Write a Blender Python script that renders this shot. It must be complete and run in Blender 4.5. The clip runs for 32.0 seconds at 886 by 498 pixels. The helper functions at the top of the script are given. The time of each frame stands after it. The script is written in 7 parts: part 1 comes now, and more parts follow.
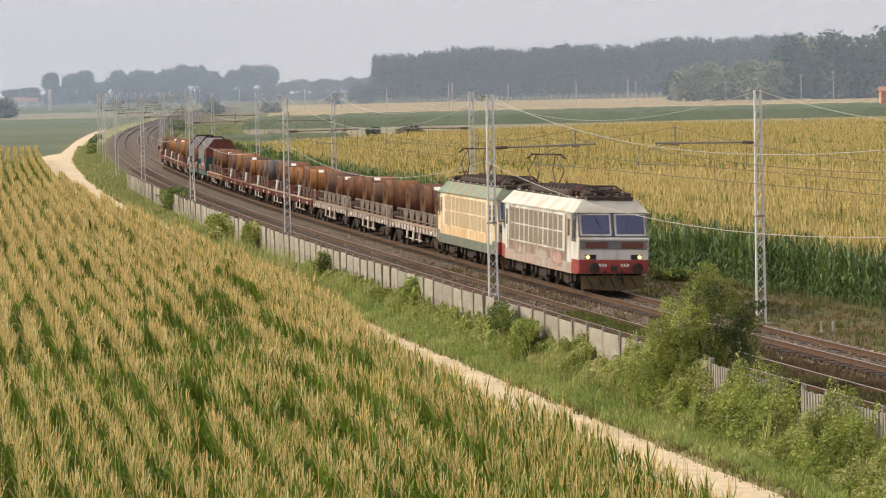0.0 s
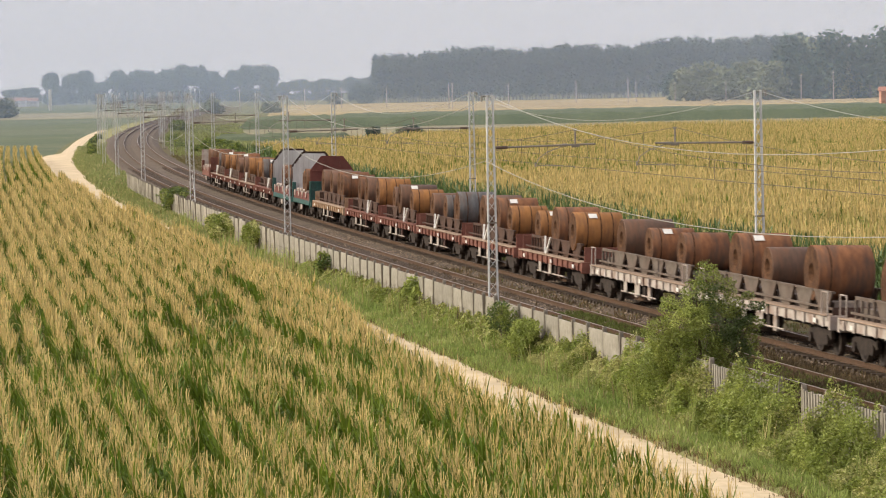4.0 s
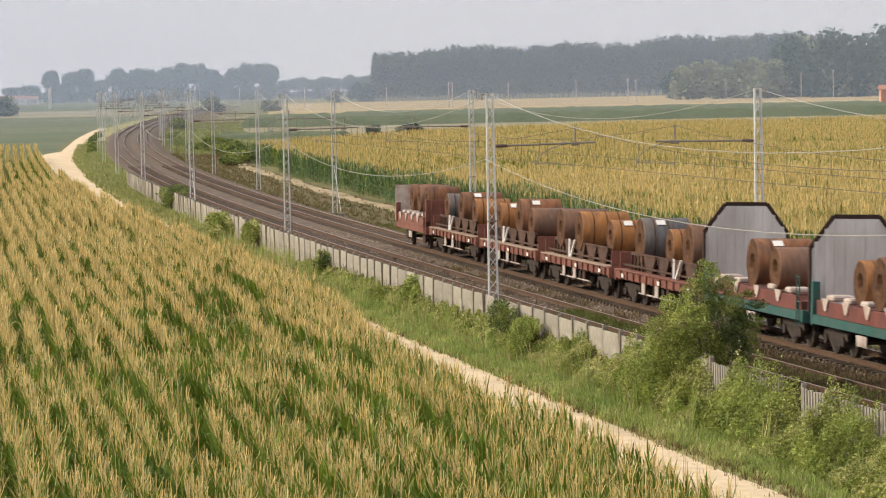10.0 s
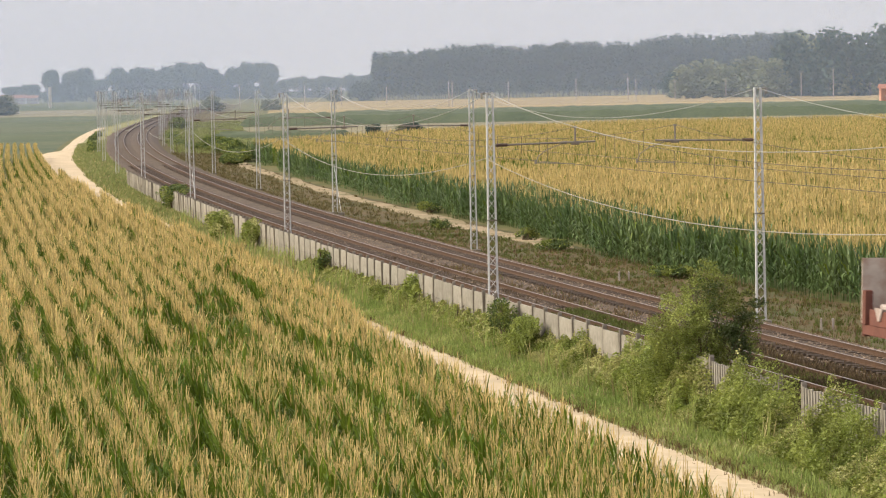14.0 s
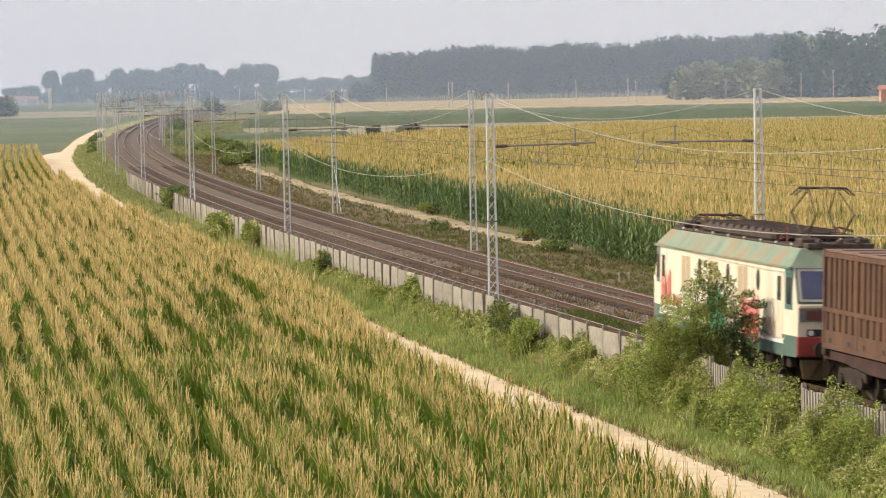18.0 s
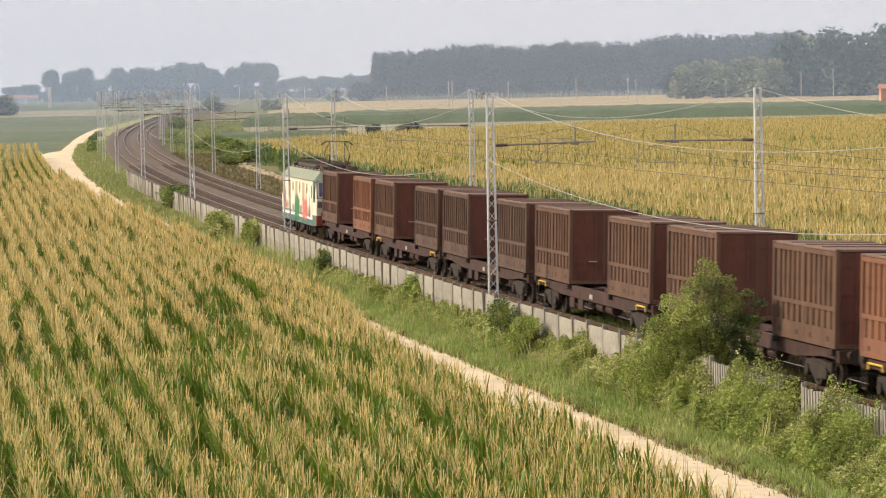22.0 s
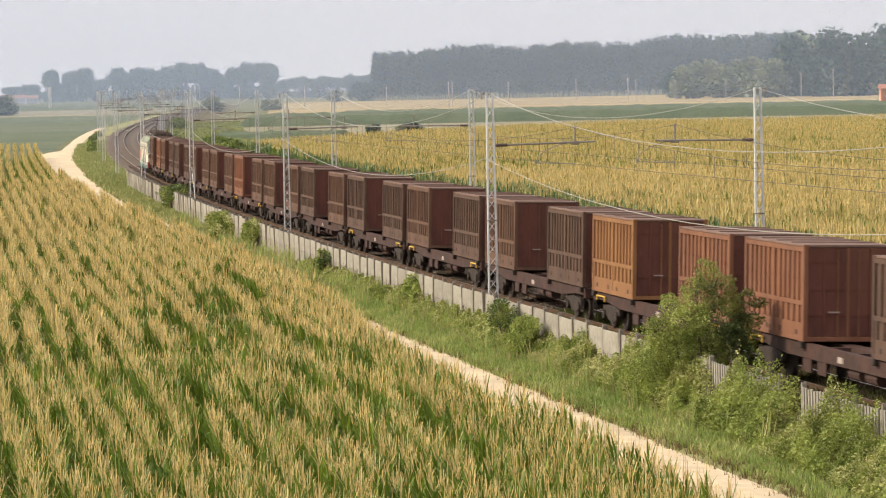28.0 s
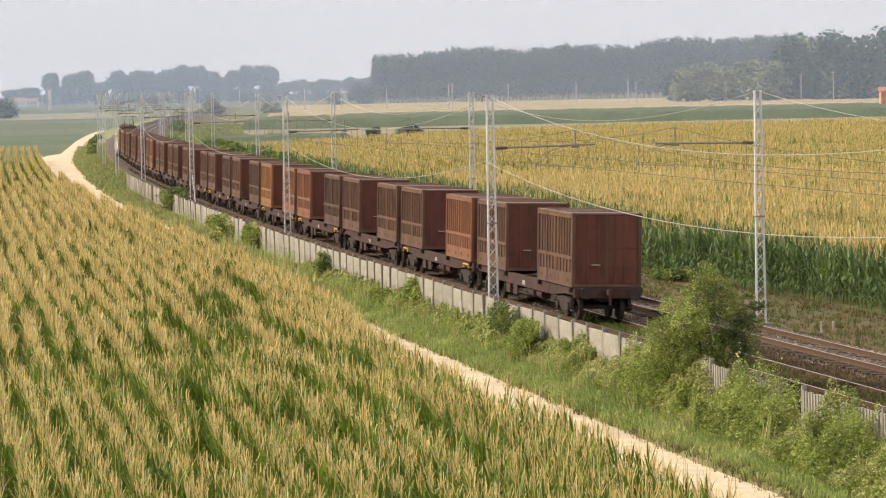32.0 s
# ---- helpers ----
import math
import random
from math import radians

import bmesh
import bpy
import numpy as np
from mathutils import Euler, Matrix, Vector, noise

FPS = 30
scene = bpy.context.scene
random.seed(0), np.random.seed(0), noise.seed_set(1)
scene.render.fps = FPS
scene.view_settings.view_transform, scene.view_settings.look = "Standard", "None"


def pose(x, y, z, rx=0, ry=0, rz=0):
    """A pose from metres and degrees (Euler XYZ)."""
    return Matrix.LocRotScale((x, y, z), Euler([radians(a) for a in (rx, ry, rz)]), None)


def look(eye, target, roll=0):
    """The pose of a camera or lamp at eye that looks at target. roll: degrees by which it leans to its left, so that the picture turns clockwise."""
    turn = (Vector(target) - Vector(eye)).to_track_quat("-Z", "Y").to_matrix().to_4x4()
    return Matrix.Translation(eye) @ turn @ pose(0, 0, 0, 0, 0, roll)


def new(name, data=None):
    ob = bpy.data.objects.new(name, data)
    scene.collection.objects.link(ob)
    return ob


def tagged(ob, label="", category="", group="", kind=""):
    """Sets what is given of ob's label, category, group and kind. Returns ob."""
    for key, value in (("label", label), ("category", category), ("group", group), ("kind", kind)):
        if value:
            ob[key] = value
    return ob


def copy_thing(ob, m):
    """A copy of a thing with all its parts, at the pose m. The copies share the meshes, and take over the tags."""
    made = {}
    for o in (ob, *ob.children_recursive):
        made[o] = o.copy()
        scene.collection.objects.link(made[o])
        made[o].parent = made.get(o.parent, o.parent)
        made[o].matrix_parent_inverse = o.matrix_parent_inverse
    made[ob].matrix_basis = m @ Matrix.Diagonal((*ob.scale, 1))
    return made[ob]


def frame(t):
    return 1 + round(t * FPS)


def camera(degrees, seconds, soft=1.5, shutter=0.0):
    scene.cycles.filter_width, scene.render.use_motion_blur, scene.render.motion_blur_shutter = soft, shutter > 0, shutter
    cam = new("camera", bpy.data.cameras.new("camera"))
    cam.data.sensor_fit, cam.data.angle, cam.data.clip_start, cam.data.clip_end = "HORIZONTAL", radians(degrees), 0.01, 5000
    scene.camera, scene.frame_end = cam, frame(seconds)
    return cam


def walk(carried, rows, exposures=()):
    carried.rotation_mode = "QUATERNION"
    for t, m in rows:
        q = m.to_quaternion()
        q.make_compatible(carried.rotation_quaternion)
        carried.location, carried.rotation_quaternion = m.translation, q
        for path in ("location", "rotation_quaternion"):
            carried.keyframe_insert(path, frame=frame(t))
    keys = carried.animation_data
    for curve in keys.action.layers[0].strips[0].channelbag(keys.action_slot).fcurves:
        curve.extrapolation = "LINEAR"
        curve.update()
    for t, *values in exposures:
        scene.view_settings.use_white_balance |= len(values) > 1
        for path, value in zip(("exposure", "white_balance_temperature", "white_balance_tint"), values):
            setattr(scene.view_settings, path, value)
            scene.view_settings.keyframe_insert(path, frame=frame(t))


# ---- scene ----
# ---- camera: on a tripod high on a bank, long lens; the head sags and is set up again by a hair ----
EYE = Vector((0.0, 0.0, 8.484))
FOCAL = 6321.8
cam = camera(math.degrees(2 * math.atan(784 / FOCAL)), 32.0, soft=1.15, shutter=0.3)


def aim(d):
    p = 0.0469 - d / FOCAL
    return look(EYE, EYE + Vector((0.0, math.cos(p), -math.sin(p))), -1.192)


walk(cam, [(t, aim(d)) for t, d in (
    (0, 4.6), (4, 4.6), (7.6, 4.6), (8.0, 3.8), (8.4, 1.9), (9, 1.5), (10.6, 1.5), (11.4, 0.1), (12, 0), (14.5, 0),
    (16.5, 2.4), (17.5, 2.1), (18.5, 1.7), (19.5, 1.0), (21, 0.6), (22, 0.1), (25, 0.1), (29.6, 0.2), (29.9, 5.1), (32, 5.1))],
    exposures=[(0, -0.09), (8, -0.05), (14.5, 0.0), (17, 0.03), (25, 0.1), (32, 0.13)])

# ---- light: low warm sun from beyond the left side, hazy sky ----
SUN_FROM = Vector((-1.0, 0.05, 0.0)).normalized()
SUN_EL = radians(33)
sun = new("sun", bpy.data.lights.new("sun", "SUN"))
sun.data.energy, sun.data.angle, sun.data.color = 3.9, radians(0.6), (1.0, 0.915, 0.73)
SUN_VEC = SUN_FROM * math.cos(SUN_EL) + Vector((0, 0, math.sin(SUN_EL)))
sun.matrix_world = look(SUN_VEC * 100, (0, 0, 0))

world = bpy.data.worlds.new("hazy_sky")
scene.world = world
world.use_nodes = True
wn, wl = world.node_tree.nodes, world.node_tree.links
wn.clear()
sky = wn.new("ShaderNodeTexSky")
sky.sky_type, sky.sun_disc = "NISHITA", False
sky.sun_elevation, sky.sun_rotation = SUN_EL, math.atan2(SUN_FROM.x, SUN_FROM.y)
sky.air_density, sky.dust_density, sky.ozone_density = 1.0, 3.0, 1.0
veil = wn.new("ShaderNodeMix")
veil.data_type = "RGBA"
veil.inputs[0].default_value = 0.7
veil.inputs[7].default_value = (10.7, 10.0, 10.1, 1)
bg = wn.new("ShaderNodeBackground")
bg.inputs[1].default_value = 0.122
wo = wn.new("ShaderNodeOutputWorld")
wl.new(sky.outputs[0], veil.inputs[6])
wl.new(veil.outputs[2], bg.inputs[0])
wl.new(bg.outputs[0], wo.inputs[0])
# ---- materials ----
def mat(name, c1, c2, scale=3.0, rough=0.75, metal=0.0, bump=0.15, stain=None, stain_scale=0.6, stain_amt=0.5,
        vary=0.0, island=0.0, fine=40.0, sheer=0.0, stretch=(1, 1, 1), spec=0.3):
    m = bpy.data.materials.new(name)
    m.use_nodes = True
    n, l = m.node_tree.nodes, m.node_tree.links
    b = n["Principled BSDF"]
    b.inputs["Roughness"].default_value, b.inputs["Metallic"].default_value = rough, metal
    b.inputs["Specular IOR Level"].default_value = spec
    tc = n.new("ShaderNodeTexCoord")
    mp = n.new("ShaderNodeMapping")
    mp.inputs["Scale"].default_value = stretch
    l.new(tc.outputs["Object"], mp.inputs[0])
    n1 = n.new("ShaderNodeTexNoise")
    n1.inputs["Scale"].default_value, n1.inputs["Detail"].default_value = scale, 5
    n1.inputs["Roughness"].default_value = 0.62
    l.new(mp.outputs[0], n1.inputs["Vector"])
    r1 = n.new("ShaderNodeValToRGB")
    r1.color_ramp.elements[0].position, r1.color_ramp.elements[1].position = 0.34, 0.66
    r1.color_ramp.elements[0].color, r1.color_ramp.elements[1].color = (*c1, 1), (*c2, 1)
    l.new(n1.outputs[0], r1.inputs[0])
    col = r1.outputs[0]
    if stain:
        n2 = n.new("ShaderNodeTexNoise")
        n2.inputs["Scale"].default_value, n2.inputs["Detail"].default_value = stain_scale, 4
        l.new(mp.outputs[0], n2.inputs["Vector"])
        r2 = n.new("ShaderNodeValToRGB")
        r2.color_ramp.elements[0].position, r2.color_ramp.elements[1].position = 0.42, 0.68
        r2.color_ramp.elements[0].color, r2.color_ramp.elements[1].color = (0, 0, 0, 1), (stain_amt,) * 3 + (1,)
        l.new(n2.outputs[0], r2.inputs[0])
        mx = n.new("ShaderNodeMix")
        mx.data_type = "RGBA"
        mx.inputs[7].default_value = (*stain, 1)
        l.new(r2.outputs[0], mx.inputs[0])
        l.new(col, mx.inputs[6])
        col = mx.outputs[2]
    if vary or island:
        src = n.new("ShaderNodeNewGeometry").outputs["Random Per Island"] if island else n.new("ShaderNodeObjectInfo").outputs["Random"]
        mr = n.new("ShaderNodeMapRange")
        a = vary or island
        mr.inputs["To Min"].default_value, mr.inputs["To Max"].default_value = 1 - a, 1 + a
        l.new(src, mr.inputs["Value"])
        hs = n.new("ShaderNodeHueSaturation")
        l.new(mr.outputs[0], hs.inputs["Value"])
        l.new(col, hs.inputs["Color"])
        col = hs.outputs[0]
    l.new(col, b.inputs["Base Color"])
    if bump:
        n3 = n.new("ShaderNodeTexNoise")
        n3.inputs["Scale"].default_value, n3.inputs["Detail"].default_value = fine, 3
        l.new(mp.outputs[0], n3.inputs["Vector"])
        bp = n.new("ShaderNodeBump")
        bp.inputs["Strength"].default_value, bp.inputs["Distance"].default_value = bump, 0.02
        l.new(n3.outputs[0], bp.inputs["Height"])
        l.new(bp.outputs[0], b.inputs["Normal"])
    if sheer:
        tr = n.new("ShaderNodeBsdfTranslucent")
        l.new(col, tr.inputs[0])
        ms = n.new("ShaderNodeMixShader")
        ms.inputs[0].default_value = sheer
        l.new(b.outputs[0], ms.inputs[1])
        l.new(tr.outputs[0], ms.inputs[2])
        l.new(ms.outputs[0], n["Material Output"].inputs[0])
    return m


def glow(name, colour, strength):
    m = mat(name, colour, colour, bump=0)
    b = m.node_tree.nodes["Principled BSDF"]
    b.inputs["Emission Color"].default_value, b.inputs["Emission Strength"].default_value = (*colour, 1), strength
    return m


M_EARTH = mat("dry_earth_and_grass", (0.10, 0.105, 0.03), (0.20, 0.16, 0.07), 0.9, 0.95, stain=(0.07, 0.10, 0.025), stain_scale=0.12, stain_amt=0.8)
M_BANK = mat("rusty_dry_bank", (0.1, 0.068, 0.028), (0.14, 0.1, 0.042), 1.4, 0.95, stain=(0.075, 0.09, 0.032), stain_scale=0.25, stain_amt=0.75)
M_VERGE = mat("verge_soil_with_grass", (0.2, 0.22, 0.075), (0.28, 0.255, 0.11), 1.1, 0.95, stain=(0.2, 0.16, 0.08), stain_scale=0.3, stain_amt=0.5)
M_ROAD = mat("pale_gravel_road", (0.56, 0.44, 0.285), (0.69, 0.56, 0.38), 2.5, 0.95, bump=0.3, stain=(0.42, 0.33, 0.22), stain_scale=0.5, stain_amt=0.6, fine=25)
M_SAND = mat("sandy_path", (0.33, 0.25, 0.155), (0.45, 0.35, 0.225), 1.6, 0.95, bump=0.3, stain=(0.16, 0.15, 0.06), stain_scale=0.5, stain_amt=0.8)
M_BALLAST = mat("rusty_ballast", (0.08, 0.058, 0.042), (0.172, 0.13, 0.097), 9.0, 0.95, bump=0.8, stain=(0.05, 0.037, 0.028), stain_scale=0.5, stain_amt=0.6, fine=22)
M_STONE = mat("ballast_stone", (0.12, 0.085, 0.06), (0.3, 0.23, 0.17), 3.0, 0.95, island=0.5)
M_RAIL = mat("rusty_rail_web", (0.075, 0.042, 0.024), (0.115, 0.065, 0.038), 8.0, 0.8)
M_RAILTOP = mat("polished_rail_head", (0.22, 0.17, 0.135), (0.32, 0.26, 0.21), 4.0, 0.35, 0.7, bump=0)
M_SLEEPER = mat("stained_concrete_sleeper", (0.068, 0.05, 0.037), (0.115, 0.085, 0.064), 5.0, 0.9, vary=0.25)
M_GALV = mat("galvanised_steel", (0.58, 0.58, 0.58), (0.72, 0.72, 0.71), 3.0, 0.5, 0.35, bump=0.05)
M_WIRE = mat("bright_wire", (0.36, 0.34, 0.29), (0.46, 0.44, 0.38), 1.0, 0.45, 0.4, bump=0)
M_CATENARY = mat("dark_copper_wire", (0.10, 0.085, 0.06), (0.14, 0.115, 0.085), 1.0, 0.6, 0.3, bump=0)
M_ARM = mat("brown_steel_tube", (0.22, 0.19, 0.16), (0.31, 0.28, 0.24), 3.0, 0.6, 0.3, bump=0.05)
M_INSUL = mat("brown_glazed_insulator", (0.09, 0.06, 0.045), (0.13, 0.085, 0.065), 3.0, 0.3, bump=0)
M_CONCRETE = mat("weathered_fence_concrete", (0.24, 0.215, 0.175), (0.35, 0.32, 0.27), 2.5, 0.92, bump=0.25, stain=(0.17, 0.15, 0.115), stain_scale=1.3, stain_amt=0.75, vary=0.12)
M_POST = mat("fence_post_concrete", (0.16, 0.14, 0.11), (0.25, 0.22, 0.18), 4.0, 0.92, bump=0.25, vary=0.12)
M_CORN = mat("corn_leaf", (0.085, 0.145, 0.013), (0.18, 0.238, 0.028), 0.35, 0.55, bump=0, island=0.35, sheer=0.3)
M_CORNLUSH = mat("lush_dark_corn_leaf", (0.068, 0.122, 0.037), (0.145, 0.2, 0.07), 0.35, 0.5, bump=0, island=0.4, sheer=0.2)
M_CORNDRY = mat("drying_corn_leaf", (0.34, 0.285, 0.1), (0.48, 0.385, 0.15), 0.5, 0.7, bump=0, island=0.3, sheer=0.3)
M_TASSEL = mat("corn_tassel", (0.57, 0.415, 0.155), (0.71, 0.54, 0.235), 0.4, 0.8, bump=0, island=0.28, sheer=0.2)
M_GRASS = mat("grass_blade", (0.235, 0.315, 0.08), (0.38, 0.42, 0.14), 0.3, 0.6, bump=0, island=0.35, sheer=0.42)
M_GRASSPALE = mat("dusty_pale_grass_blade", (0.21, 0.25, 0.08), (0.31, 0.33, 0.13), 0.3, 0.7, bump=0, island=0.35, sheer=0.3)
M_GRASSDARK = mat("dark_trackside_grass_blade", (0.08, 0.11, 0.02), (0.14, 0.155, 0.036), 0.3, 0.7, bump=0, island=0.35, sheer=0.25)
M_STRAW = mat("dry_grass_blade", (0.38, 0.32, 0.15), (0.5, 0.42, 0.21), 0.3, 0.7, bump=0, island=0.35, sheer=0.25)
M_OLIVEGRASS = mat("olive_brown_dry_grass", (0.13, 0.115, 0.045), (0.195, 0.165, 0.07), 0.3, 0.8, bump=0, island=0.35, sheer=0.2)
M_BROWNGRASS = mat("withered_brown_grass", (0.125, 0.085, 0.04), (0.2, 0.14, 0.065), 0.3, 0.8, bump=0, island=0.35, sheer=0.2)
M_DARKWEED = mat("dark_brown_withered_weed", (0.07, 0.05, 0.028), (0.12, 0.085, 0.045), 0.3, 0.85, bump=0, island=0.35, sheer=0.15)
M_LEAF = mat("shrub_leaf", (0.16, 0.205, 0.038), (0.275, 0.3, 0.072), 0.8, 0.5, bump=0, island=0.45, sheer=0.3)
M_LEAFLIGHT = mat("light_creeper_leaf", (0.24, 0.3, 0.062), (0.39, 0.425, 0.115), 0.8, 0.5, bump=0, island=0.35, sheer=0.3)
# Own colour of dark shrubs; on the big bush it also paints shade.
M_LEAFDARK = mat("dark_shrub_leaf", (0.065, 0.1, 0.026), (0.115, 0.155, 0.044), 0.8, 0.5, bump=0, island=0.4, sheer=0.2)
M_LEAFGREY = mat("grey_green_weed_leaf", (0.36, 0.365, 0.138), (0.52, 0.5, 0.215), 0.8, 0.7, bump=0, island=0.4, sheer=0.35)
M_BARK = mat("bark", (0.10, 0.075, 0.05), (0.17, 0.13, 0.09), 6.0, 0.9)
# Poplar leaves tinted blue-green: some distance haze is put into the base colour.
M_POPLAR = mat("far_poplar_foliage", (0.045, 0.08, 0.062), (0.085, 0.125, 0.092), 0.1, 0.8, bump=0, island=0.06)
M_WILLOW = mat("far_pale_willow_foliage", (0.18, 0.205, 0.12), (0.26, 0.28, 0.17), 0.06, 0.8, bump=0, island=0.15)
# Lighter and greyer than near leaves, with distance haze in the base colour.
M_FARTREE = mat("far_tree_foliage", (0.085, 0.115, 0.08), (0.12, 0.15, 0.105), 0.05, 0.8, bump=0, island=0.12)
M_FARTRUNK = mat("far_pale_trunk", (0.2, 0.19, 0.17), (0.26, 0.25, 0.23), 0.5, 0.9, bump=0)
M_FIELD_TAN = mat("far_ripe_field", (0.29, 0.205, 0.09), (0.38, 0.28, 0.13), 0.05, 0.95, bump=0, stain=(0.36, 0.32, 0.16), stain_scale=0.02, stretch=(0.3, 1, 1))
M_FIELD_GREEN = mat("far_green_field", (0.065, 0.09, 0.048), (0.105, 0.128, 0.066), 0.12, 0.95, bump=0, stain=(0.16, 0.155, 0.085), stain_scale=0.025, stretch=(0.3, 1, 1))
M_FIELD_DULL = mat("far_dull_stubble", (0.21, 0.185, 0.11), (0.28, 0.24, 0.145), 0.05, 0.95, bump=0, stain=(0.16, 0.165, 0.09), stain_scale=0.02, stretch=(0.3, 1, 1))
M_FIELD_OLIVE = mat("far_olive_meadow", (0.105, 0.112, 0.05), (0.17, 0.155, 0.075), 0.08, 0.95, bump=0, stain=(0.22, 0.18, 0.1), stain_scale=0.025, stretch=(0.3, 1, 1))
M_FIELD_DARK = mat("far_dark_crop", (0.062, 0.085, 0.038), (0.095, 0.115, 0.055), 0.1, 0.95, bump=0)
# ---- the railway's line: s runs along the near track, away from the camera ----
_ty = np.concatenate([np.arange(-900, 50, 10.0), np.arange(50, 1300, 2.0), np.arange(1300, 2400, 20.0)])


def _tx(y):
    u = np.clip(y, 50, 1300) / 100 - 1.5
    x = 1.5512 - 16.9346 * u + 1.1925 * u ** 2 - 0.0374 * u ** 3
    du = (-16.9346 + 2.385 * u - 0.1122 * u ** 2) / 100
    return x + du * (y - np.clip(y, 50, 1300)), du


_txx, _tdx = _tx(_ty)
_ts = np.concatenate([[0], np.cumsum(np.hypot(np.diff(_txx), np.diff(_ty)))])
_ts -= np.interp(50, _ty, _ts)
GAP = 3.74      # between the two tracks' middles
CANT = 0.031    # both tracks lean to the right


def at(s, o=0.0):
    """The plan point at s along the near track, o metres to its right, and the heading's sine and cosine."""
    y, x, d = np.interp(s, _ts, _ty), np.interp(s, _ts, _txx), np.interp(s, _ts, _tdx)
    h = np.hypot(1, d)
    return x + o / h, y - o * d / h, d / h, 1 / h


def on_track(s, o=0.0, z=0.0, flip=False):
    """The pose of a vehicle's base at s: its y axis runs along the track, its x axis to the right."""
    x, y, sn, cs = (float(w) for w in at(s, o))
    fw = Vector((sn, cs, 0))
    rt = Vector((cs, -sn, -CANT)).normalized()
    up = rt.cross(fw)
    if flip:
        fw, rt = -fw, -rt
    m = Matrix((rt, fw, up)).transposed().to_4x4()
    m.translation = (x, y, z)
    return m


def upright(s, o=0.0, z=0.0, turn=0.0):
    x, y, sn, cs = (float(w) for w in at(s, o))
    return Matrix.Translation((x, y, z)) @ Matrix.Rotation(math.atan2(-sn, cs) + turn, 4, "Z")


# ---- mesh tools ----
def link(name, bm, material, parent=None, label=""):
    me = bpy.data.meshes.new(name)
    bm.to_mesh(me)
    bm.free()
    for m in (material if isinstance(material, (list, tuple)) else [material]):
        me.materials.append(m)
    ob = new(name, me)
    if parent is not None:
        ob.parent = parent
    if label:
        ob["label"] = label
    return ob


def part(name, bm, material, parent, label=""):
    return link(name, bm, material, parent, label)


def again(src, parent, m):
    """One more piece on the same mesh."""
    ob = new(src.name.split(".")[0], src.data)
    ob.parent = parent
    ob.matrix_basis = m
    return ob


def empty(name):
    ob = new(name)
    ob.empty_display_size = 0.5
    return ob


def box(bm, x0, x1, y0, y1, z0, z1, mi=0, bevel=0.0):
    g = bmesh.ops.create_cube(bm, size=1.0)
    bmesh.ops.scale(bm, vec=(x1 - x0, y1 - y0, z1 - z0), verts=g["verts"])
    bmesh.ops.translate(bm, vec=((x0 + x1) / 2, (y0 + y1) / 2, (z0 + z1) / 2), verts=g["verts"])
    fs = {f for v in g["verts"] for f in v.link_faces}
    for f in fs:
        f.material_index = mi
    if bevel:
        bmesh.ops.bevel(bm, geom=list({e for f in fs for e in f.edges}), offset=bevel, segments=1, affect="EDGES", profile=0.5)
    return bm


def boxes(*specs, bevel=0.0):
    bm = bmesh.new()
    for sp in specs:
        box(bm, *sp, bevel=bevel)
    return bm


def rod(bm, a, b, r, n=6, r2=None, caps=True):
    """A round bar from a to b."""
    a, b = Vector(a), Vector(b)
    d = b - a
    g = bmesh.ops.create_cone(bm, cap_ends=caps, segments=n, radius1=r, radius2=r if r2 is None else r2, depth=d.length)
    q = d.to_track_quat("Z", "Y").to_matrix().to_4x4()
    bmesh.ops.transform(bm, matrix=Matrix.Translation((a + b) / 2) @ q, verts=g["verts"])
    return bm


def rods(*specs):
    bm = bmesh.new()
    for sp in specs:
        rod(bm, *sp)
    return bm


def bar(bm, a, b, w, t):
    """A flat bar from a to b."""
    a, b = Vector(a), Vector(b)
    g = bmesh.ops.create_cube(bm, size=1.0)
    d = b - a
    q = d.to_track_quat("Z", "Y").to_matrix().to_4x4()
    bmesh.ops.transform(bm, matrix=Matrix.Translation((a + b) / 2) @ q @ Matrix.Diagonal((w, t, d.length, 1)), verts=g["verts"])
    return bm


def prism(bm, outline, axis, a, b, mi=0):
    """A closed outline (2D points) pushed from a to b along an axis ('x': points are y,z; 'y': x,z; 'z': x,y)."""
    def p3(p, w):
        return (w, p[0], p[1]) if axis == "x" else (p[0], w, p[1]) if axis == "y" else (p[0], p[1], w)
    va = [bm.verts.new(p3(p, a)) for p in outline]
    vb = [bm.verts.new(p3(p, b)) for p in outline]
    fs = [bm.faces.new(va), bm.faces.new(vb[::-1])]
    k = len(outline)
    for i in range(k):
        fs.append(bm.faces.new((va[i], vb[i], vb[(i + 1) % k], va[(i + 1) % k])))
    for f in fs:
        f.material_index = mi
    bmesh.ops.recalc_face_normals(bm, faces=fs)
    return bm


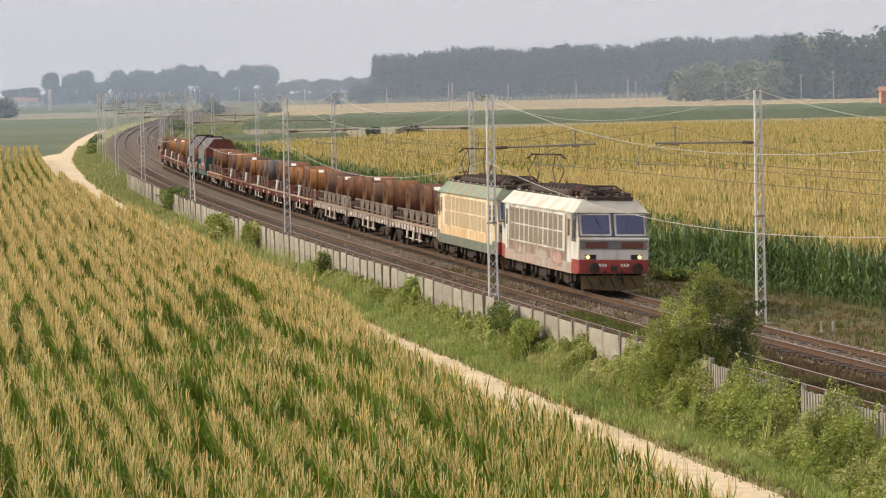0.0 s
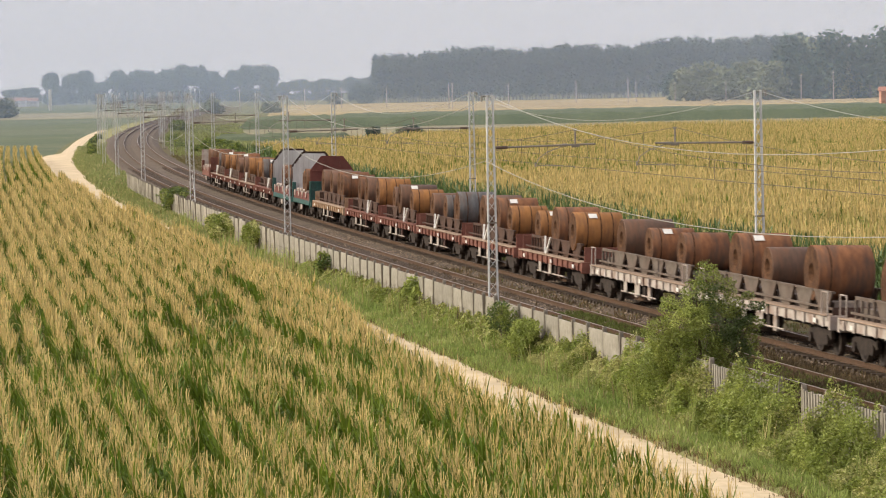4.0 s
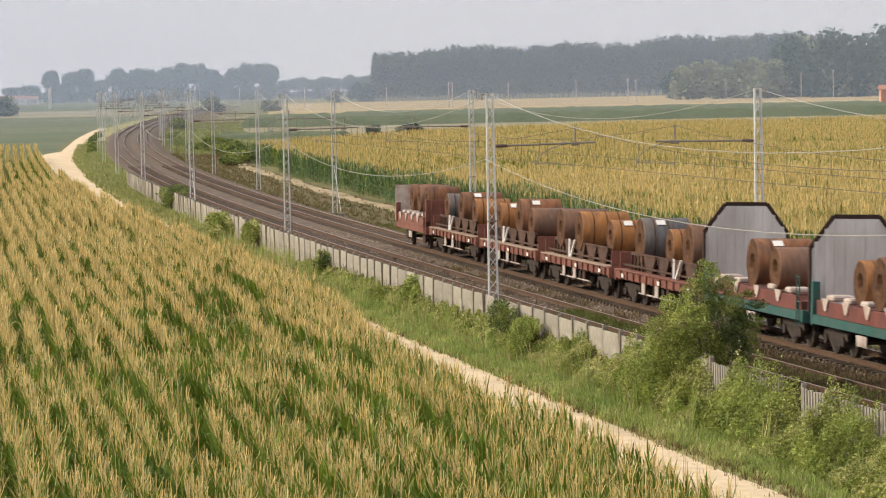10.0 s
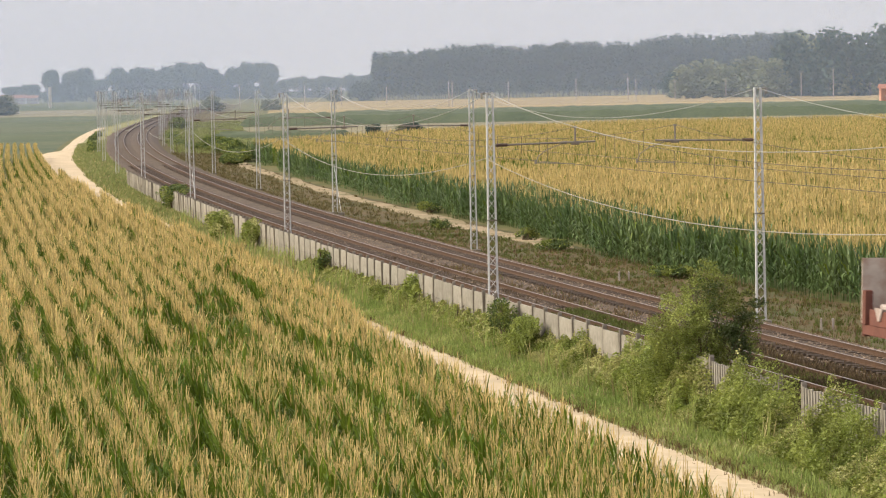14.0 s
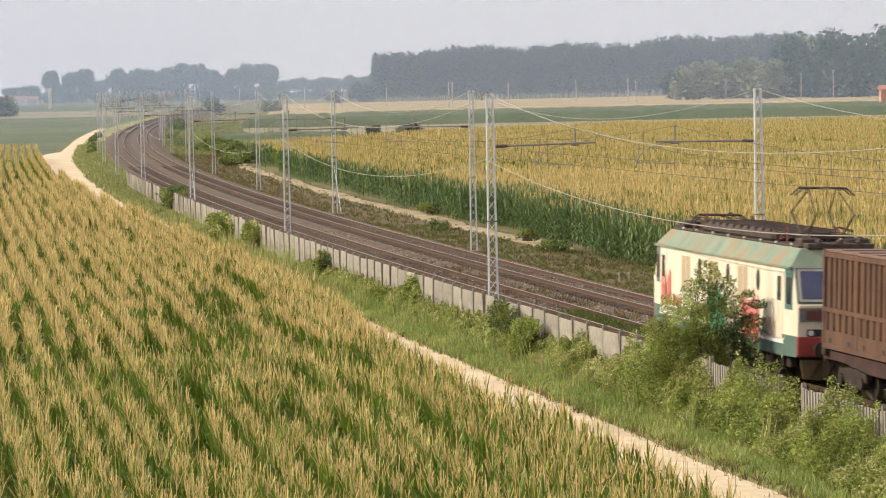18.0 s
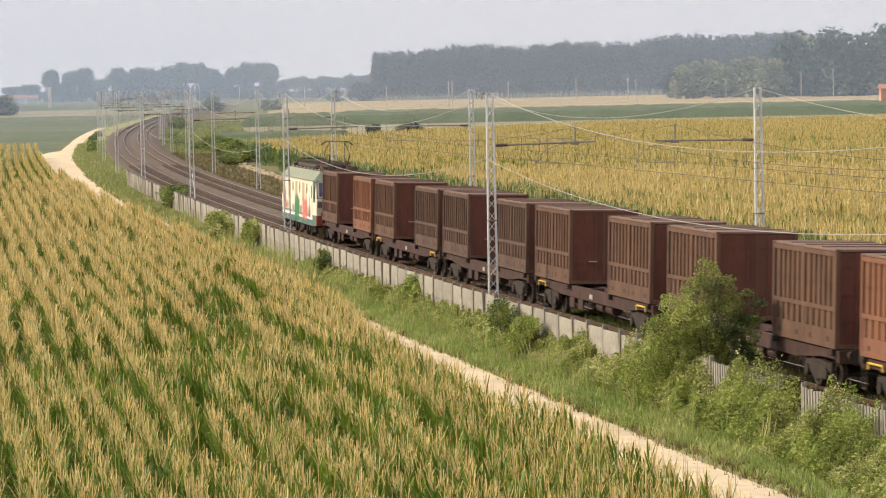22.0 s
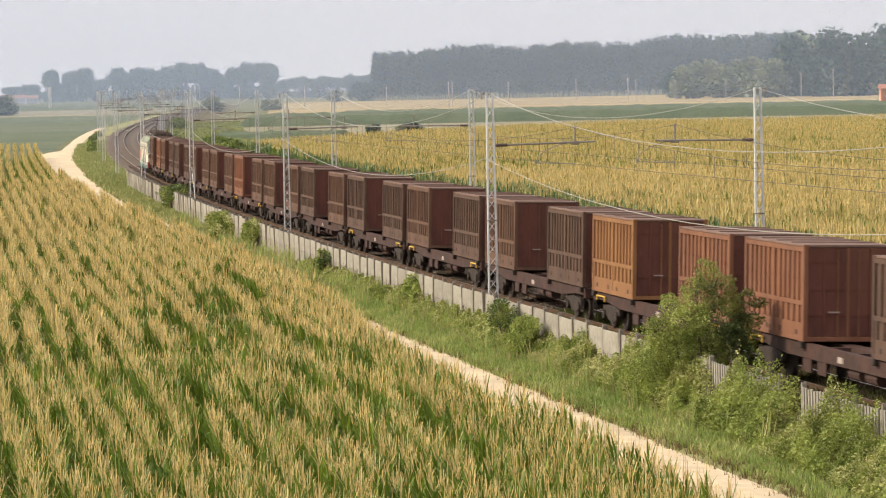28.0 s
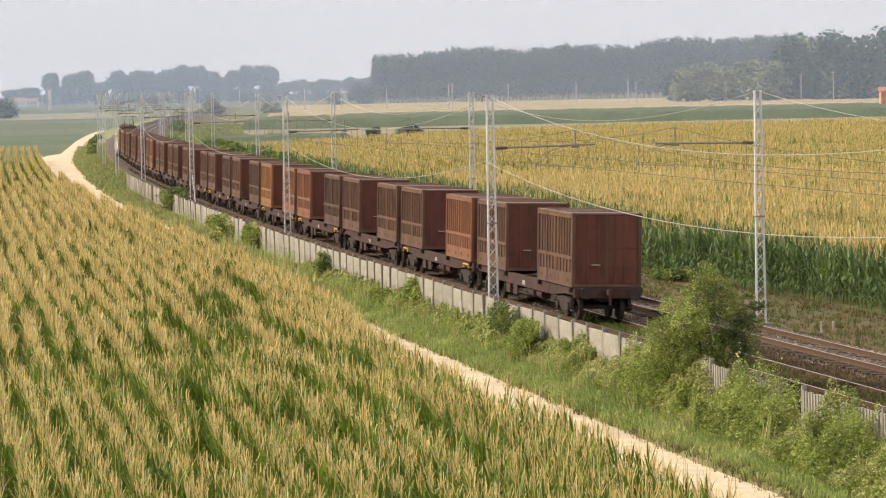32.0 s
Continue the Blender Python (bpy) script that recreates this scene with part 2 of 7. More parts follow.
def sweep(name, section, s_list, material, closed=False, wobble=0.0, seed=3, label="", z_at=None):
    """A section (offset, height) carried along the railway's line."""
    rng = np.random.default_rng(seed)
    s = np.asarray(s_list, float)
    k = len(section)
    co = np.zeros((len(s), k, 3))
    for j, (o, z) in enumerate(section):
        w = 0
        if wobble:
            w = np.convolve(rng.normal(0, wobble, len(s) + 4), np.ones(5) / 2.2, "valid")
        oo = np.array([o(q) if callable(o) else o for q in s]) + w
        x, y, _, _ = at(s, oo)
        co[:, j, 0], co[:, j, 1], co[:, j, 2] = x, y, z
    idx = np.arange(len(s) * k).reshape(len(s), k)
    faces = []
    for j in range(k if closed else k - 1):
        j2 = (j + 1) % k
        faces.append(np.stack([idx[:-1, j], idx[:-1, j2], idx[1:, j2], idx[1:, j]], 1))
    faces = np.concatenate(faces)
    me = bpy.data.meshes.new(name)
    me.from_pydata(co.reshape(-1, 3).tolist(), [], faces.tolist())
    me.materials.append(material)
    ob = new(name, me)
    if label:
        ob["label"] = label
    return ob


def tri_mesh(name, verts, tris, mats, mat_index):
    me = bpy.data.meshes.new(name)
    me.vertices.add(len(verts))
    me.vertices.foreach_set("co", np.ascontiguousarray(verts, dtype=np.float32).ravel())
    me.loops.add(3 * len(tris))
    me.loops.foreach_set("vertex_index", np.ascontiguousarray(tris, dtype=np.int32).ravel())
    me.polygons.add(len(tris))
    me.polygons.foreach_set("loop_start", np.arange(0, 3 * len(tris), 3, dtype=np.int32))
    for m in mats:
        me.materials.append(m)
    me.polygons.foreach_set("material_index", np.ascontiguousarray(mat_index, dtype=np.int32))
    me.update(calc_edges=True)
    return me


def scatter(templates, xyz, rng, size=(0.85, 1.15), lean=0.1, pick=None):
    """Many rigid copies of small templates (verts, tris, material index), as flat arrays."""
    out_v, out_t, out_m, base = [], [], [], 0
    n = len(xyz)
    which = rng.integers(0, len(templates), n) if pick is None else pick
    for k, (tv, tt, tm) in enumerate(templates):
        p = xyz[which == k]
        if not len(p):
            continue
        a = rng.uniform(0, 2 * np.pi, len(p))
        sc = rng.uniform(*size, len(p))
        lx, ly = rng.normal(0, lean, len(p)), rng.normal(0, lean, len(p))
        c, s = np.cos(a), np.sin(a)
        v = np.empty((len(p), len(tv), 3))
        v[:, :, 0] = (tv[None, :, 0] * c[:, None] - tv[None, :, 1] * s[:, None] + tv[None, :, 2] * lx[:, None]) * sc[:, None] + p[:, None, 0]
        v[:, :, 1] = (tv[None, :, 0] * s[:, None] + tv[None, :, 1] * c[:, None] + tv[None, :, 2] * ly[:, None]) * sc[:, None] + p[:, None, 1]
        v[:, :, 2] = tv[None, :, 2] * sc[:, None] + p[:, None, 2]
        t = tt[None] + (np.arange(len(p)) * len(tv))[:, None, None] + base
        out_v.append(v.reshape(-1, 3))
        out_t.append(t.reshape(-1, 3))
        out_m.append(np.tile(tm, len(p)))
        base += len(p) * len(tv)
    return np.concatenate(out_v), np.concatenate(out_t), np.concatenate(out_m)


class Shape:
    """Collects loose triangles for a template."""

    def __init__(self):
        self.v, self.t, self.m = [], [], []

    def strip(self, mid, half, side, mi):
        """A ribbon along mid points, with half widths, spread along side."""
        b = len(self.v)
        side = np.asarray(side, float)
        for p, h in zip(mid, half):
            self.v += [np.asarray(p) - side * h, np.asarray(p) + side * h]
        for i in range(len(mid) - 1):
            a = b + 2 * i
            self.t += [(a, a + 1, a + 3), (a, a + 3, a + 2)]
            self.m += [mi, mi]

    def tri(self, p, q, r, mi):
        b = len(self.v)
        self.v += [p, q, r]
        self.t.append((b, b + 1, b + 2))
        self.m.append(mi)

    def done(self):
        return np.array(self.v, float), np.array(self.t, int), np.array(self.m, int)
# ---- ground and fields ----
def flat(name, pts, z, material, label, kind="structure"):
    bm = bmesh.new()
    bm.faces.new([bm.verts.new((x, y, z)) for x, y in pts])
    bmesh.ops.recalc_face_normals(bm, faces=bm.faces)
    if bm.faces[:][0].normal.z < 0:
        bmesh.ops.reverse_faces(bm, faces=bm.faces[:])
    return tagged(link(name, bm, material), label, name.replace("_", " "), kind=kind)


flat("ground", [(-3500, -1500), (3500, -1500), (3500, 4900), (-3500, 4900)], -1.12, M_EARTH, "flat plain of dry earth and thin grass")


def strip_field(name, o0, o1, s0, s1, z, material, label):
    """A field along the line between two offsets; its ends run square to the view."""
    pts = []
    for s in np.linspace(s0, s1, 14):
        x, y, _, _ = at(s, o0)
        pts.append((float(x), float(y)))
    y0, y1 = pts[0][1], pts[-1][1]
    return flat(name, pts + [(o1, y1), (o1, y0)], z, material, label)


strip_field("field", 26, 420, 545, 905, -1.10, M_FIELD_DULL, "field of dull stubble and weeds")
strip_field("field", 30, 700, 905, 1860, -1.09, M_FIELD_TAN, "wide stubble field of pale straw")
strip_field("field", -10.0, -420, 497, 1220, -1.10, M_FIELD_GREEN, "low green bean field")
strip_field("field", -14, -500, 1225, 1580, -1.09, M_FIELD_DULL, "strip of ripe straw")
strip_field("field", -14, -700, 1585, 2100, -1.10, M_FIELD_DARK, "strip of dark green crop")
strip_field("field", 12, 26, 520, 640, -1.095, M_FIELD_OLIVE, "olive green meadow beside the line")
strip_field("field", 12, 30, 640, 760, -1.095, M_FIELD_DULL, "straw coloured strip beside the line")
strip_field("field", 12, 40, 770, 905, -1.095, M_FIELD_OLIVE, "olive green meadow beside the line")


EDGE_S, EDGE_O = [10, 28, 48, 62, 76, 90, 120, 146, 193, 220, 305, 353, 450, 480], [-11.6, -11.2, -10.7, -10.1, -9.2, -8.5, -8.3, -8.5, -8.95, -9.4, -10.0, -10.4, -11.2, -11.4]


def corn_edge(s):
    return float(np.interp(s, EDGE_S, EDGE_O))


ROAD_S, ROAD_O = [0, 40, 120, 190, 210, 280, 370, 450, 530, 610, 680, 760, 840], [-6.3, -6.0, -5.35, -4.78, -5.0, -5.5, -5.8, -6.4, -6.5, -6.8, -7.4, -8.2, -8.4]


def road_edge(s):
    return float(np.interp(s, ROAD_S, ROAD_O))


def road_left(s):
    """The field side of the road: along the corn, wide at the fork, then narrow."""
    if s < 425:
        return corn_edge(s)
    return float(np.interp(s, [425, 455, 480, 497, 512, 580, 660, 710, 800], [-10.3, -10.8, -11.2, -10.6, -8.7, -8.6, -9.2, -9.5, -10.2]))


LONG_S = np.concatenate([np.arange(-800, -60, 20.0), np.arange(-60, 200, 1.0), np.arange(200, 500, 4.0), np.arange(500, 1800, 20.0)])

# farm road beside the line
tagged(sweep("road", [(lambda s: road_left(s) - 0.3, -1.10), (lambda s: road_left(s) + 0.5, -1.03), (lambda s: (road_left(s) + road_edge(s)) / 2, -0.99),
                      (lambda s: road_edge(s) - 0.7, -1.03), (road_edge, -1.06)], np.concatenate([np.arange(-60, 200, 1.0), np.arange(200, 830, 5.0)]), M_ROAD, wobble=0.0),
       "pale dusty gravel farm road beside the fence", "road", kind="structure")
# grassy bank between road and fence, track bed, far bank
tagged(sweep("verge", [(lambda s: road_edge(s) - 0.4, -1.12), (lambda s: road_edge(s) + 0.1, -1.03), (lambda s: min(-4.6, road_edge(s) + 0.9), -0.93), (-4.3, -0.76), (-3.4, -0.64), (-2.4, -0.56)], LONG_S, M_VERGE, wobble=0.05, seed=5),
       "grassy bank between road and fence", "verge", kind="structure")
tagged(sweep("embankment", [(GAP + 2.2, -0.56), (GAP + 3.0, -0.66), (GAP + 4.2, -0.9), (GAP + 6.5, -1.02), (GAP + 8.6, -1.05), (GAP + 11, -1.115)], LONG_S, M_BANK, wobble=0.05, seed=6),
       "dry rust-brown bank along the far track", "embankment", kind="structure")
tagged(sweep("ballast", [(-3.0, -0.62), (-2.45, -0.42), (-1.75, -0.19), (-0.72, -0.19), (0.72, -0.215), (1.4, -0.25), (GAP / 2, -0.29), (GAP - 1.4, -0.22), (GAP - 0.72, -0.19),
                         (GAP + 0.72, -0.215), (GAP + 1.75, -0.25), (GAP + 2.3, -0.42), (GAP + 2.9, -0.68)], LONG_S, M_BALLAST, wobble=0.035, seed=7),
       "rust-stained stone ballast under both tracks", "ballast", kind="structure")
tagged(sweep("meadow", [(GAP + 8.0, -1.09), (14.5, -1.085), (20, -1.09), (27, -1.11)], np.arange(452, 1010, 6.0), M_FIELD_OLIVE, wobble=0.03, seed=9),
       "olive scrubby meadow beside the far track", "meadow", kind="structure")
tagged(sweep("sandy_path", [(12.3, -1.09), (12.7, -1.03), (13.9, -1.04), (14.5, -1.12)], np.concatenate([np.arange(152, 200, 1.0), np.arange(200, 430, 4.0)]), M_SAND, wobble=0.2, seed=8),
       "strip of bare sandy path before the corn", "path", kind="structure")

# rails and sleepers
for o, zz in ((-0.75, 1), (0.75, -1), (GAP - 0.75, 1), (GAP + 0.75, -1)):
    z0 = 0.75 * CANT * zz
    prof = [(-0.075, -0.17), (-0.075, -0.15), (-0.012, -0.13), (-0.012, -0.045), (-0.035, -0.035), (-0.035, -0.004), (0.035, -0.004), (0.035, -0.035), (0.012, -0.045), (0.012, -0.13), (0.075, -0.15), (0.075, -0.17)]
    rail = tagged(sweep("rail", [(o + a, b + z0) for a, b in prof], LONG_S, M_RAIL), "rusty steel rail on sleepers", "rail", kind="structure")
    head = sweep("rail_head", [(o - 0.033, z0 - 0.003), (o - 0.026, z0), (o + 0.026, z0), (o + 0.033, z0 - 0.003)], LONG_S, M_RAILTOP)
    head.parent = rail


# ---- catenary masts ----
def mast(side):
    """A lattice mast with its arm; side +1: the arm reaches to +x."""
    e = empty("catenary_mast")
    H = 8.65
    for sx in (-1, 1):
        bm = bmesh.new()
        for (x0, x1, y0, y1) in ((-0.006, 0.006, -0.07, 0.07), (-0.05, 0.006, -0.07, -0.058), (-0.05, 0.006, 0.058, 0.07)):
            vs = []
            for z, c in ((0, 0.19), (H, 0.13)):
                for x, y in ((x0, y0), (x1, y0), (x1, y1), (x0, y1)):
                    vs.append(bm.verts.new(((c + x) * sx, y, z)))
            for f in ((0, 1, 2, 3), (4, 5, 6, 7), (0, 1, 5, 4), (1, 2, 6, 5), (2, 3, 7, 6), (3, 0, 4, 7)):
                bm.faces.new([vs[i] for i in f])
        bmesh.ops.recalc_face_normals(bm, faces=bm.faces)
        part("leg", bm, M_GALV, e)
    bm = bmesh.new()
    n = 20
    for yf in (-0.062, 0.062):
        for i in range(n):
            z0, z1 = 0.25 + i * (H - 0.4) / n, 0.25 + (i + 1) * (H - 0.4) / n
            c0, c1 = 0.185 - 0.06 * z0 / H, 0.185 - 0.06 * z1 / H
            sg = 1 if (i % 2 == 0) == (yf > 0) else -1
            bar(bm, (-sg * c0, yf, z0), (sg * c1, yf, z1), 0.045, 0.014)
    tagged(part("lacing", bm, M_GALV, e), kind="stuff")
    part("base_plinth", boxes((-0.34, 0.34, -0.28, 0.28, -0.5, 0.06), bevel=0.03), M_POST, e)
    part("collar", boxes((-0.18, 0.18, -0.08, 0.08, 3.97, 4.02)), M_POST, e)
    # cantilever
    s = side
    arm = part("cantilever_arm", rods(((s * 0.17, 0, 6.72), (s * 3.9, 0, 6.78), 0.036, 8)), M_ARM, e)
    part("insulator", rods(((s * 0.2, 0, 6.72), (s * 0.62, 0, 6.727), 0.06, 8)), M_INSUL, arm)
    bm = rods(((s * 3.15, 0, 6.78), (s * 3.15, 0, 7.28), 0.035, 6), ((s * 3.0, 0, 6.72), (s * 3.3, 0, 6.72), 0.05, 6), ((s * 3.15, 0, 7.28), (s * 3.15, 0, 7.36), 0.07, 8))
    part("messenger_clamp", bm, M_ARM, e)
    # the registration arm pulls the contact wire on one line and pushes it on the other
    q = [(2.75, 6.75), (2.1, 6.52), (1.78, 6.3), (1.66, 6.05), (3.1, 5.98)] if s > 0 else [(3.4, 6.77), (4.15, 6.52), (4.48, 6.3), (4.6, 6.02), (3.2, 5.95)]
    bm = rods(*[((s * a, 0, b), (s * c, 0, d), 0.018, 5) for (a, b), (c, d) in zip(q, q[1:])], ((s * q[3][0], 0, q[3][1] - 0.05), (s * q[3][0], 0, q[3][1] + 0.1), 0.04, 6),
              ((s * q[4][0], 0, q[4][1]), (s * q[4][0], 0, q[4][1] - 0.08), 0.02, 5), ((s * (q[0][0] - 0.1 * s), 0, 6.76), (s * (q[0][0] + 0.1 * s), 0, 6.765), 0.055, 6))
    part("registration_arm", bm, M_ARM, e)
    part("wire_bracket", rods(((0, -0.03, 8.58), (-s * 0.3, -0.03, 8.62), 0.025, 5), ((-s * 0.3, -0.03, 8.62), (-s * 0.3, -0.03, 8.4), 0.04, 6)), M_ARM, e)
    return e


MAST_S = [81.8 + 61.0 * k for k in range(-2, 19)]
MAST_L, MAST_R = -3.15, GAP + 3.15
ml = tagged(mast(1), "grey galvanised steel lattice mast carrying the overhead wires", "mast", "catenary masts")
mr = tagged(mast(-1), "grey galvanised steel lattice mast carrying the overhead wires", "mast", "catenary masts")
ml.matrix_basis = upright(MAST_S[0], MAST_L, -0.6)
mr.matrix_basis = upright(MAST_S[0], MAST_R, -0.62)
for s_ in MAST_S[1:]:
    copy_thing(ml, upright(s_, MAST_L, -0.6))
    copy_thing(mr, upright(s_, MAST_R, -0.62))


def wire_run(name, o, z, sag, r, material, label, n=16, dip=(0.0, 1.0)):
    """One wire hung from mast to mast, sagging in each span; dip: how much lower it is tied at the near masts."""
    pts = []
    for s0, s1 in zip(MAST_S[:-1], MAST_S[1:]):
        for i in range(n):
            f = i / n
            sw = s0 + (s1 - s0) * f
            pts.append((sw, z - 4 * sag * f * (1 - f) - dip[0] * min(1.3, max(0.0, (81.8 - sw) / 47.3)) ** dip[1]))
    s = np.array([p[0] for p in pts])
    x, y, sn, cs = at(s, o)
    k = 5
    co, fc = [], []
    for i in range(len(s)):
        for j in range(k):
            a = 2 * math.pi * j / k
            co.append((x[i] + math.cos(a) * r * cs[i], y[i] - math.cos(a) * r * sn[i], pts[i][1] + math.sin(a) * r))
    for i in range(len(s) - 1):
        for j in range(k):
            fc.append((i * k + j, i * k + (j + 1) % k, (i + 1) * k + (j + 1) % k, (i + 1) * k + j))
    me = bpy.data.meshes.new(name)
    me.from_pydata(co, [], fc)
    me.materials.append(material)
    return tagged(new(name, me), label, "wire", "overhead wires")


wire_run("feeder_cable", MAST_L, 8.0, 1.45, 0.011, M_WIRE, "pale sagging feeder cable between mast tops", dip=(0.27, 2.3))
wire_run("feeder_cable", MAST_L - 0.2, 5.65, 1.2, 0.012, M_WIRE, "pale sagging cable half way up the masts", dip=(0.12, 1.2))
wire_run("feeder_cable", MAST_R, 8.0, 1.3, 0.01, M_WIRE, "pale sagging feeder cable between mast tops")
for o in (0.0, GAP):
    w = wire_run("contact_wire", o, 5.36, 0.02, 0.01, M_CATENARY, "dark copper contact wire over the track")
    wire_run("messenger_wire", o, 6.72, 0.85, 0.01, M_CATENARY, "dark messenger wire over the track")
    bm = bmesh.new()
    for s0 in MAST_S[1:8]:
        for i in range(1, 12):
            f = i / 12
            x, y, _, _ = (float(q) for q in at(s0 + 61 * f, o))
            rod(bm, (x, y, 5.35), (x, y, 6.72 - 4 * 0.85 * f * (1 - f)), 0.010, 3, caps=False)
    tagged(part("hanger_wirework", bm, M_CATENARY, w), kind="stuff")

# ---- concrete fence ----
fence = tagged(empty("concrete_fence"), "weathered grey concrete fence of posts and slabs along the line", "fence")
FENCE_O, FENCE_STEP = -3.55, 2.2
bm = bmesh.new()
prism(bm, [(-0.06, -0.75), (0.06, -0.75), (0.06, 1.44), (0.035, 1.5), (-0.035, 1.5), (-0.06, 1.44)], "x", -0.06, 0.06)
post0 = part("post", bm, M_POST, fence)
bm = boxes((-0.03, 0.03, -1.06, 1.06, -0.1, 0.66), (-0.03, 0.03, -1.06, 1.06, 0.67, 1.38), bevel=0.008)
slab0 = part("slab", bm, M_CONCRETE, fence)
picket0 = part("picket", boxes((-0.025, 0.025, -0.06, 0.06, 0.0, 1.36), bevel=0.006), M_CONCRETE, fence)
rail0 = part("cross_rail", boxes((-0.035, 0.03, -1.06, 1.06, -0.05, 0.05), bevel=0.006), M_CONCRETE, fence)
rngf = random.Random(4)
first = {"post": True, "slab": True, "picket": True, "cross_rail": True}


def put(src, m):
    if first[src.name.split(".")[0]]:
        first[src.name.split(".")[0]] = False
        src.matrix_basis = m
    else:
        again(src, fence, m)


for i in range(121):
    s_ = 22 + i * FENCE_STEP
    put(post0, upright(s_, FENCE_O, -0.62) @ pose(0, 0, rngf.uniform(-0.03, 0.03), rngf.gauss(0, 0.8), rngf.gauss(0, 1.2), 0))
    if 172 < s_ < 176 or rngf.random() < 0.02:
        continue
    at_mid = upright(s_ + FENCE_STEP / 2, FENCE_O, -0.62)
    if s_ < 48:
        for k in range(9):
            put(picket0, at_mid @ pose(-0.03, -0.96 + k * 0.24, rngf.uniform(-0.03, 0.01), rngf.gauss(0, 0.5), 0, 0))
        for z in (0.2, 1.15):
            put(rail0, at_mid @ pose(0.03, 0, z))
        continue
    put(slab0, at_mid @ pose(rngf.uniform(-0.015, 0.015), 0, rngf.uniform(-0.04, 0.02), rngf.gauss(0, 0.3), rngf.gauss(0, 0.8), 0))
# ---- plants ----
rng = np.random.default_rng(11)


def corn_template(leaves, segs, tassels, seed, width=0.045, dry=0.14, tall=2.25, low=0.25, thick=1.0, spread=1.0):
    r = np.random.default_rng(seed)
    sh = Shape()
    side = r.uniform(0, np.pi)
    sh.strip([(0, 0, 0), (0, 0, tall * 0.9)], [0.016, 0.008], (math.cos(side), math.sin(side), 0), 0)
    for i in range(leaves):
        f = low + (0.72 - low) * i / max(1, leaves - 1)
        a = side + np.pi / 2 + (i % 2) * np.pi + r.normal(0, 0.35)
        ln = (0.85 - 0.5 * abs(f - 0.5)) * r.uniform(0.85, 1.15)
        z0 = f * tall
        droop = max(0.12, 1.15 - 1.0 * f + r.uniform(-0.3, 0.3))
        mid, half = [], []
        for k in range(segs + 1):
            u = k / segs
            out = spread * (1.0 if f < 0.5 else 0.8) * ln * u * (0.14 + 0.42 * droop)
            mid.append((math.cos(a) * out, math.sin(a) * out, z0 + ln * (1.12 * u - droop * u * u)))
            half.append(width * (0.55 + 1.4 * u * (1 - u) * 1.6) * (1 - u) ** 0.4 + 0.003)
        sh.strip(mid, half, (-math.sin(a), math.cos(a), r.uniform(-0.3, 0.3)), 1 if r.random() < dry * (0.2 + 1.2 * f) else 0)
    for i in range(tassels):
        a = 2 * np.pi * i / max(1, tassels) + r.normal(0, 0.3)
        ln = (0.44 if i == 0 else 0.3) * r.uniform(0.7, 1.2)
        out = 0.02 + (0.13 if i else 0) * r.random()
        b = np.array([0, 0, tall * 0.83])
        m2 = b + [math.cos(a) * out * 1.5, math.sin(a) * out * 1.5, ln * (1.0 if i else 1.15)]
        sh.strip([b, m2], [0.009 * thick, 0.008 * thick], (-math.sin(a), math.cos(a), 0), 2)
    return sh.done()


CORN_NEAR = [corn_template(9, 3, 5, k, width=0.028, dry=0.11, thick=0.74, tall=2.12 + 0.05 * k) for k in range(6)] + [corn_template(9, 3, 0 if k else 3, 60 + k, width=0.032, dry=0.06, tall=2.0) for k in range(3)]
CORN_MID = [corn_template(7, 2, 5, 20 + k, width=0.036, dry=0.2, thick=1.0, tall=2.14 + 0.05 * k) for k in range(5)] + [corn_template(7, 2, 0 if k else 2, 70 + k, width=0.042, dry=0.04, tall=1.95) for k in range(3)]
CORN_FAR = [corn_template(5, 2, 3, 40 + k, width=0.062, dry=0.34, low=0.35, thick=1.3, tall=2.14 + 0.05 * k, spread=0.8) for k in range(5)] + [corn_template(5, 2, 1, 80 + k, width=0.07, dry=0.08, low=0.35, tall=2.05) for k in range(3)]
CORN_END = [corn_template(4, 1, 3, 50 + k, width=0.085, dry=0.4, low=0.45, thick=1.6, tall=2.16 + 0.04 * k, spread=0.35) for k in range(5)] + [corn_template(3, 1, 1, 90 + k, width=0.1, dry=0.1, low=0.5, tall=2.1, thick=2.0) for k in range(3)]
CORN_WALL = [corn_template(9, 2, 0 if k % 2 else 2, 110 + k, width=0.046, dry=0.03, tall=2.2 + 0.08 * k, low=0.12, spread=1.1) for k in range(6)]
CORN_MATS = [M_CORN, M_CORNDRY, M_TASSEL]
WALL_MATS = [M_CORNLUSH, M_CORN, M_TASSEL]


def row_x(y):
    """The sideways course of the seed rows, which bend slightly with the line."""
    return -0.1528 * y + 3.75e-5 * y * y


def rows_of(y0, y1, step, keep, rng, gap=0.8, jitter=0.035):
    """Points in seed rows between two depths, kept where keep(x, y) holds."""
    t, p = np.arange(y0, y1, step), np.arange(-125, 170, gap)
    tt, pp = np.meshgrid(t, p)
    tt = tt + rng.normal(0, step * 0.3, tt.shape)
    row = np.round(pp / gap)
    pp = pp + rng.normal(0, jitter, pp.shape) + jitter * (1.6 * np.sin(tt * 0.09 + pp * 0.7) + np.sin(tt * 0.31 + pp * 2.1))
    x, y = pp + row_x(tt), tt
    ok = np.abs(x) < 0.14 * y + 5
    x, y, tt, row = x[ok], y[ok], tt[ok], row[ok]
    k = keep(x, y)
    return np.stack([x[k], y[k], np.zeros(k.sum())], 1), tt[k], row[k]


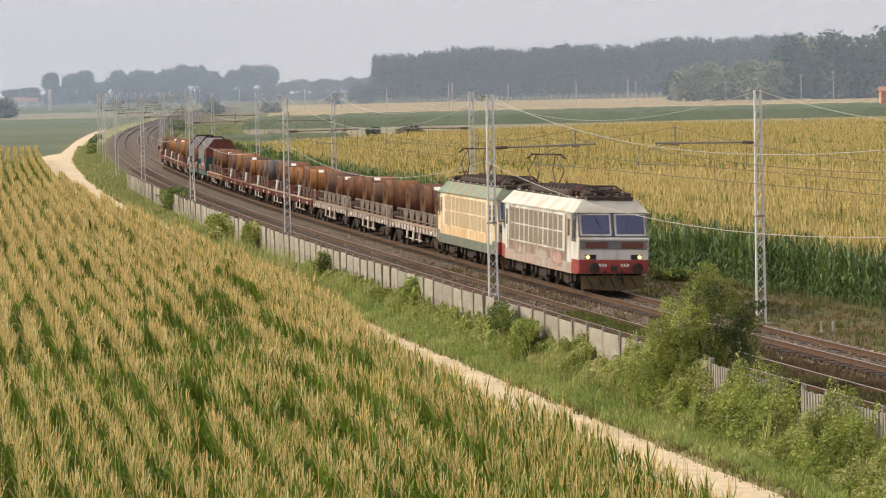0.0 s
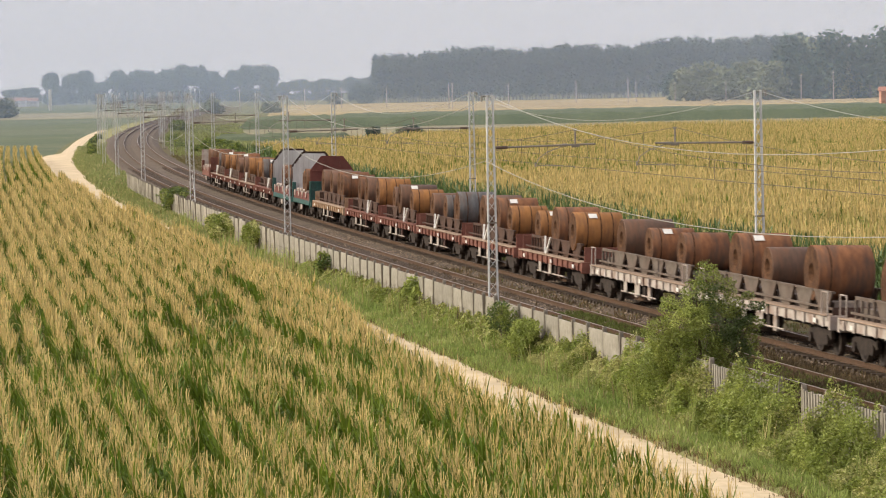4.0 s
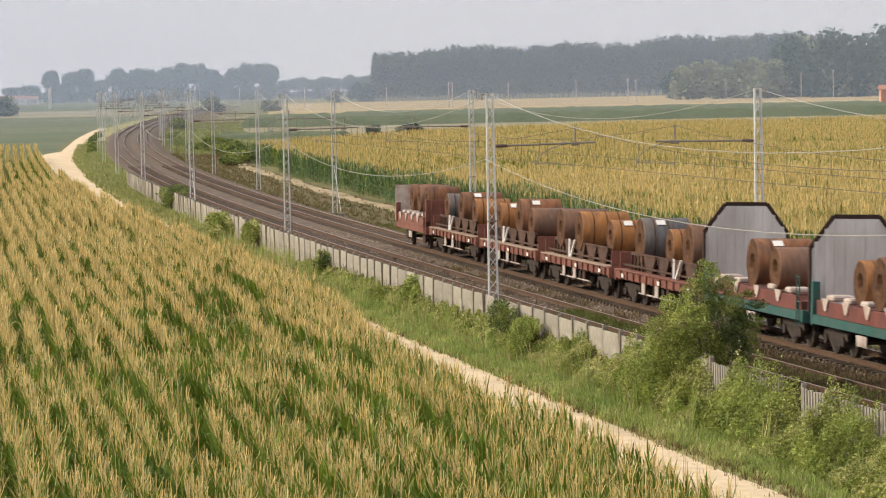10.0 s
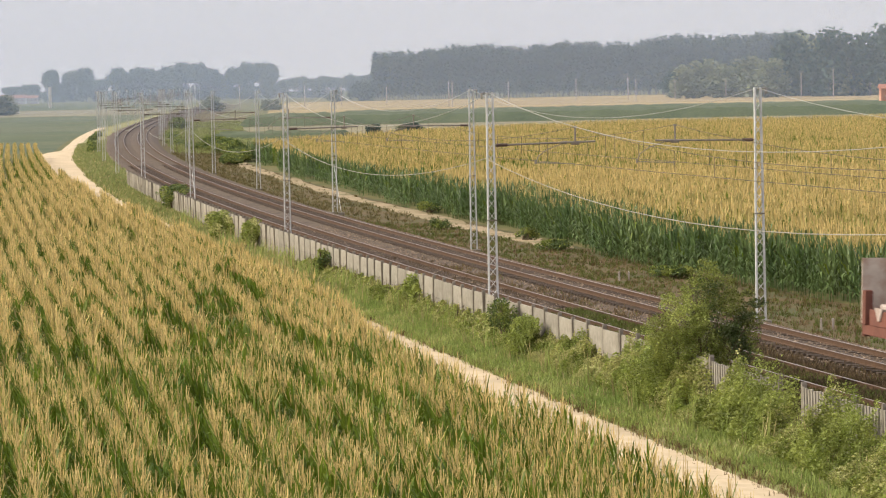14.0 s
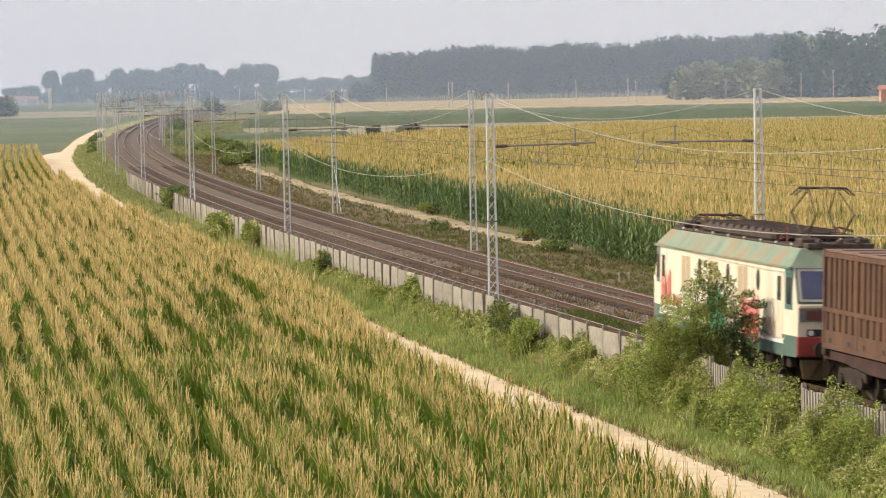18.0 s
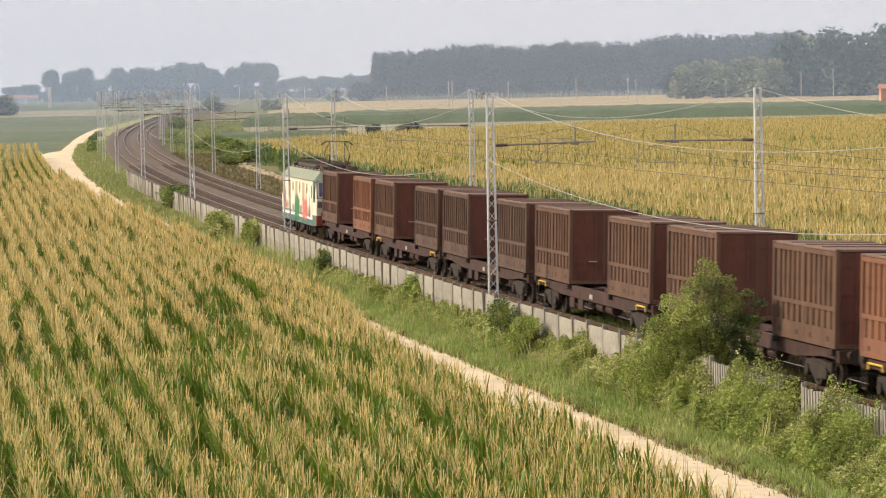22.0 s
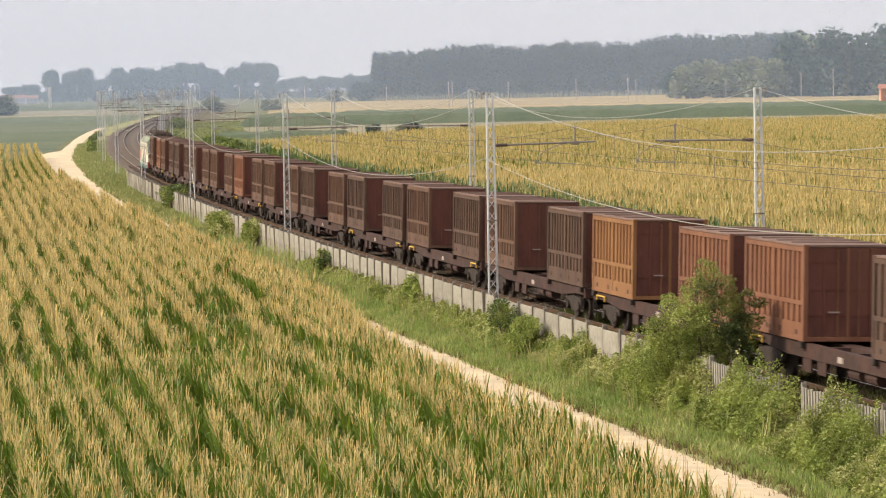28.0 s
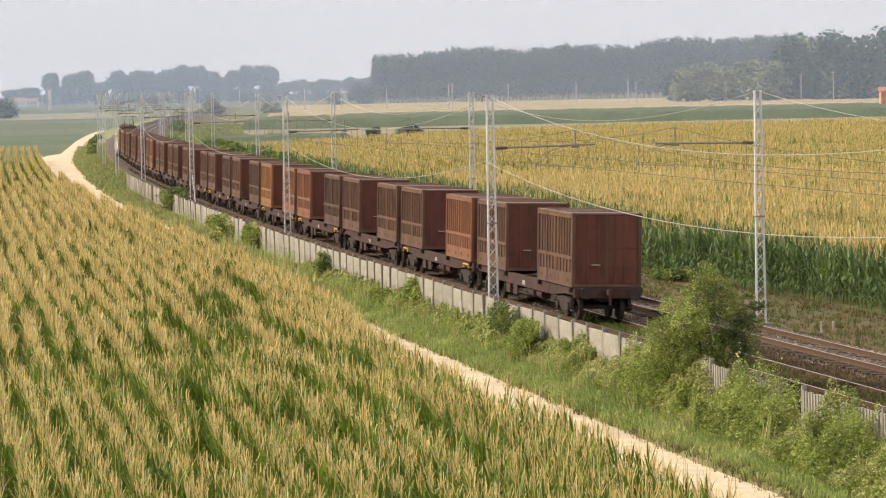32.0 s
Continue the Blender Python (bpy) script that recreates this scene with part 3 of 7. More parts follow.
def rel(x, y):
    """Offset from the near track's middle, and s, for plan points."""
    d = np.interp(y, _ty, _tdx)
    xc = np.interp(y, _ty, _txx)
    o = (x - xc) / np.hypot(1, d)
    return o, np.interp(y - d * o, _ty, _ts)


def in_left(x, y):
    o, s = rel(x, y)
    e = np.interp(s, EDGE_S, EDGE_O)
    return (o < e) & (x > -0.128 * y - 3.5) & (y < 497 + 0.2 * (x + 55))


def corn_field(name, bands, keep, z, label, late=0.36, lean=0.05, mats=None):
    """A stand of corn in straight rows; in patches drawn out along the rows the plants are late: green, without tassels."""
    vs, ts, ms, base = [], [], [], 0
    for y0, y1, step, temps, size, gap in bands:
        p, u, c = rows_of(y0, y1, step, keep, rng, gap, float(np.interp(y0, [50, 105, 185, 300], [0.07, 0.06, 0.04, 0.02])))
        o, s = rel(p[:, 0], p[:, 1])
        h = np.array([noise.noise((a * 0.05, b * 0.1, 9.1)) for a, b in zip(s, o)])
        w = np.array([noise.noise((a * 0.08, b * 5.37, 2.7)) + 0.7 * noise.noise((a * 0.025, b * 0.09, 7.7)) for a, b in zip(u, c)])
        w = np.where((o < -6) & (o > np.interp(s, EDGE_S, EDGE_O) - 2.0), -1.0, w)
        lim = np.interp(p[:, 1], *late) if isinstance(late, tuple) else late
        p[:, 2] = z + 0.14 * h - 0.2 * (w > lim)
        if len(temps) > 6:
            n5 = len(temps) - 3
            green = (w > lim) & (rng.random(len(p)) < 0.9) | (rng.random(len(p)) < 0.06)
            pick = np.where(green, n5 + rng.integers(0, 3, len(p)), rng.integers(0, n5, len(p)))
        else:
            pick = None
        v, t, m = scatter(temps, p, rng, size, lean, pick)
        vs.append(v), ts.append(t + base), ms.append(m)
        base += len(v)
    me = tri_mesh(name, np.concatenate(vs), np.concatenate(ts), mats or CORN_MATS, np.concatenate(ms))
    return tagged(new(name, me), label, "corn field", kind="stuff")


corn_field("corn_field", [(50, 105, 0.16, CORN_NEAR, (0.93, 1.08), 0.78), (105, 185, 0.2, CORN_MID, (0.94, 1.08), 0.78), (185, 300, 0.24, CORN_FAR, (0.94, 1.08), 0.78),
                          (300, 510, 0.2, CORN_END, (0.94, 1.06), 0.92)], in_left, -1.12, "tall ripening corn in rows, golden tassels over green leaves")


def in_right(x, y):
    o, s = rel(x, y)
    far = np.interp(x, [-26, -24, -21, -14, -7, 2, 11, 31, 200], [425, 462, 475, 500, 529, 554, 567, 600, 605])
    w = np.sin(s * 0.21) * 0.3 + np.sin(s * 0.07 + 1) * 0.4
    return (o > np.interp(s, [90, 140, 150, 160, 235, 350, 460], [13.9, 14.0, 14.2, 14.9, 14.9, 15.3, 16.2]) + w) & (x < 0.128 * y + 3) & (y < far) & (y > 100)


def green_depth(s, o):
    """How far the unripe green edge of the field reaches in, with a ragged line."""
    return np.interp(s, [95, 115, 145, 190, 235, 290, 390], [15.9, 16.3, 17.6, 18.6, 18.2, 17.2, 16.8]) + 1.7 * np.array([noise.noise((a * 0.06, b * 0.35, 4.4)) + 0.6 * noise.noise((a * 0.3, b * 0.9, 1.4)) for a, b in zip(s, o)])


def right_front(x, y):
    o, s = rel(x, y)
    k = in_right(x, y) & (o < 21)
    k[k] = o[k] < green_depth(s[k], o[k])
    return k


def right_back(x, y):
    o, s = rel(x, y)
    k = in_right(x, y)
    q = k & (o < 21)
    k[q] = o[q] >= green_depth(s[q], o[q])
    return k


corn_field("corn_field", [(100, 260, 0.22, CORN_WALL, (1.0, 1.2), 0.7), (260, 600, 0.42, CORN_WALL, (1.0, 1.2), 0.9)], right_front, -1.12,
           "green unripe edge of the corn field, dark dense leaves", lean=0.07, mats=WALL_MATS)
corn_field("corn_field", [(100, 290, 0.34, CORN_FAR, (1.06, 1.22), 0.78), (290, 610, 0.62, CORN_END, (1.06, 1.24), 0.85)], right_back, -1.12,
           "wide field of ripe corn, golden over green", late=((130, 250, 400), (0.12, 0.26, 0.45)))


def canopy(name, x0, x1, y0, y1, z, step, material, label):
    """A far stand of crop: its uneven top, with the sides drawn down to the ground."""
    xs, ys = np.arange(x0, x1, step), np.arange(y0, y1, step * 2.5)
    xx, yy = np.meshgrid(xs, ys)
    zz = z + rng.normal(0, 0.13, xx.shape)
    zz[0], zz[-1], zz[:, 0], zz[:, -1] = -1.12, -1.12, -1.12, -1.12
    v = np.stack([xx + rng.normal(0, step * 0.2, xx.shape), yy, zz], -1).reshape(-1, 3)
    i = np.arange(xx.size).reshape(xx.shape)
    t = np.concatenate([np.stack([i[:-1, :-1], i[:-1, 1:], i[1:, 1:]], -1).reshape(-1, 3), np.stack([i[:-1, :-1], i[1:, 1:], i[1:, :-1]], -1).reshape(-1, 3)])
    return tagged(new(name, tri_mesh(name, v, t, [material], np.zeros(len(t), int))), label, "crop field", kind="stuff")


canopy("crop_field", -46, 140, 825, 930, 1.0, 1.6, M_FIELD_DARK, "far field of dense dark green corn")
canopy("crop_field", -42, -16, 640, 684, -0.3, 1.2, M_FIELD_DARK, "narrow strip of rank green weeds")
canopy("crop_field", -58, 10, 985, 1000, -0.2, 1.6, M_FIELD_OLIVE, "narrow strip of olive green weeds")
canopy("crop_field", -30, 135, 1010, 1090, 0.2, 2.0, M_FIELD_GREEN, "narrow far strip of green crop")
# ---- rolling stock: materials ----
M_BROWN = mat("rusty_brown_container_paint", (0.092, 0.048, 0.029), (0.148, 0.078, 0.047), 2.4, 0.8, stain=(0.075, 0.042, 0.032), stain_scale=0.9, stain_amt=0.7, bump=0.1, stretch=(1, 1, 0.35))
M_BROWND = mat("dark_brown_container_paint", (0.074, 0.042, 0.028), (0.122, 0.069, 0.046), 2.4, 0.82, stain=(0.06, 0.036, 0.029), stain_scale=0.8, stain_amt=0.7, bump=0.1, stretch=(1, 1, 0.35))
M_ORANGE = mat("orange_brown_container_paint", (0.165, 0.069, 0.036), (0.24, 0.103, 0.054), 1.8, 0.8, stain=(0.15, 0.07, 0.045), stain_scale=0.9, stain_amt=0.7, bump=0.1, stretch=(1, 1, 0.35))
M_AMBER = mat("amber_rusted_container_paint", (0.205, 0.095, 0.036), (0.285, 0.138, 0.054), 1.8, 0.8, stain=(0.18, 0.08, 0.04), stain_scale=0.9, stain_amt=0.7, bump=0.1, stretch=(1, 1, 0.35))
M_ENDMAROON = mat("dark_maroon_container_end", (0.078, 0.028, 0.019), (0.13, 0.046, 0.031), 1.8, 0.8, stain=(0.16, 0.07, 0.042), stain_scale=1.0, stain_amt=0.5, bump=0.1, stretch=(1, 1, 0.35))
M_ROOFBROWN = mat("dusty_container_roof", (0.145, 0.088, 0.066), (0.205, 0.128, 0.098), 1.2, 0.85, stain=(0.1, 0.06, 0.05), stain_scale=0.5)
M_PIT = mat("dark_recess", (0.035, 0.02, 0.016), (0.05, 0.03, 0.024), 3.0, 0.9)
M_FRAME = mat("red_rusty_wagon_frame", (0.042, 0.022, 0.017), (0.085, 0.041, 0.031), 2.5, 0.8, stain=(0.03, 0.02, 0.017), stain_scale=1.5)
M_REDFRAME = mat("brick_red_wagon_frame", (0.15, 0.055, 0.038), (0.225, 0.09, 0.062), 2.5, 0.75, stain=(0.13, 0.06, 0.045), stain_scale=1.5)
M_GREYFRAME = mat("dusty_grey_wagon_frame", (0.40, 0.35, 0.31), (0.52, 0.46, 0.41), 2.5, 0.8, stain=(0.22, 0.12, 0.08), stain_scale=1.4, stain_amt=0.7)
M_TANFRAME = mat("faded_tan_wagon_frame", (0.3, 0.2, 0.125), (0.42, 0.29, 0.185), 2.5, 0.8, stain=(0.24, 0.11, 0.06), stain_scale=1.4, stain_amt=0.7)
M_GRIME = mat("brake_dust_grime", (0.026, 0.019, 0.015), (0.058, 0.041, 0.032), 5.0, 0.85, bump=0.2)
M_WHEEL = mat("worn_wheel_steel", (0.045, 0.034, 0.027), (0.08, 0.062, 0.051), 4.0, 0.6, 0.3)
M_WOOD = mat("bleached_plank", (0.26, 0.18, 0.13), (0.37, 0.27, 0.2), 6.0, 0.85, bump=0.2, stretch=(6, 0.6, 6), vary=0.15)
M_YELLOW = mat("yellow_paint", (0.55, 0.34, 0.04), (0.66, 0.43, 0.07), 4.0, 0.6)
M_WHITE = mat("white_paint", (0.72, 0.7, 0.66), (0.8, 0.78, 0.74), 4.0, 0.6, stain=(0.5, 0.42, 0.34), stain_scale=3.0)
M_RUSTCOIL = mat("rusty_rolled_steel", (0.15, 0.064, 0.03), (0.25, 0.108, 0.048), 2.2, 0.75, 0.1, bump=0.1, stain=(0.075, 0.05, 0.04), stain_scale=0.9, stain_amt=0.9, stretch=(3, 1, 1), vary=0.2)
M_ORANGECOIL = mat("orange_rusted_rolled_steel", (0.29, 0.125, 0.04), (0.38, 0.175, 0.058), 2.0, 0.75, 0.1, bump=0.1, stain=(0.15, 0.075, 0.04), stain_scale=0.9, stain_amt=0.85, stretch=(3, 1, 1))
M_BROWNCOIL = mat("brown_mill_scale_steel", (0.11, 0.068, 0.048), (0.18, 0.105, 0.072), 2.0, 0.6, 0.25, bump=0.1, stain=(0.17, 0.075, 0.04), stain_scale=1.0, stain_amt=0.7, stretch=(3, 1, 1), vary=0.2)
M_GREYCOIL = mat("blue_grey_rolled_steel", (0.085, 0.083, 0.085), (0.15, 0.145, 0.145), 2.0, 0.55, 0.3, bump=0.06, stain=(0.13, 0.075, 0.05), stain_scale=0.8, stain_amt=0.6, stretch=(3, 1, 1))
M_COILEND = mat("rusty_coil_edge", (0.07, 0.036, 0.021), (0.16, 0.082, 0.046), 7.0, 0.85, 0.0, bump=0.4, stain=(0.035, 0.02, 0.014), stain_scale=1.6, stain_amt=0.8, fine=60, spec=0.1)
M_PAD = mat("dusty_pinkish_white_pad", (0.4, 0.34, 0.3), (0.52, 0.45, 0.4), 3.0, 0.85, stain=(0.34, 0.2, 0.15), stain_scale=2.5)
M_CRADLE = mat("dark_cradle_steel", (0.05, 0.028, 0.02), (0.09, 0.052, 0.037), 3.0, 0.85, stain=(0.12, 0.06, 0.04), stain_scale=1.2)
M_CRADLEGREY = mat("dusty_brown_cradle_steel", (0.11, 0.085, 0.068), (0.18, 0.145, 0.118), 3.0, 0.85, stain=(0.09, 0.045, 0.03), stain_scale=1.5)
M_TEAL = mat("teal_green_paint", (0.018, 0.075, 0.066), (0.034, 0.11, 0.096), 2.0, 0.6, stain=(0.08, 0.08, 0.07), stain_scale=1.5)
M_GREYWALL = mat("dull_grey_sheet_steel", (0.56, 0.555, 0.54), (0.68, 0.67, 0.65), 1.5, 0.55, 0.2, stain=(0.24, 0.2, 0.17), stain_scale=1.0, stretch=(1, 1, 0.3))
M_MAROON = mat("maroon_hood_paint", (0.125, 0.038, 0.03), (0.18, 0.058, 0.045), 1.5, 0.75, stain=(0.09, 0.04, 0.032), stain_scale=1.2)
M_PLASTER = mat("dusty_grey_board", (0.36, 0.32, 0.28), (0.47, 0.42, 0.37), 2.0, 0.9, stain=(0.3, 0.16, 0.1), stain_scale=1.0)
M_TAILBOARD = mat("blotched_plaster_board", (0.5, 0.43, 0.36), (0.6, 0.53, 0.45), 2.0, 0.9, stain=(0.3, 0.15, 0.09), stain_scale=1.6, stain_amt=0.85)
M_GLASS = mat("tinted_cab_glass", (0.02, 0.025, 0.04), (0.03, 0.035, 0.06), 1.0, 0.08, bump=0, spec=0.6)
M_RUBBER = mat("black_rubber", (0.02, 0.02, 0.02), (0.035, 0.033, 0.03), 3.0, 0.7)
M_LWHITE = mat("weathered_white_loco_paint", (0.56, 0.55, 0.51), (0.68, 0.665, 0.62), 1.6, 0.55, stain=(0.33, 0.25, 0.18), stain_scale=1.1, stain_amt=0.85, stretch=(1, 1, 0.3))
M_LDIRT = mat("brown_smeared_white_paint", (0.28, 0.22, 0.18), (0.44, 0.37, 0.31), 1.4, 0.7, stain=(0.42, 0.24, 0.18), stain_scale=0.9, stain_amt=0.7)
M_LCREAM = mat("cream_loco_paint_with_rust", (0.66, 0.55, 0.37), (0.78, 0.69, 0.51), 1.5, 0.6, stain=(0.5, 0.27, 0.1), stain_scale=1.2, stain_amt=0.85, stretch=(1, 1, 0.3))
M_LIVORY = mat("dusty_ivory_loco_paint", (0.66, 0.59, 0.45), (0.78, 0.72, 0.58), 1.4, 0.55, stain=(0.5, 0.4, 0.27), stain_scale=1.5, stain_amt=0.5, stretch=(1, 1, 0.3))
M_LDULL = mat("dull_grey_green_loco_paint", (0.10, 0.125, 0.095), (0.15, 0.175, 0.13), 1.5, 0.65, stain=(0.2, 0.16, 0.1), stain_scale=1.2)
M_LFLANK = mat("smeared_brown_pink_flank", (0.13, 0.095, 0.07), (0.32, 0.245, 0.185), 2.8, 0.75, stain=(0.44, 0.29, 0.23), stain_scale=1.5, stain_amt=0.6, stretch=(1, 1, 0.4))
M_LRUSTY = mat("rust_streaked_cream_paint", (0.5, 0.3, 0.13), (0.7, 0.54, 0.34), 2.6, 0.7, stain=(0.36, 0.2, 0.09), stain_scale=2.0, stain_amt=0.6, stretch=(1, 1, 0.25))
M_LGREEN = mat("faded_teal_loco_paint", (0.05, 0.125, 0.11), (0.085, 0.17, 0.15), 1.5, 0.6, stain=(0.2, 0.18, 0.13), stain_scale=1.0, stain_amt=0.6)
M_LROOFG = mat("pale_green_loco_roof_edge", (0.15, 0.215, 0.155), (0.23, 0.285, 0.2), 1.2, 0.6, stain=(0.3, 0.19, 0.1), stain_scale=0.8, stain_amt=0.8)
M_LROOFW = mat("dirty_white_loco_roof_edge", (0.55, 0.53, 0.46), (0.66, 0.64, 0.57), 1.2, 0.5, stain=(0.4, 0.32, 0.22), stain_scale=0.8, stain_amt=0.7)
M_LRED = mat("red_buffer_beam_paint", (0.25, 0.04, 0.032), (0.34, 0.06, 0.048), 3.0, 0.65, stain=(0.12, 0.055, 0.045), stain_scale=2.0)
M_LGRILLE = mat("brown_filter_mesh", (0.18, 0.14, 0.10), (0.26, 0.21, 0.155), 14.0, 0.8, 0.1, bump=0.4)
M_LGRILLEC = mat("cream_filter_mesh", (0.36, 0.275, 0.17), (0.48, 0.385, 0.255), 14.0, 0.8, bump=0.4)
M_ROOFGEAR = mat("sooty_roof_equipment", (0.038, 0.027, 0.021), (0.085, 0.06, 0.046), 4.0, 0.75)
M_DULLRED = mat("dull_red_roof_steel", (0.12, 0.035, 0.03), (0.17, 0.052, 0.045), 3.0, 0.7, stain=(0.06, 0.04, 0.035), stain_scale=3.0)
M_GREYBAND = mat("grey_loco_band", (0.13, 0.135, 0.14), (0.19, 0.19, 0.195), 2.0, 0.55, stain=(0.22, 0.15, 0.11), stain_scale=2.0)
M_NAVY = mat("dark_blue_grey_cab_paint", (0.05, 0.058, 0.08), (0.085, 0.09, 0.115), 2.0, 0.5, stain=(0.16, 0.13, 0.11), stain_scale=2.0)
M_NOSEGRILLE = mat("red_brown_nose_grille", (0.11, 0.045, 0.036), (0.17, 0.07, 0.055), 14.0, 0.8, bump=0.4)
M_GRAF_G = mat("green_spray_paint", (0.03, 0.2, 0.075), (0.05, 0.27, 0.11), 5.0, 0.5, stain=(0.02, 0.06, 0.03), stain_scale=4.0)
M_GRAF_P = mat("faded_pink_spray_paint", (0.36, 0.19, 0.16), (0.48, 0.3, 0.25), 5.0, 0.6, stain=(0.4, 0.3, 0.25), stain_scale=4.0)
M_GRAF_R = mat("red_spray_paint", (0.55, 0.09, 0.07), (0.66, 0.15, 0.11), 5.0, 0.5, stain=(0.7, 0.4, 0.34), stain_scale=4.0)
M_GRAF_B = mat("smeared_grey_spray_paint", (0.3, 0.26, 0.22), (0.44, 0.39, 0.34), 6.0, 0.6, stain=(0.4, 0.2, 0.15), stain_scale=3.0)
M_HAZARD = mat("grimy_hazard_paint", (0.1, 0.07, 0.03), (0.15, 0.1, 0.045), 4.0, 0.7, stain=(0.06, 0.05, 0.04), stain_scale=3.0)
M_LAMP = glow("warm_headlamp", (1.0, 0.55, 0.2), 2.5)
M_BLUEGLASS = mat("bluish_windscreen", (0.045, 0.055, 0.12), (0.065, 0.075, 0.15), 1.0, 0.12, bump=0, spec=0.5)

second_train, first_train = [], []


# ---- running gear ----
def lathe(bm, profile, y, z, n=20):
    """A profile (x, radius) turned about the axle at y, z: one closed shape."""
    rings = [[bm.verts.new((x, y + math.cos(2 * math.pi * i / n) * r, z + math.sin(2 * math.pi * i / n) * r)) for i in range(n)] for x, r in profile]
    for p, q in zip(rings[:-1], rings[1:]):
        for i in range(n):
            bm.faces.new((p[i], p[(i + 1) % n], q[(i + 1) % n], q[i]))
    bm.faces.new(rings[0])
    bm.faces.new(rings[-1][::-1])
    bmesh.ops.recalc_face_normals(bm, faces=bm.faces)
    return bm


def wheelset(parent, y, z, r, name="wheelset"):
    side = [(1.0, 0.08), (0.845, 0.08), (0.845, 0.2), (0.83, 0.22), (0.825, r * 0.8), (0.835, r * 0.86), (0.82, r), (0.685, r), (0.685, r + 0.03), (0.67, r + 0.03), (0.67, 0.2), (0.64, 0.08)]
    prof = [(-x, q) for x, q in side] + side[::-1]
    return part(name, lathe(bmesh.new(), prof, y, z), M_WHEEL, parent)


def bogie(parent, y, base=1.8, r=0.46):
    bm = bmesh.new()
    for sx in (-1, 1):
        x0, x1 = sorted((sx * 0.96, sx * 1.1))
        prism(bm, [(y - base / 2 - 0.35, 0.55), (y - base / 2 + 0.25, 0.42), (y - 0.4, 0.28), (y + 0.4, 0.28), (y + base / 2 - 0.25, 0.42), (y + base / 2 + 0.35, 0.55),
                   (y + base / 2 + 0.3, 0.72), (y + 0.45, 0.8), (y - 0.45, 0.8), (y - base / 2 - 0.3, 0.72)], "x", x0, x1)
        for k in (-1, 1):
            rod(bm, (sx * 1.0, y + k * base / 2, 0.46), (sx * 1.17, y + k * base / 2, 0.46), 0.16, 10)
            for j in (-0.24, 0.24):
                rod(bm, (sx * 1.03, y + k * base / 2 + j, 0.5), (sx * 1.03, y + k * base / 2 + j, 0.78), 0.07, 8)
    box(bm, -0.95, 0.95, y - 0.22, y + 0.22, 0.5, 0.86)
    b = part("bogie", bm, M_GRIME, parent)
    for k in (-1, 1):
        wheelset(b, y + k * base / 2, r, r)
    return b


def buffers(parent, half, z=1.04, material=None):
    for sy in (-1, 1):
        for sx in (-1, 1):
            bm = rods(((sx * 0.875, sy * (half - 0.62), z), (sx * 0.875, sy * (half - 0.2), z), 0.11, 10), ((sx * 0.875, sy * (half - 0.3), z), (sx * 0.875, sy * (half - 0.05), z), 0.075, 10),
                      ((sx * 0.875, sy * (half - 0.05), z), (sx * 0.875, sy * (half - 0.0), z), 0.22, 16))
            part("buffer", bm, material or M_GRIME, parent)
        bm = bmesh.new()
        box(bm, -0.07, 0.07, *sorted((sy * (half - 0.7), sy * (half - 0.15))), z - 0.1, z + 0.1, bevel=0.02)
        bar(bm, (0, sy * (half - 0.2), z + 0.02), (0, sy * (half - 0.12), z - 0.45), 0.07, 0.07)
        part("coupling_hook", bm, M_FRAME if material is None else material, parent)


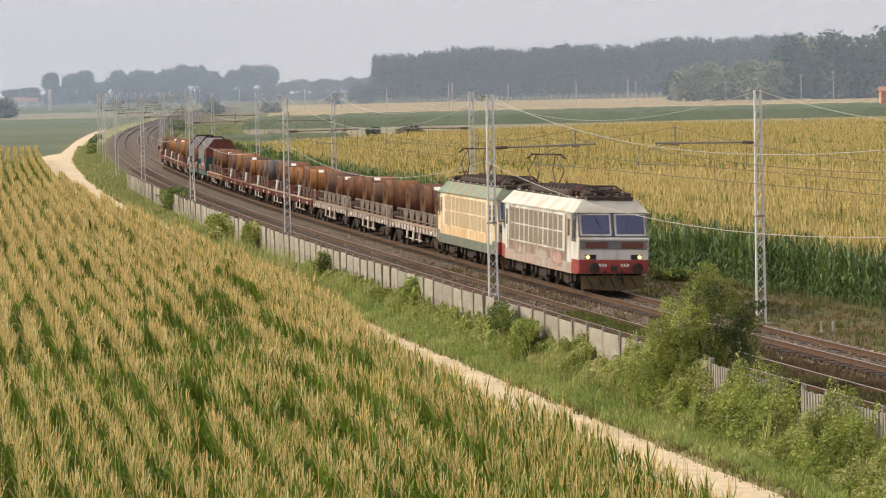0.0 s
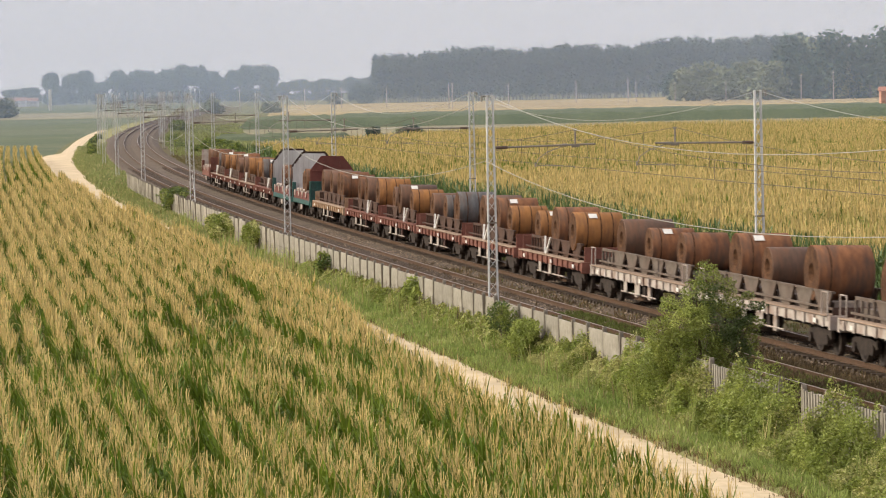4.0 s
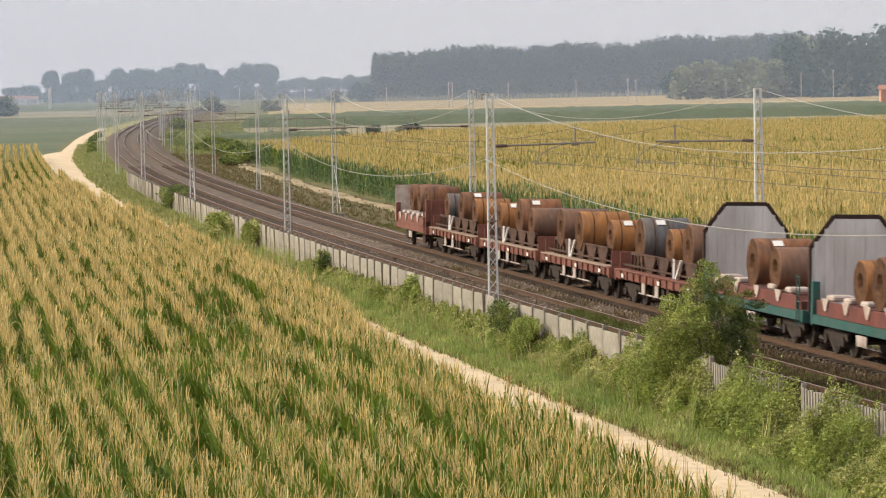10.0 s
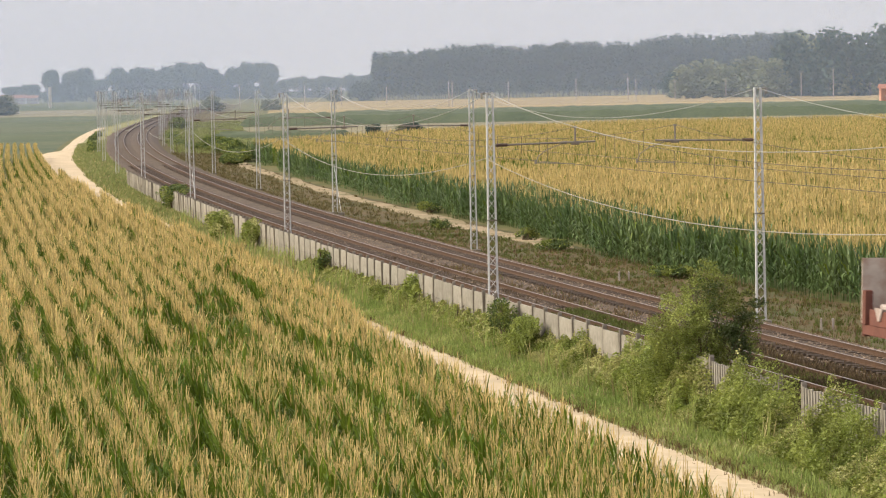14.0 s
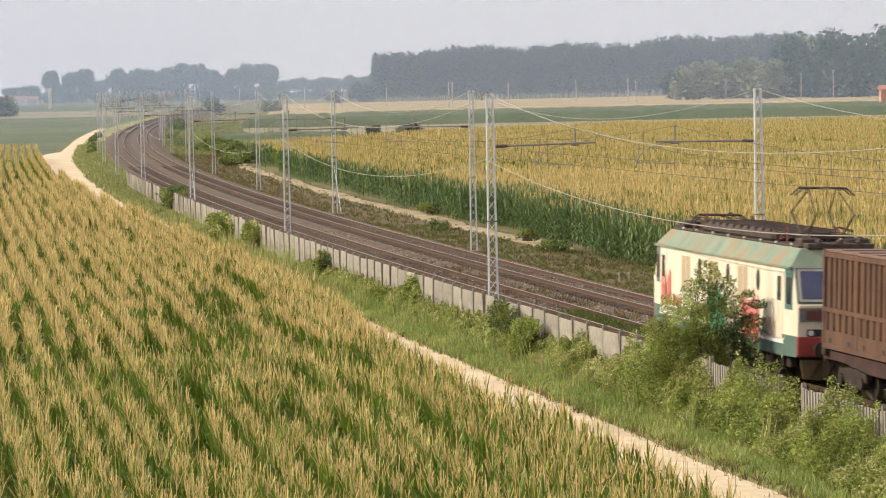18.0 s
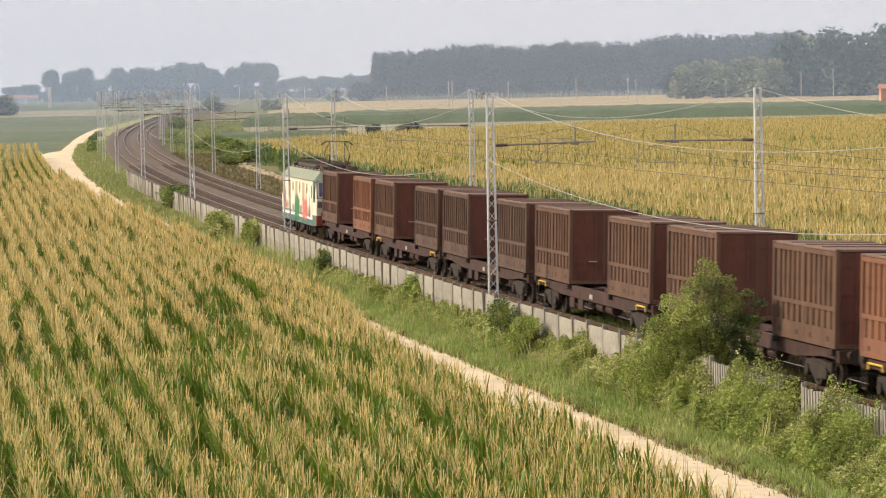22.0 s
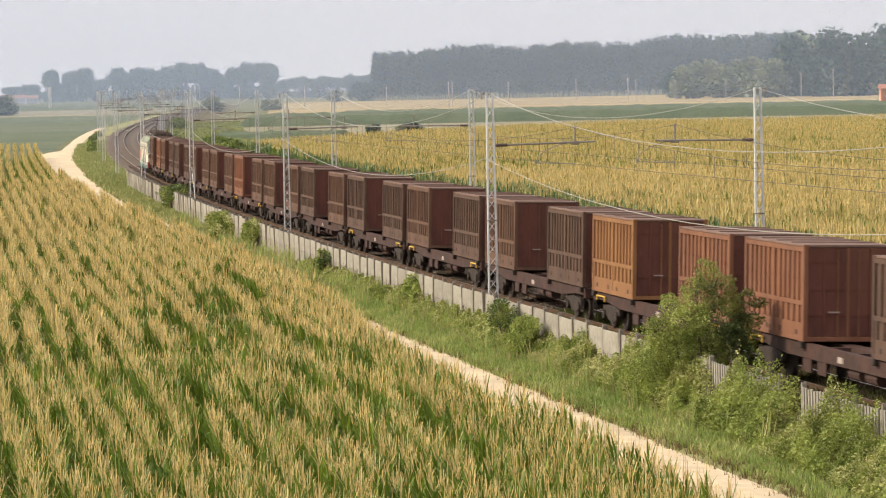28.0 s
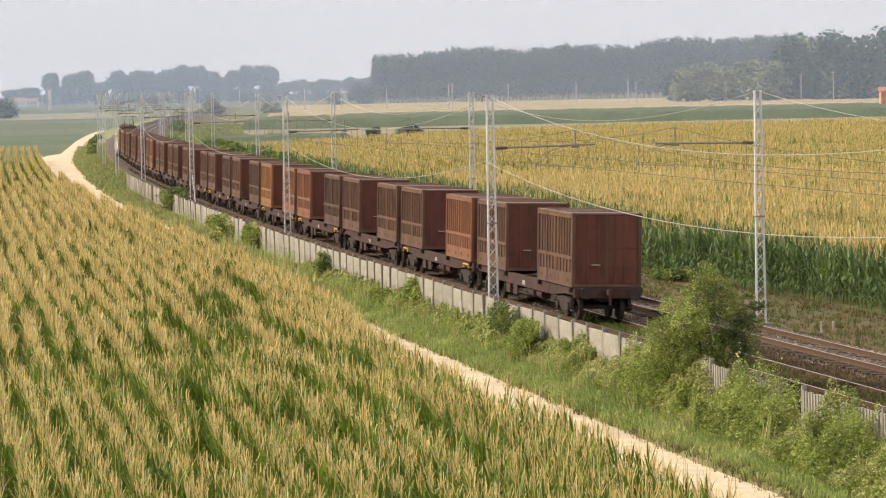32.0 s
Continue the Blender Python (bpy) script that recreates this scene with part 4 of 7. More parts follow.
# ---- container wagon and container ----
def container_wagon(yellow):
    e = empty("container_wagon")
    for sx in (-1, 1):
        bm = bmesh.new()
        x0, x1 = sorted((sx * 1.0, sx * 1.18))
        prism(bm, [(-9.25, 0.92), (-7.6, 0.92), (-5.2, 0.76), (5.2, 0.76), (7.6, 0.92), (9.25, 0.92), (9.25, 1.16), (-9.25, 1.16)], "x", x0, x1)
        part("side_sill", bm, M_FRAME, e)
        for y in (-8.9, -3.3, 3.3, 8.9):
            part("container_pin", boxes((sx * 1.2 - 0.13, sx * 1.2 + 0.13, y - 0.12, y + 0.12, 1.02, 1.2), bevel=0.02), M_GRIME, e)
    for sy in (-1, 1):
        part("headstock", boxes((-1.2, 1.2, *sorted((sy * 9.05, sy * 9.27)), 0.82, 1.18), bevel=0.015), M_FRAME, e)
        part("end_step", rods(((-1.22, sy * 9.1, 0.9), (-1.22, sy * 9.1, 0.35), 0.02, 5), ((-1.22, sy * 8.75, 0.9), (-1.22, sy * 8.75, 0.35), 0.02, 5), ((-1.22, sy * 9.1, 0.37), (-1.22, sy * 8.75, 0.37), 0.03, 5)), M_GRIME, e)
    for y in (-7.2, -4.6, -2.3, 0, 2.3, 4.6, 7.2):
        part("cross_beam", boxes((-1.0, 1.0, y - 0.12, y + 0.12, 0.72, 1.1)), M_FRAME, e)
    part("centre_beam", boxes((-0.22, 0.22, -9.0, 9.0, 0.7, 1.12)), M_FRAME, e)
    for y in (-2.9, -1.4):
        part("brake_reservoir", rods(((-0.9, y, 0.62), (-0.9, y + 1.0, 0.62), 0.19, 12)), M_FRAME, e)
    for y in (1.2, 2.6):
        part("brake_panel", boxes((-1.2, -1.15, y, y + 0.8, 0.4, 0.75)), M_FRAME, e)
    if yellow:
        for sy in (-1, 1):
            bm = rods(((-1.26, sy * 7.3, 1.06), (-1.26, sy * 8.5, 1.06), 0.03, 6), ((-1.26, sy * 7.3, 1.06), (-1.26, sy * 7.3, 0.9), 0.03, 6), ((-1.26, sy * 8.5, 1.06), (-1.26, sy * 8.5, 0.9), 0.03, 6))
            part("hand_rail", bm, M_YELLOW, e, "yellow tubular handrail")
    part("notice_plate", boxes((-1.2, -1.185, -0.3, 0.15, 0.84, 1.0)), M_GREYFRAME, e, "small pale notice plate")
    bogie(e, -7.0)
    bogie(e, 7.0)
    buffers(e, 9.87)
    return tagged(e, "rust-red flat wagon carrying two containers", "wagon", "container wagons")


def container(body, label):
    """A closed bulk container, base at z = 0, 6.06 m long."""
    e = empty("bulk_container")
    L, W, H = 6.06, 2.5, 2.63
    h = L / 2
    part("body", boxes((-W / 2 + 0.06, W / 2 - 0.06, -h + 0.06, h - 0.06, 0.12, H - 0.06)), body, e)
    part("base_rail", boxes((-W / 2, W / 2, -h, h, 0, 0.13), bevel=0.01), body, e)
    part("roof", boxes((-W / 2 + 0.015, W / 2 - 0.015, -h + 0.01, h - 0.01, H - 0.07, H), bevel=0.012), M_ROOFBROWN, e, "flat dusty roof")
    for y in (-1.5, 0, 1.5):
        part("roof_bow", boxes((-W / 2 + 0.05, W / 2 - 0.05, y - 0.05, y + 0.05, H, H + 0.03)), M_ROOFBROWN, e)
    for sx in (-1, 1):
        for sy in (-1, 1):
            part("corner_post", boxes((*sorted((sx * (W / 2 + 0.01), sx * (W / 2 - 0.13))), *sorted((sy * (h + 0.008), sy * (h - 0.16))), 0.0, H), bevel=0.012), body, e)
        part("mid_post", boxes((*sorted((sx * (W / 2 - 0.08), sx * (W / 2 + 0.008))), -0.1, 0.1, 0.1, H - 0.05), bevel=0.01), body, e)
        part("side_rail", boxes((*sorted((sx * (W / 2 - 0.07), sx * (W / 2 + 0.004))), -h + 0.1, h - 0.1, 0.98, 1.1)), body, e)
        part("top_rail", boxes((*sorted((sx * (W / 2 - 0.07), sx * (W / 2 + 0.004))), -h + 0.1, h - 0.1, H - 0.2, H - 0.075)), body, e)
        part("skirt", boxes((*sorted((sx * (W / 2 - 0.07), sx * (W / 2 - 0.012))), -h + 0.1, h - 0.1, 0.13, 0.5)), body, e)
        for k in range(2):
            y0 = -h + 0.16 if k == 0 else 0.1
            for i in range(1, 6):
                y = y0 + i * (h - 0.26) / 6
                part("rib", boxes((*sorted((sx * (W / 2 - 0.07), sx * (W / 2 - 0.004))), y - 0.06, y + 0.06, 1.1, H - 0.2), bevel=0.012), body, e)
            for i in range(5):
                y = y0 + 0.14 + i * (h - 0.26) / 5
                part("stiffener", boxes((*sorted((sx * (W / 2 - 0.07), sx * (W / 2 - 0.008))), y + 0.19, y + 0.37, 0.5, 0.98), bevel=0.01), body, e)
            for i in (1, 4):
                y = y0 + i * (h - 0.26) / 5
                # A flat dark plate; the shade inside the pocket is put into its colour.
                part("pocket", boxes((*sorted((sx * (W / 2 - 0.03), sx * (W / 2 - 0.008))), y - 0.09, y + 0.09, 0.17, 0.3)), M_PIT, e)
    for sy in (-1, 1):
        for x0, x1 in ((-W / 2 + 0.14, -0.02), (0.02, W / 2 - 0.14)):
            part("end_door", boxes((x0, x1, *sorted((sy * (h - 0.07), sy * (h - 0.035))), 0.14, H - 0.09), bevel=0.008), M_ENDMAROON, e, "dark maroon end door")
        for x in (-0.66, 0.0, 0.66):
            part("end_post", boxes((x - 0.045, x + 0.045, *sorted((sy * (h - 0.07), sy * (h + 0.0))), 0.12, H - 0.08), bevel=0.01), M_ENDMAROON if x else body, e)
        for z in (0.75, 1.45, 2.2):
            part("end_rail", boxes((-W / 2 + 0.1, W / 2 - 0.1, *sorted((sy * (h - 0.07), sy * (h - 0.012))), z - 0.05, z + 0.05)), M_ENDMAROON, e)
        for x in (-0.3, 0.3):
            part("lock_rod", rods(((x, sy * (h + 0.02), 0.15), (x, sy * (h + 0.02), H - 0.15), 0.02, 6)), body, e)
        part("lock_handle", boxes((-0.55, -0.25, *sorted((sy * (h + 0.01), sy * (h + 0.05))), 0.78, 0.82)), M_GREYFRAME, e)
    return tagged(e, label, "container", "bulk containers")


CONT = [container(M_BROWN, "ribbed rusty brown steel bulk container on a wagon"), container(M_BROWND, "dark dusty brown steel bulk container on a wagon"),
        container(M_ORANGE, "ribbed orange-brown steel bulk container on a wagon"), container(M_AMBER, "ribbed amber rust-coloured bulk container on a wagon")]
CWAG = [container_wagon(False), container_wagon(True)]
_used = set()


def place(src, train, ds, o=0.0, z=0.0):
    """The first use takes the built thing itself, later ones a copy."""
    ob = src if src.name not in _used else copy_thing(src, Matrix())
    _used.add(src.name)
    train.append((ob, ds, o, z))
    return ob


_ck = random.Random(12)
for i in range(16):
    c = -26.1 - 19.75 * i
    place(CWAG[1 if i in (1, 3, 5, 8, 9, 11, 12, 14) else 0], second_train, c)
    for j, d in enumerate((6.14, -6.14)):
        k = 3 if (i, j) == (11, 0) else 2 if (i, j) in ((0, 1), (11, 1), (14, 1), (12, 0), (5, 0)) else _ck.choice((0, 0, 1))
        place(CONT[k], second_train, c + d, 0.0, 1.2)


# ---- coils and their wagons ----
def coil(dia, width, material, hole=0.31, tag=0, straps=0):
    """A coil of sheet steel, its axis across the wagon, base at z = 0."""
    bm = bmesh.new()
    n, r, h = 40, dia / 2, width / 2
    prof = [(hole, -h), (r - 0.02, -h), (r, -h + 0.02), (r, h - 0.02), (r - 0.02, h), (hole, h)]
    rings = []
    for i in range(n):
        a = 2 * math.pi * i / n
        rings.append([bm.verts.new((x, math.cos(a) * q, r + math.sin(a) * q)) for q, x in prof])
    for i in range(n):
        a, b = rings[i], rings[(i + 1) % n]
        for j in range(len(prof)):
            f = bm.faces.new((a[j], a[(j + 1) % 6], b[(j + 1) % 6], b[j]))
            f.smooth = j in (2, 5)
            f.material_index = 0 if j in (1, 2, 3) else 1
    bmesh.ops.recalc_face_normals(bm, faces=bm.faces)
    ob = link("steel_coil", bm, [material, M_COILEND])
    # turned loops of the sheet on the end faces, and the outer end
    bm = bmesh.new()
    a0 = 0.9
    pts = [(math.cos(a0 + i * 0.12) * (r + 0.006 + 0.012 * (i == 0)), r + math.sin(a0 + i * 0.12) * (r + 0.006)) for i in range(6)]
    prism(bm, pts + [(y * 0.99, r + (z - r) * 0.99) for y, z in pts[::-1]], "x", -h + 0.01, h - 0.01)
    part("outer_wrap", bm, material, ob)
    for x in (-0.5, 0.05, 0.55)[:straps]:
        bm = bmesh.new()
        a, b = [], []
        for i in range(n):
            c, d = math.cos(2 * math.pi * i / n) * (r + 0.005), math.sin(2 * math.pi * i / n) * (r + 0.005)
            a.append(bm.verts.new((x - 0.025, c, r + d)))
            b.append(bm.verts.new((x + 0.025, c, r + d)))
        for i in range(n):
            bm.faces.new((a[i], a[(i + 1) % n], b[(i + 1) % n], b[i]))
        part("strap", bm, M_COILEND, ob, "dark steel strap")
    if tag:
        bm = bmesh.new()
        a, q = 0.95, r + 0.012
        box(bm, -0.17, 0.17, -0.006, 0.006, -0.14, 0.14)
        bmesh.ops.transform(bm, matrix=Matrix.Translation((-h * 0.25, -math.cos(a) * q, r + math.sin(a) * q)) @ Matrix.Rotation(-a, 4, "X"), verts=bm.verts)
        part("paper_label", bm, M_WHITE, ob, "white paper label")
    return ob


def coil_wagon(length, frame, planks, rails, bars, label):
    """A flat wagon with cradles for coils."""
    e = empty("coil_wagon")
    h = length / 2 - 0.62
    for sx in (-1, 1):
        bm = bmesh.new()
        x0, x1 = sorted((sx * 1.22, sx * 1.34))
        prism(bm, [(-h, 0.92), (h, 0.92), (h, 1.22), (-h, 1.22)], "x", x0, x1)
        part("side_sill", bm, frame, e)
        for i in range(int(2 * h / 1.05)):
            y = -h + 0.5 + i * 1.05
            part("stake_pocket", boxes((*sorted((sx * 1.34, sx * 1.41)), y - 0.09, y + 0.09, 0.9, 1.2), bevel=0.01), frame, e)
        part("side_plank", boxes((*sorted((sx * 0.98, sx * 1.4)), -h + 0.1, h - 0.1, 1.225, 1.275), bevel=0.008), M_WOOD if planks else frame, e, "worn wooden side plank" if planks else "")
    for sy in (-1, 1):
        part("headstock", boxes((-1.36, 1.36, *sorted((sy * h, sy * (h + 0.16))), 0.82, 1.26), bevel=0.015), frame, e)
        part("end_plate", boxes((-1.2, 1.2, *sorted((sy * (h - 0.12), sy * (h - 0.05))), 1.26, 1.85 if not rails else 1.5), bevel=0.01), frame if not rails else M_CRADLE, e)
    part("deck", boxes((-1.22, 1.22, -h, h, 1.08, 1.2)), M_CRADLE, e)
    if rails:
        for sy in (-1, 1):
            bm = rods(((-1.36, sy * (h - 0.1), 1.1), (-1.36, sy * (h - 0.1), 1.95), 0.025, 6), ((-1.36, sy * (h - 0.75), 1.1), (-1.36, sy * (h - 0.75), 1.95), 0.025, 6), ((-1.36, sy * (h - 0.1), 1.95), (-1.36, sy * (h - 0.75), 1.95), 0.025, 6))
            part("hand_rail", bm, M_GREYFRAME, e, "bent pale handrail")
    cradle = M_CRADLEGREY if rails else M_CRADLE
    n = int((2 * h - 0.6) / 2.1)
    for i in range(n):
        y = -(n - 1) * 2.1 / 2 + i * 2.1
        bm = bmesh.new()
        open_bay = i == n - 1
        for sx in (-1, 1):
            x0, x1 = sorted((sx * 1.0, sx * 1.07))
            if open_bay:
                for q in (-0.95, -0.35, 0.25, 0.85):
                    box(bm, x0, x1, y + q, y + q + 0.09, 1.2, 1.92)
                box(bm, x0, x1, y - 0.95, y + 0.94, 1.84, 1.94)
            else:
                prism(bm, [(y - 0.42, 1.26), (y + 0.42, 1.26), (y + 0.96, 1.9), (y - 0.96, 1.9)], "x", x0, x1)
                box(bm, x0 - 0.03, x1 + 0.03, y - 1.0, y + 1.0, 1.88, 1.94)
        prism(bm, [(y - 0.9, 1.2), (y + 0.9, 1.2), (y + 0.6, 1.6), (y - 0.6, 1.6)], "x", -0.9, 0.9)
        part("cradle", bm, cradle, e)
    part("cradle_rail", boxes((-1.13, -1.08, -h + 0.4, h - 0.4, 1.4, 1.47), (1.08, 1.13, -h + 0.4, h - 0.4, 1.4, 1.47)), cradle, e)
    for y in bars:
        bm = bmesh.new()
        bar(bm, (-1.3, y + 0.28, 1.3), (-1.2, y - 0.12, 2.0), 0.075, 0.06)
        part("stanchion_bar", bm, M_WHITE, e, "white-painted stanchion bar")
        bm = bmesh.new()
        bar(bm, (-1.3, y + 0.62, 1.3), (-1.2, y + 1.0, 2.0), 0.075, 0.06)
        part("stanchion_bar", bm, M_WHITE, e, "white-painted stanchion bar")
    for y in (-h + 1.1, -0.9, h - 1.6):
        part("notice_plate", boxes((-1.425, -1.412, y, y + 0.32, 0.98, 1.12)), M_WHITE, e, "small white stencilled plate")
    for y in (-0.35, 1.75):
        part("side_board", boxes((-1.33, -1.29, y, y + 0.5, 0.5, 0.92), bevel=0.01), M_PLASTER, e, "dusty pale side board")
    part("brake_pipe", rods(((-1.24, -2.6, 0.5), (-1.24, 3.0, 0.5), 0.03, 6)), M_GREYFRAME, e)
    for y in (-1.6, 0.5):
        part("brake_gear", boxes((-1.22, -1.12, y, y + 0.42, 0.38, 0.92), bevel=0.02), M_FRAME if frame != M_GREYFRAME else M_GREYFRAME, e)
    part("centre_beam", boxes((-0.3, 0.3, -h, h, 0.62, 1.08)), M_GRIME, e)
    part("tool_box", boxes((-1.2, -0.8, -0.75, 0.1, 0.42, 0.85), bevel=0.02), M_GRIME, e)
    bogie(e, -(h - 1.75))
    bogie(e, h - 1.75)
    buffers(e, length / 2)
    return tagged(e, label, "wagon", "coil wagons")


def octagon(z0, grow=0.0):
    w, t = 1.4 + grow, 0.7 + grow * 0.5
    return [(-w, z0), (w, z0), (w, 3.15), (t, 4.06 + grow), (-t, 4.06 + grow), (-w, 3.15)]


def hood_wagon(length, front_wall, label, teal=True):
    """A wagon whose sliding hood stands open: end walls, cradle trough and teal ends. +y leads."""
    e = empty("hood_wagon")
    h = length / 2 - 0.62
    f = M_TEAL if teal else M_REDFRAME
    for sx in (-1, 1):
        part("side_sill", boxes((*sorted((sx * 1.2, sx * 1.36)), -h, h, 0.86, 1.16), bevel=0.012), f, e)
        part("side_panel", boxes((*sorted((sx * 1.3, sx * 1.38)), -h + 0.6, h - 0.5, 1.16, 1.62), bevel=0.01), M_MAROON if teal else M_REDFRAME, e)
        for i in range(4):
            y = -h + 1.6 + i * (2 * h - 3.0) / 3.4
            bm = bmesh.new()
            prism(bm, [(y - 0.36, 1.7), (y + 0.36, 1.7), (y + 0.09, 1.33), (y - 0.09, 1.33)], "x", *sorted((sx * 1.385, sx * 1.43)))
            part("cradle_pad", bm, M_PAD, e, "white tapered cradle pad")
        part("ladder", rods(*[((sx * 1.4, h - 0.35, 1.2 + k * 0.25), (sx * 1.4, h - 0.02, 1.2 + k * 0.25), 0.015, 5) for k in range(5)],
                            ((sx * 1.4, h - 0.35, 0.7), (sx * 1.4, h - 0.35, 2.3), 0.02, 5), ((sx * 1.4, h - 0.02, 0.7), (sx * 1.4, h - 0.02, 2.3), 0.02, 5)), f, e)
        part("end_stanchion", boxes((*sorted((sx * 1.2, sx * 1.44)), -h, -h + 0.35, 1.16, 2.15), bevel=0.012), f, e)
        part("notice_board", boxes((*sorted((sx * 1.36, sx * 1.39)), -0.4, 0.6, 0.5, 0.82)), M_GREYFRAME, e)
    part("trough", boxes((-1.28, 1.28, -h + 0.2, h - 0.2, 0.9, 1.45)), M_MAROON if teal else M_CRADLE, e)
    for i in range(5):
        y = -h + 1.5 + i * (2 * h - 2.6) / 4.4
        part("bolster", boxes((0.55, 1.25, y - 0.35, y + 0.35, 1.62, 1.8), bevel=0.05), M_PAD, e, "dusty white bolster")
    # rear wall, its corrugated inner face towards +y
    bm = bmesh.new()
    prism(bm, octagon(1.2) if teal else [(-1.45, 1.2), (1.45, 1.2), (1.45, 3.08), (-1.45, 3.08)], "y", -h + 0.02, -h + 0.08)
    wall = part("end_wall", bm, M_GREYWALL if teal else M_TAILBOARD, e, "grey corrugated end wall" if teal else "dusty grey board end wall")
    if teal:
        for i in range(9):
            x = -1.28 + i * 0.32
            zt = 3.1 if abs(x) > 1.3 else min(4.0, 3.15 + (1.45 - abs(x)) * 1.22)
            part("corrugation", boxes((x - 0.05, x + 0.05, -h + 0.08, -h + 0.115, 1.3, zt), bevel=0.01), M_GREYWALL, wall)
        bm = bmesh.new()
        o, q = octagon(1.2, 0.06), octagon(1.2, -0.02)
        for i in range(1, 6):
            a, b = o[i], o[(i + 1) % 6]
            bar(bm, (a[0], -h + 0.05, a[1]), (b[0], -h + 0.05, b[1]), 0.06, 0.14)
        part("wall_rim", bm, M_PIT, wall)
    if not teal:
        part("bulkhead", boxes((-1.3, 1.3, h - 0.34, h - 0.2, 1.2, 2.55), bevel=0.015), M_REDFRAME, e, "dark red front bulkhead")
        for x in (-1.0, -0.35, 0.35, 1.0):
            part("bulkhead_rib", boxes((x - 0.05, x + 0.05, h - 0.2, h - 0.12, 1.2, 2.5), bevel=0.01), M_REDFRAME, e)
        part("rear_block", boxes((-0.55, 0.15, -h + 0.08, -h + 0.3, 2.3, 3.12), bevel=0.02), M_REDFRAME, e, "rusty block on the end board")
        for i in range(6):
            y = -h + 1.0 + i * (2 * h - 2.2) / 5
            part("pallet_board", boxes((-1.3, -0.7, y - 0.4, y + 0.4, 1.64 + 0.03 * (i % 2), 1.78 + 0.03 * (i % 3)), bevel=0.02), M_PAD, e, "dusty white dunnage board")
    if front_wall:
        bm = bmesh.new()
        prism(bm, octagon(2.45), "y", h - 0.1, h - 0.02)
        w2 = part("end_wall", bm, M_MAROON, e, "dark maroon outer end wall with ribs")
        for x in (-0.5, 0.5):
            part("wall_rib", boxes((x - 0.05, x + 0.05, h - 0.02, h + 0.05, 2.5, 3.95), bevel=0.01), M_MAROON, w2)
        part("wall_rib", boxes((-1.4, 1.4, h - 0.02, h + 0.04, 3.05, 3.15), bevel=0.01), M_MAROON, w2)
        lw = part("lower_wall", boxes((-1.44, 1.44, h - 0.1, h - 0.03, 1.16, 2.45)), M_TEAL, e, "teal lower end wall")
        for x in (-1.36, -0.95, -0.5, 0.0, 0.5, 0.95, 1.36):
            part("wall_rib", boxes((x - 0.045, x + 0.045, h - 0.03, h + 0.06, 1.18, 2.43), bevel=0.01), M_TEAL, lw)
        for z in (1.3, 1.85, 2.38):
            part("wall_rail", boxes((-1.43, 1.43, h - 0.03, h + 0.035, z - 0.04, z + 0.04)), M_TEAL, lw)
    for sy in (-1, 1):
        part("headstock", boxes((-1.36, 1.36, *sorted((sy * h, sy * (h + 0.16))), 0.8, 1.2), bevel=0.015), f, e)
    if length > 11:
        bogie(e, -(h - 1.7))
        bogie(e, h - 1.7)
    else:
        for y in (-h + 2.0, h - 2.0):
            wheelset(e, y, 0.46, 0.46)
            for sx in (-1, 1):
                part("axle_guard", boxes((*sorted((sx * 0.98, sx * 1.1)), y - 0.4, y + 0.4, 0.32, 0.9), bevel=0.03), M_GRIME, e)
    for y in (-0.9, 0.3):
        part("brake_gear", boxes((-1.2, -1.05, y, y + 0.5, 0.4, 0.86), bevel=0.02), M_GREYFRAME, e)
    buffers(e, length / 2)
    return tagged(e, label, "wagon", "coil wagons")


# joints of the first train behind its front, in metres
J = [0, 17.5, 34.9, 51.3, 68.7, 86, 101.3, 114.8, 129.2, 142.6, 157, 173.3, 184.6, 197.8, 211.4, 226.4, 240.3, 255.3, 266]
grey_w = coil_wagon(17.0, M_GREYFRAME, True, True, (), "long grey-framed flat wagon loaded with steel coils")
red_w = coil_wagon(14.2, M_REDFRAME, True, False, (0.5,), "brick-red flat wagon loaded with steel coils")
red_w2 = coil_wagon(14.2, M_REDFRAME, False, False, (-3.2,), "rust-red flat wagon with cradles for steel coils")
tan_w = coil_wagon(16.2, M_TANFRAME, True, False, (), "faded tan flat wagon loaded with steel coils")
hood_a = hood_wagon(11.5, True, "open teal hood wagon with maroon end wall")
hood_b = hood_wagon(13.0, False, "open teal hood wagon with grey end wall")
tail_w = hood_wagon(10.9, False, "red two-axle wagon with white cradle pads", teal=False)
for q in (hood_a, hood_b, tail_w):
    q["turned"] = True
_cr = random.Random(21)
COILS = {}
for nm, m in (("rust", M_RUSTCOIL), ("orange", M_ORANGECOIL), ("brown", M_BROWNCOIL), ("grey", M_GREYCOIL)):
    for dia, wid in ((1.7, 1.8), (1.55, 1.95), (1.36, 1.65)):
        for tag in (0, 1):
            words = {"rust": "rust-brown coil of sheet steel lying in a cradle", "orange": "bright orange rusted coil of sheet steel", "brown": "dull brown coil of rolled steel sheet",
                     "grey": "blue-grey coil of rolled steel sheet"}[nm]
            COILS[nm, dia, tag] = (dia, wid, m, tag, words)
_built = {}


def load(ds, kind, dia, tag, o=0.0, z=1.55):
    key = (kind, dia, tag)
    if key not in _built:
        d, w, m, tg, words = COILS[key]
        _built[key] = tagged(coil(d, w, m, tag=tg, straps={"orange": 3, "grey": 2, "rust": 1}.get(kind, 0)), words, "steel coil", "steel coils")
    return place(_built[key], first_train, ds, o, z)


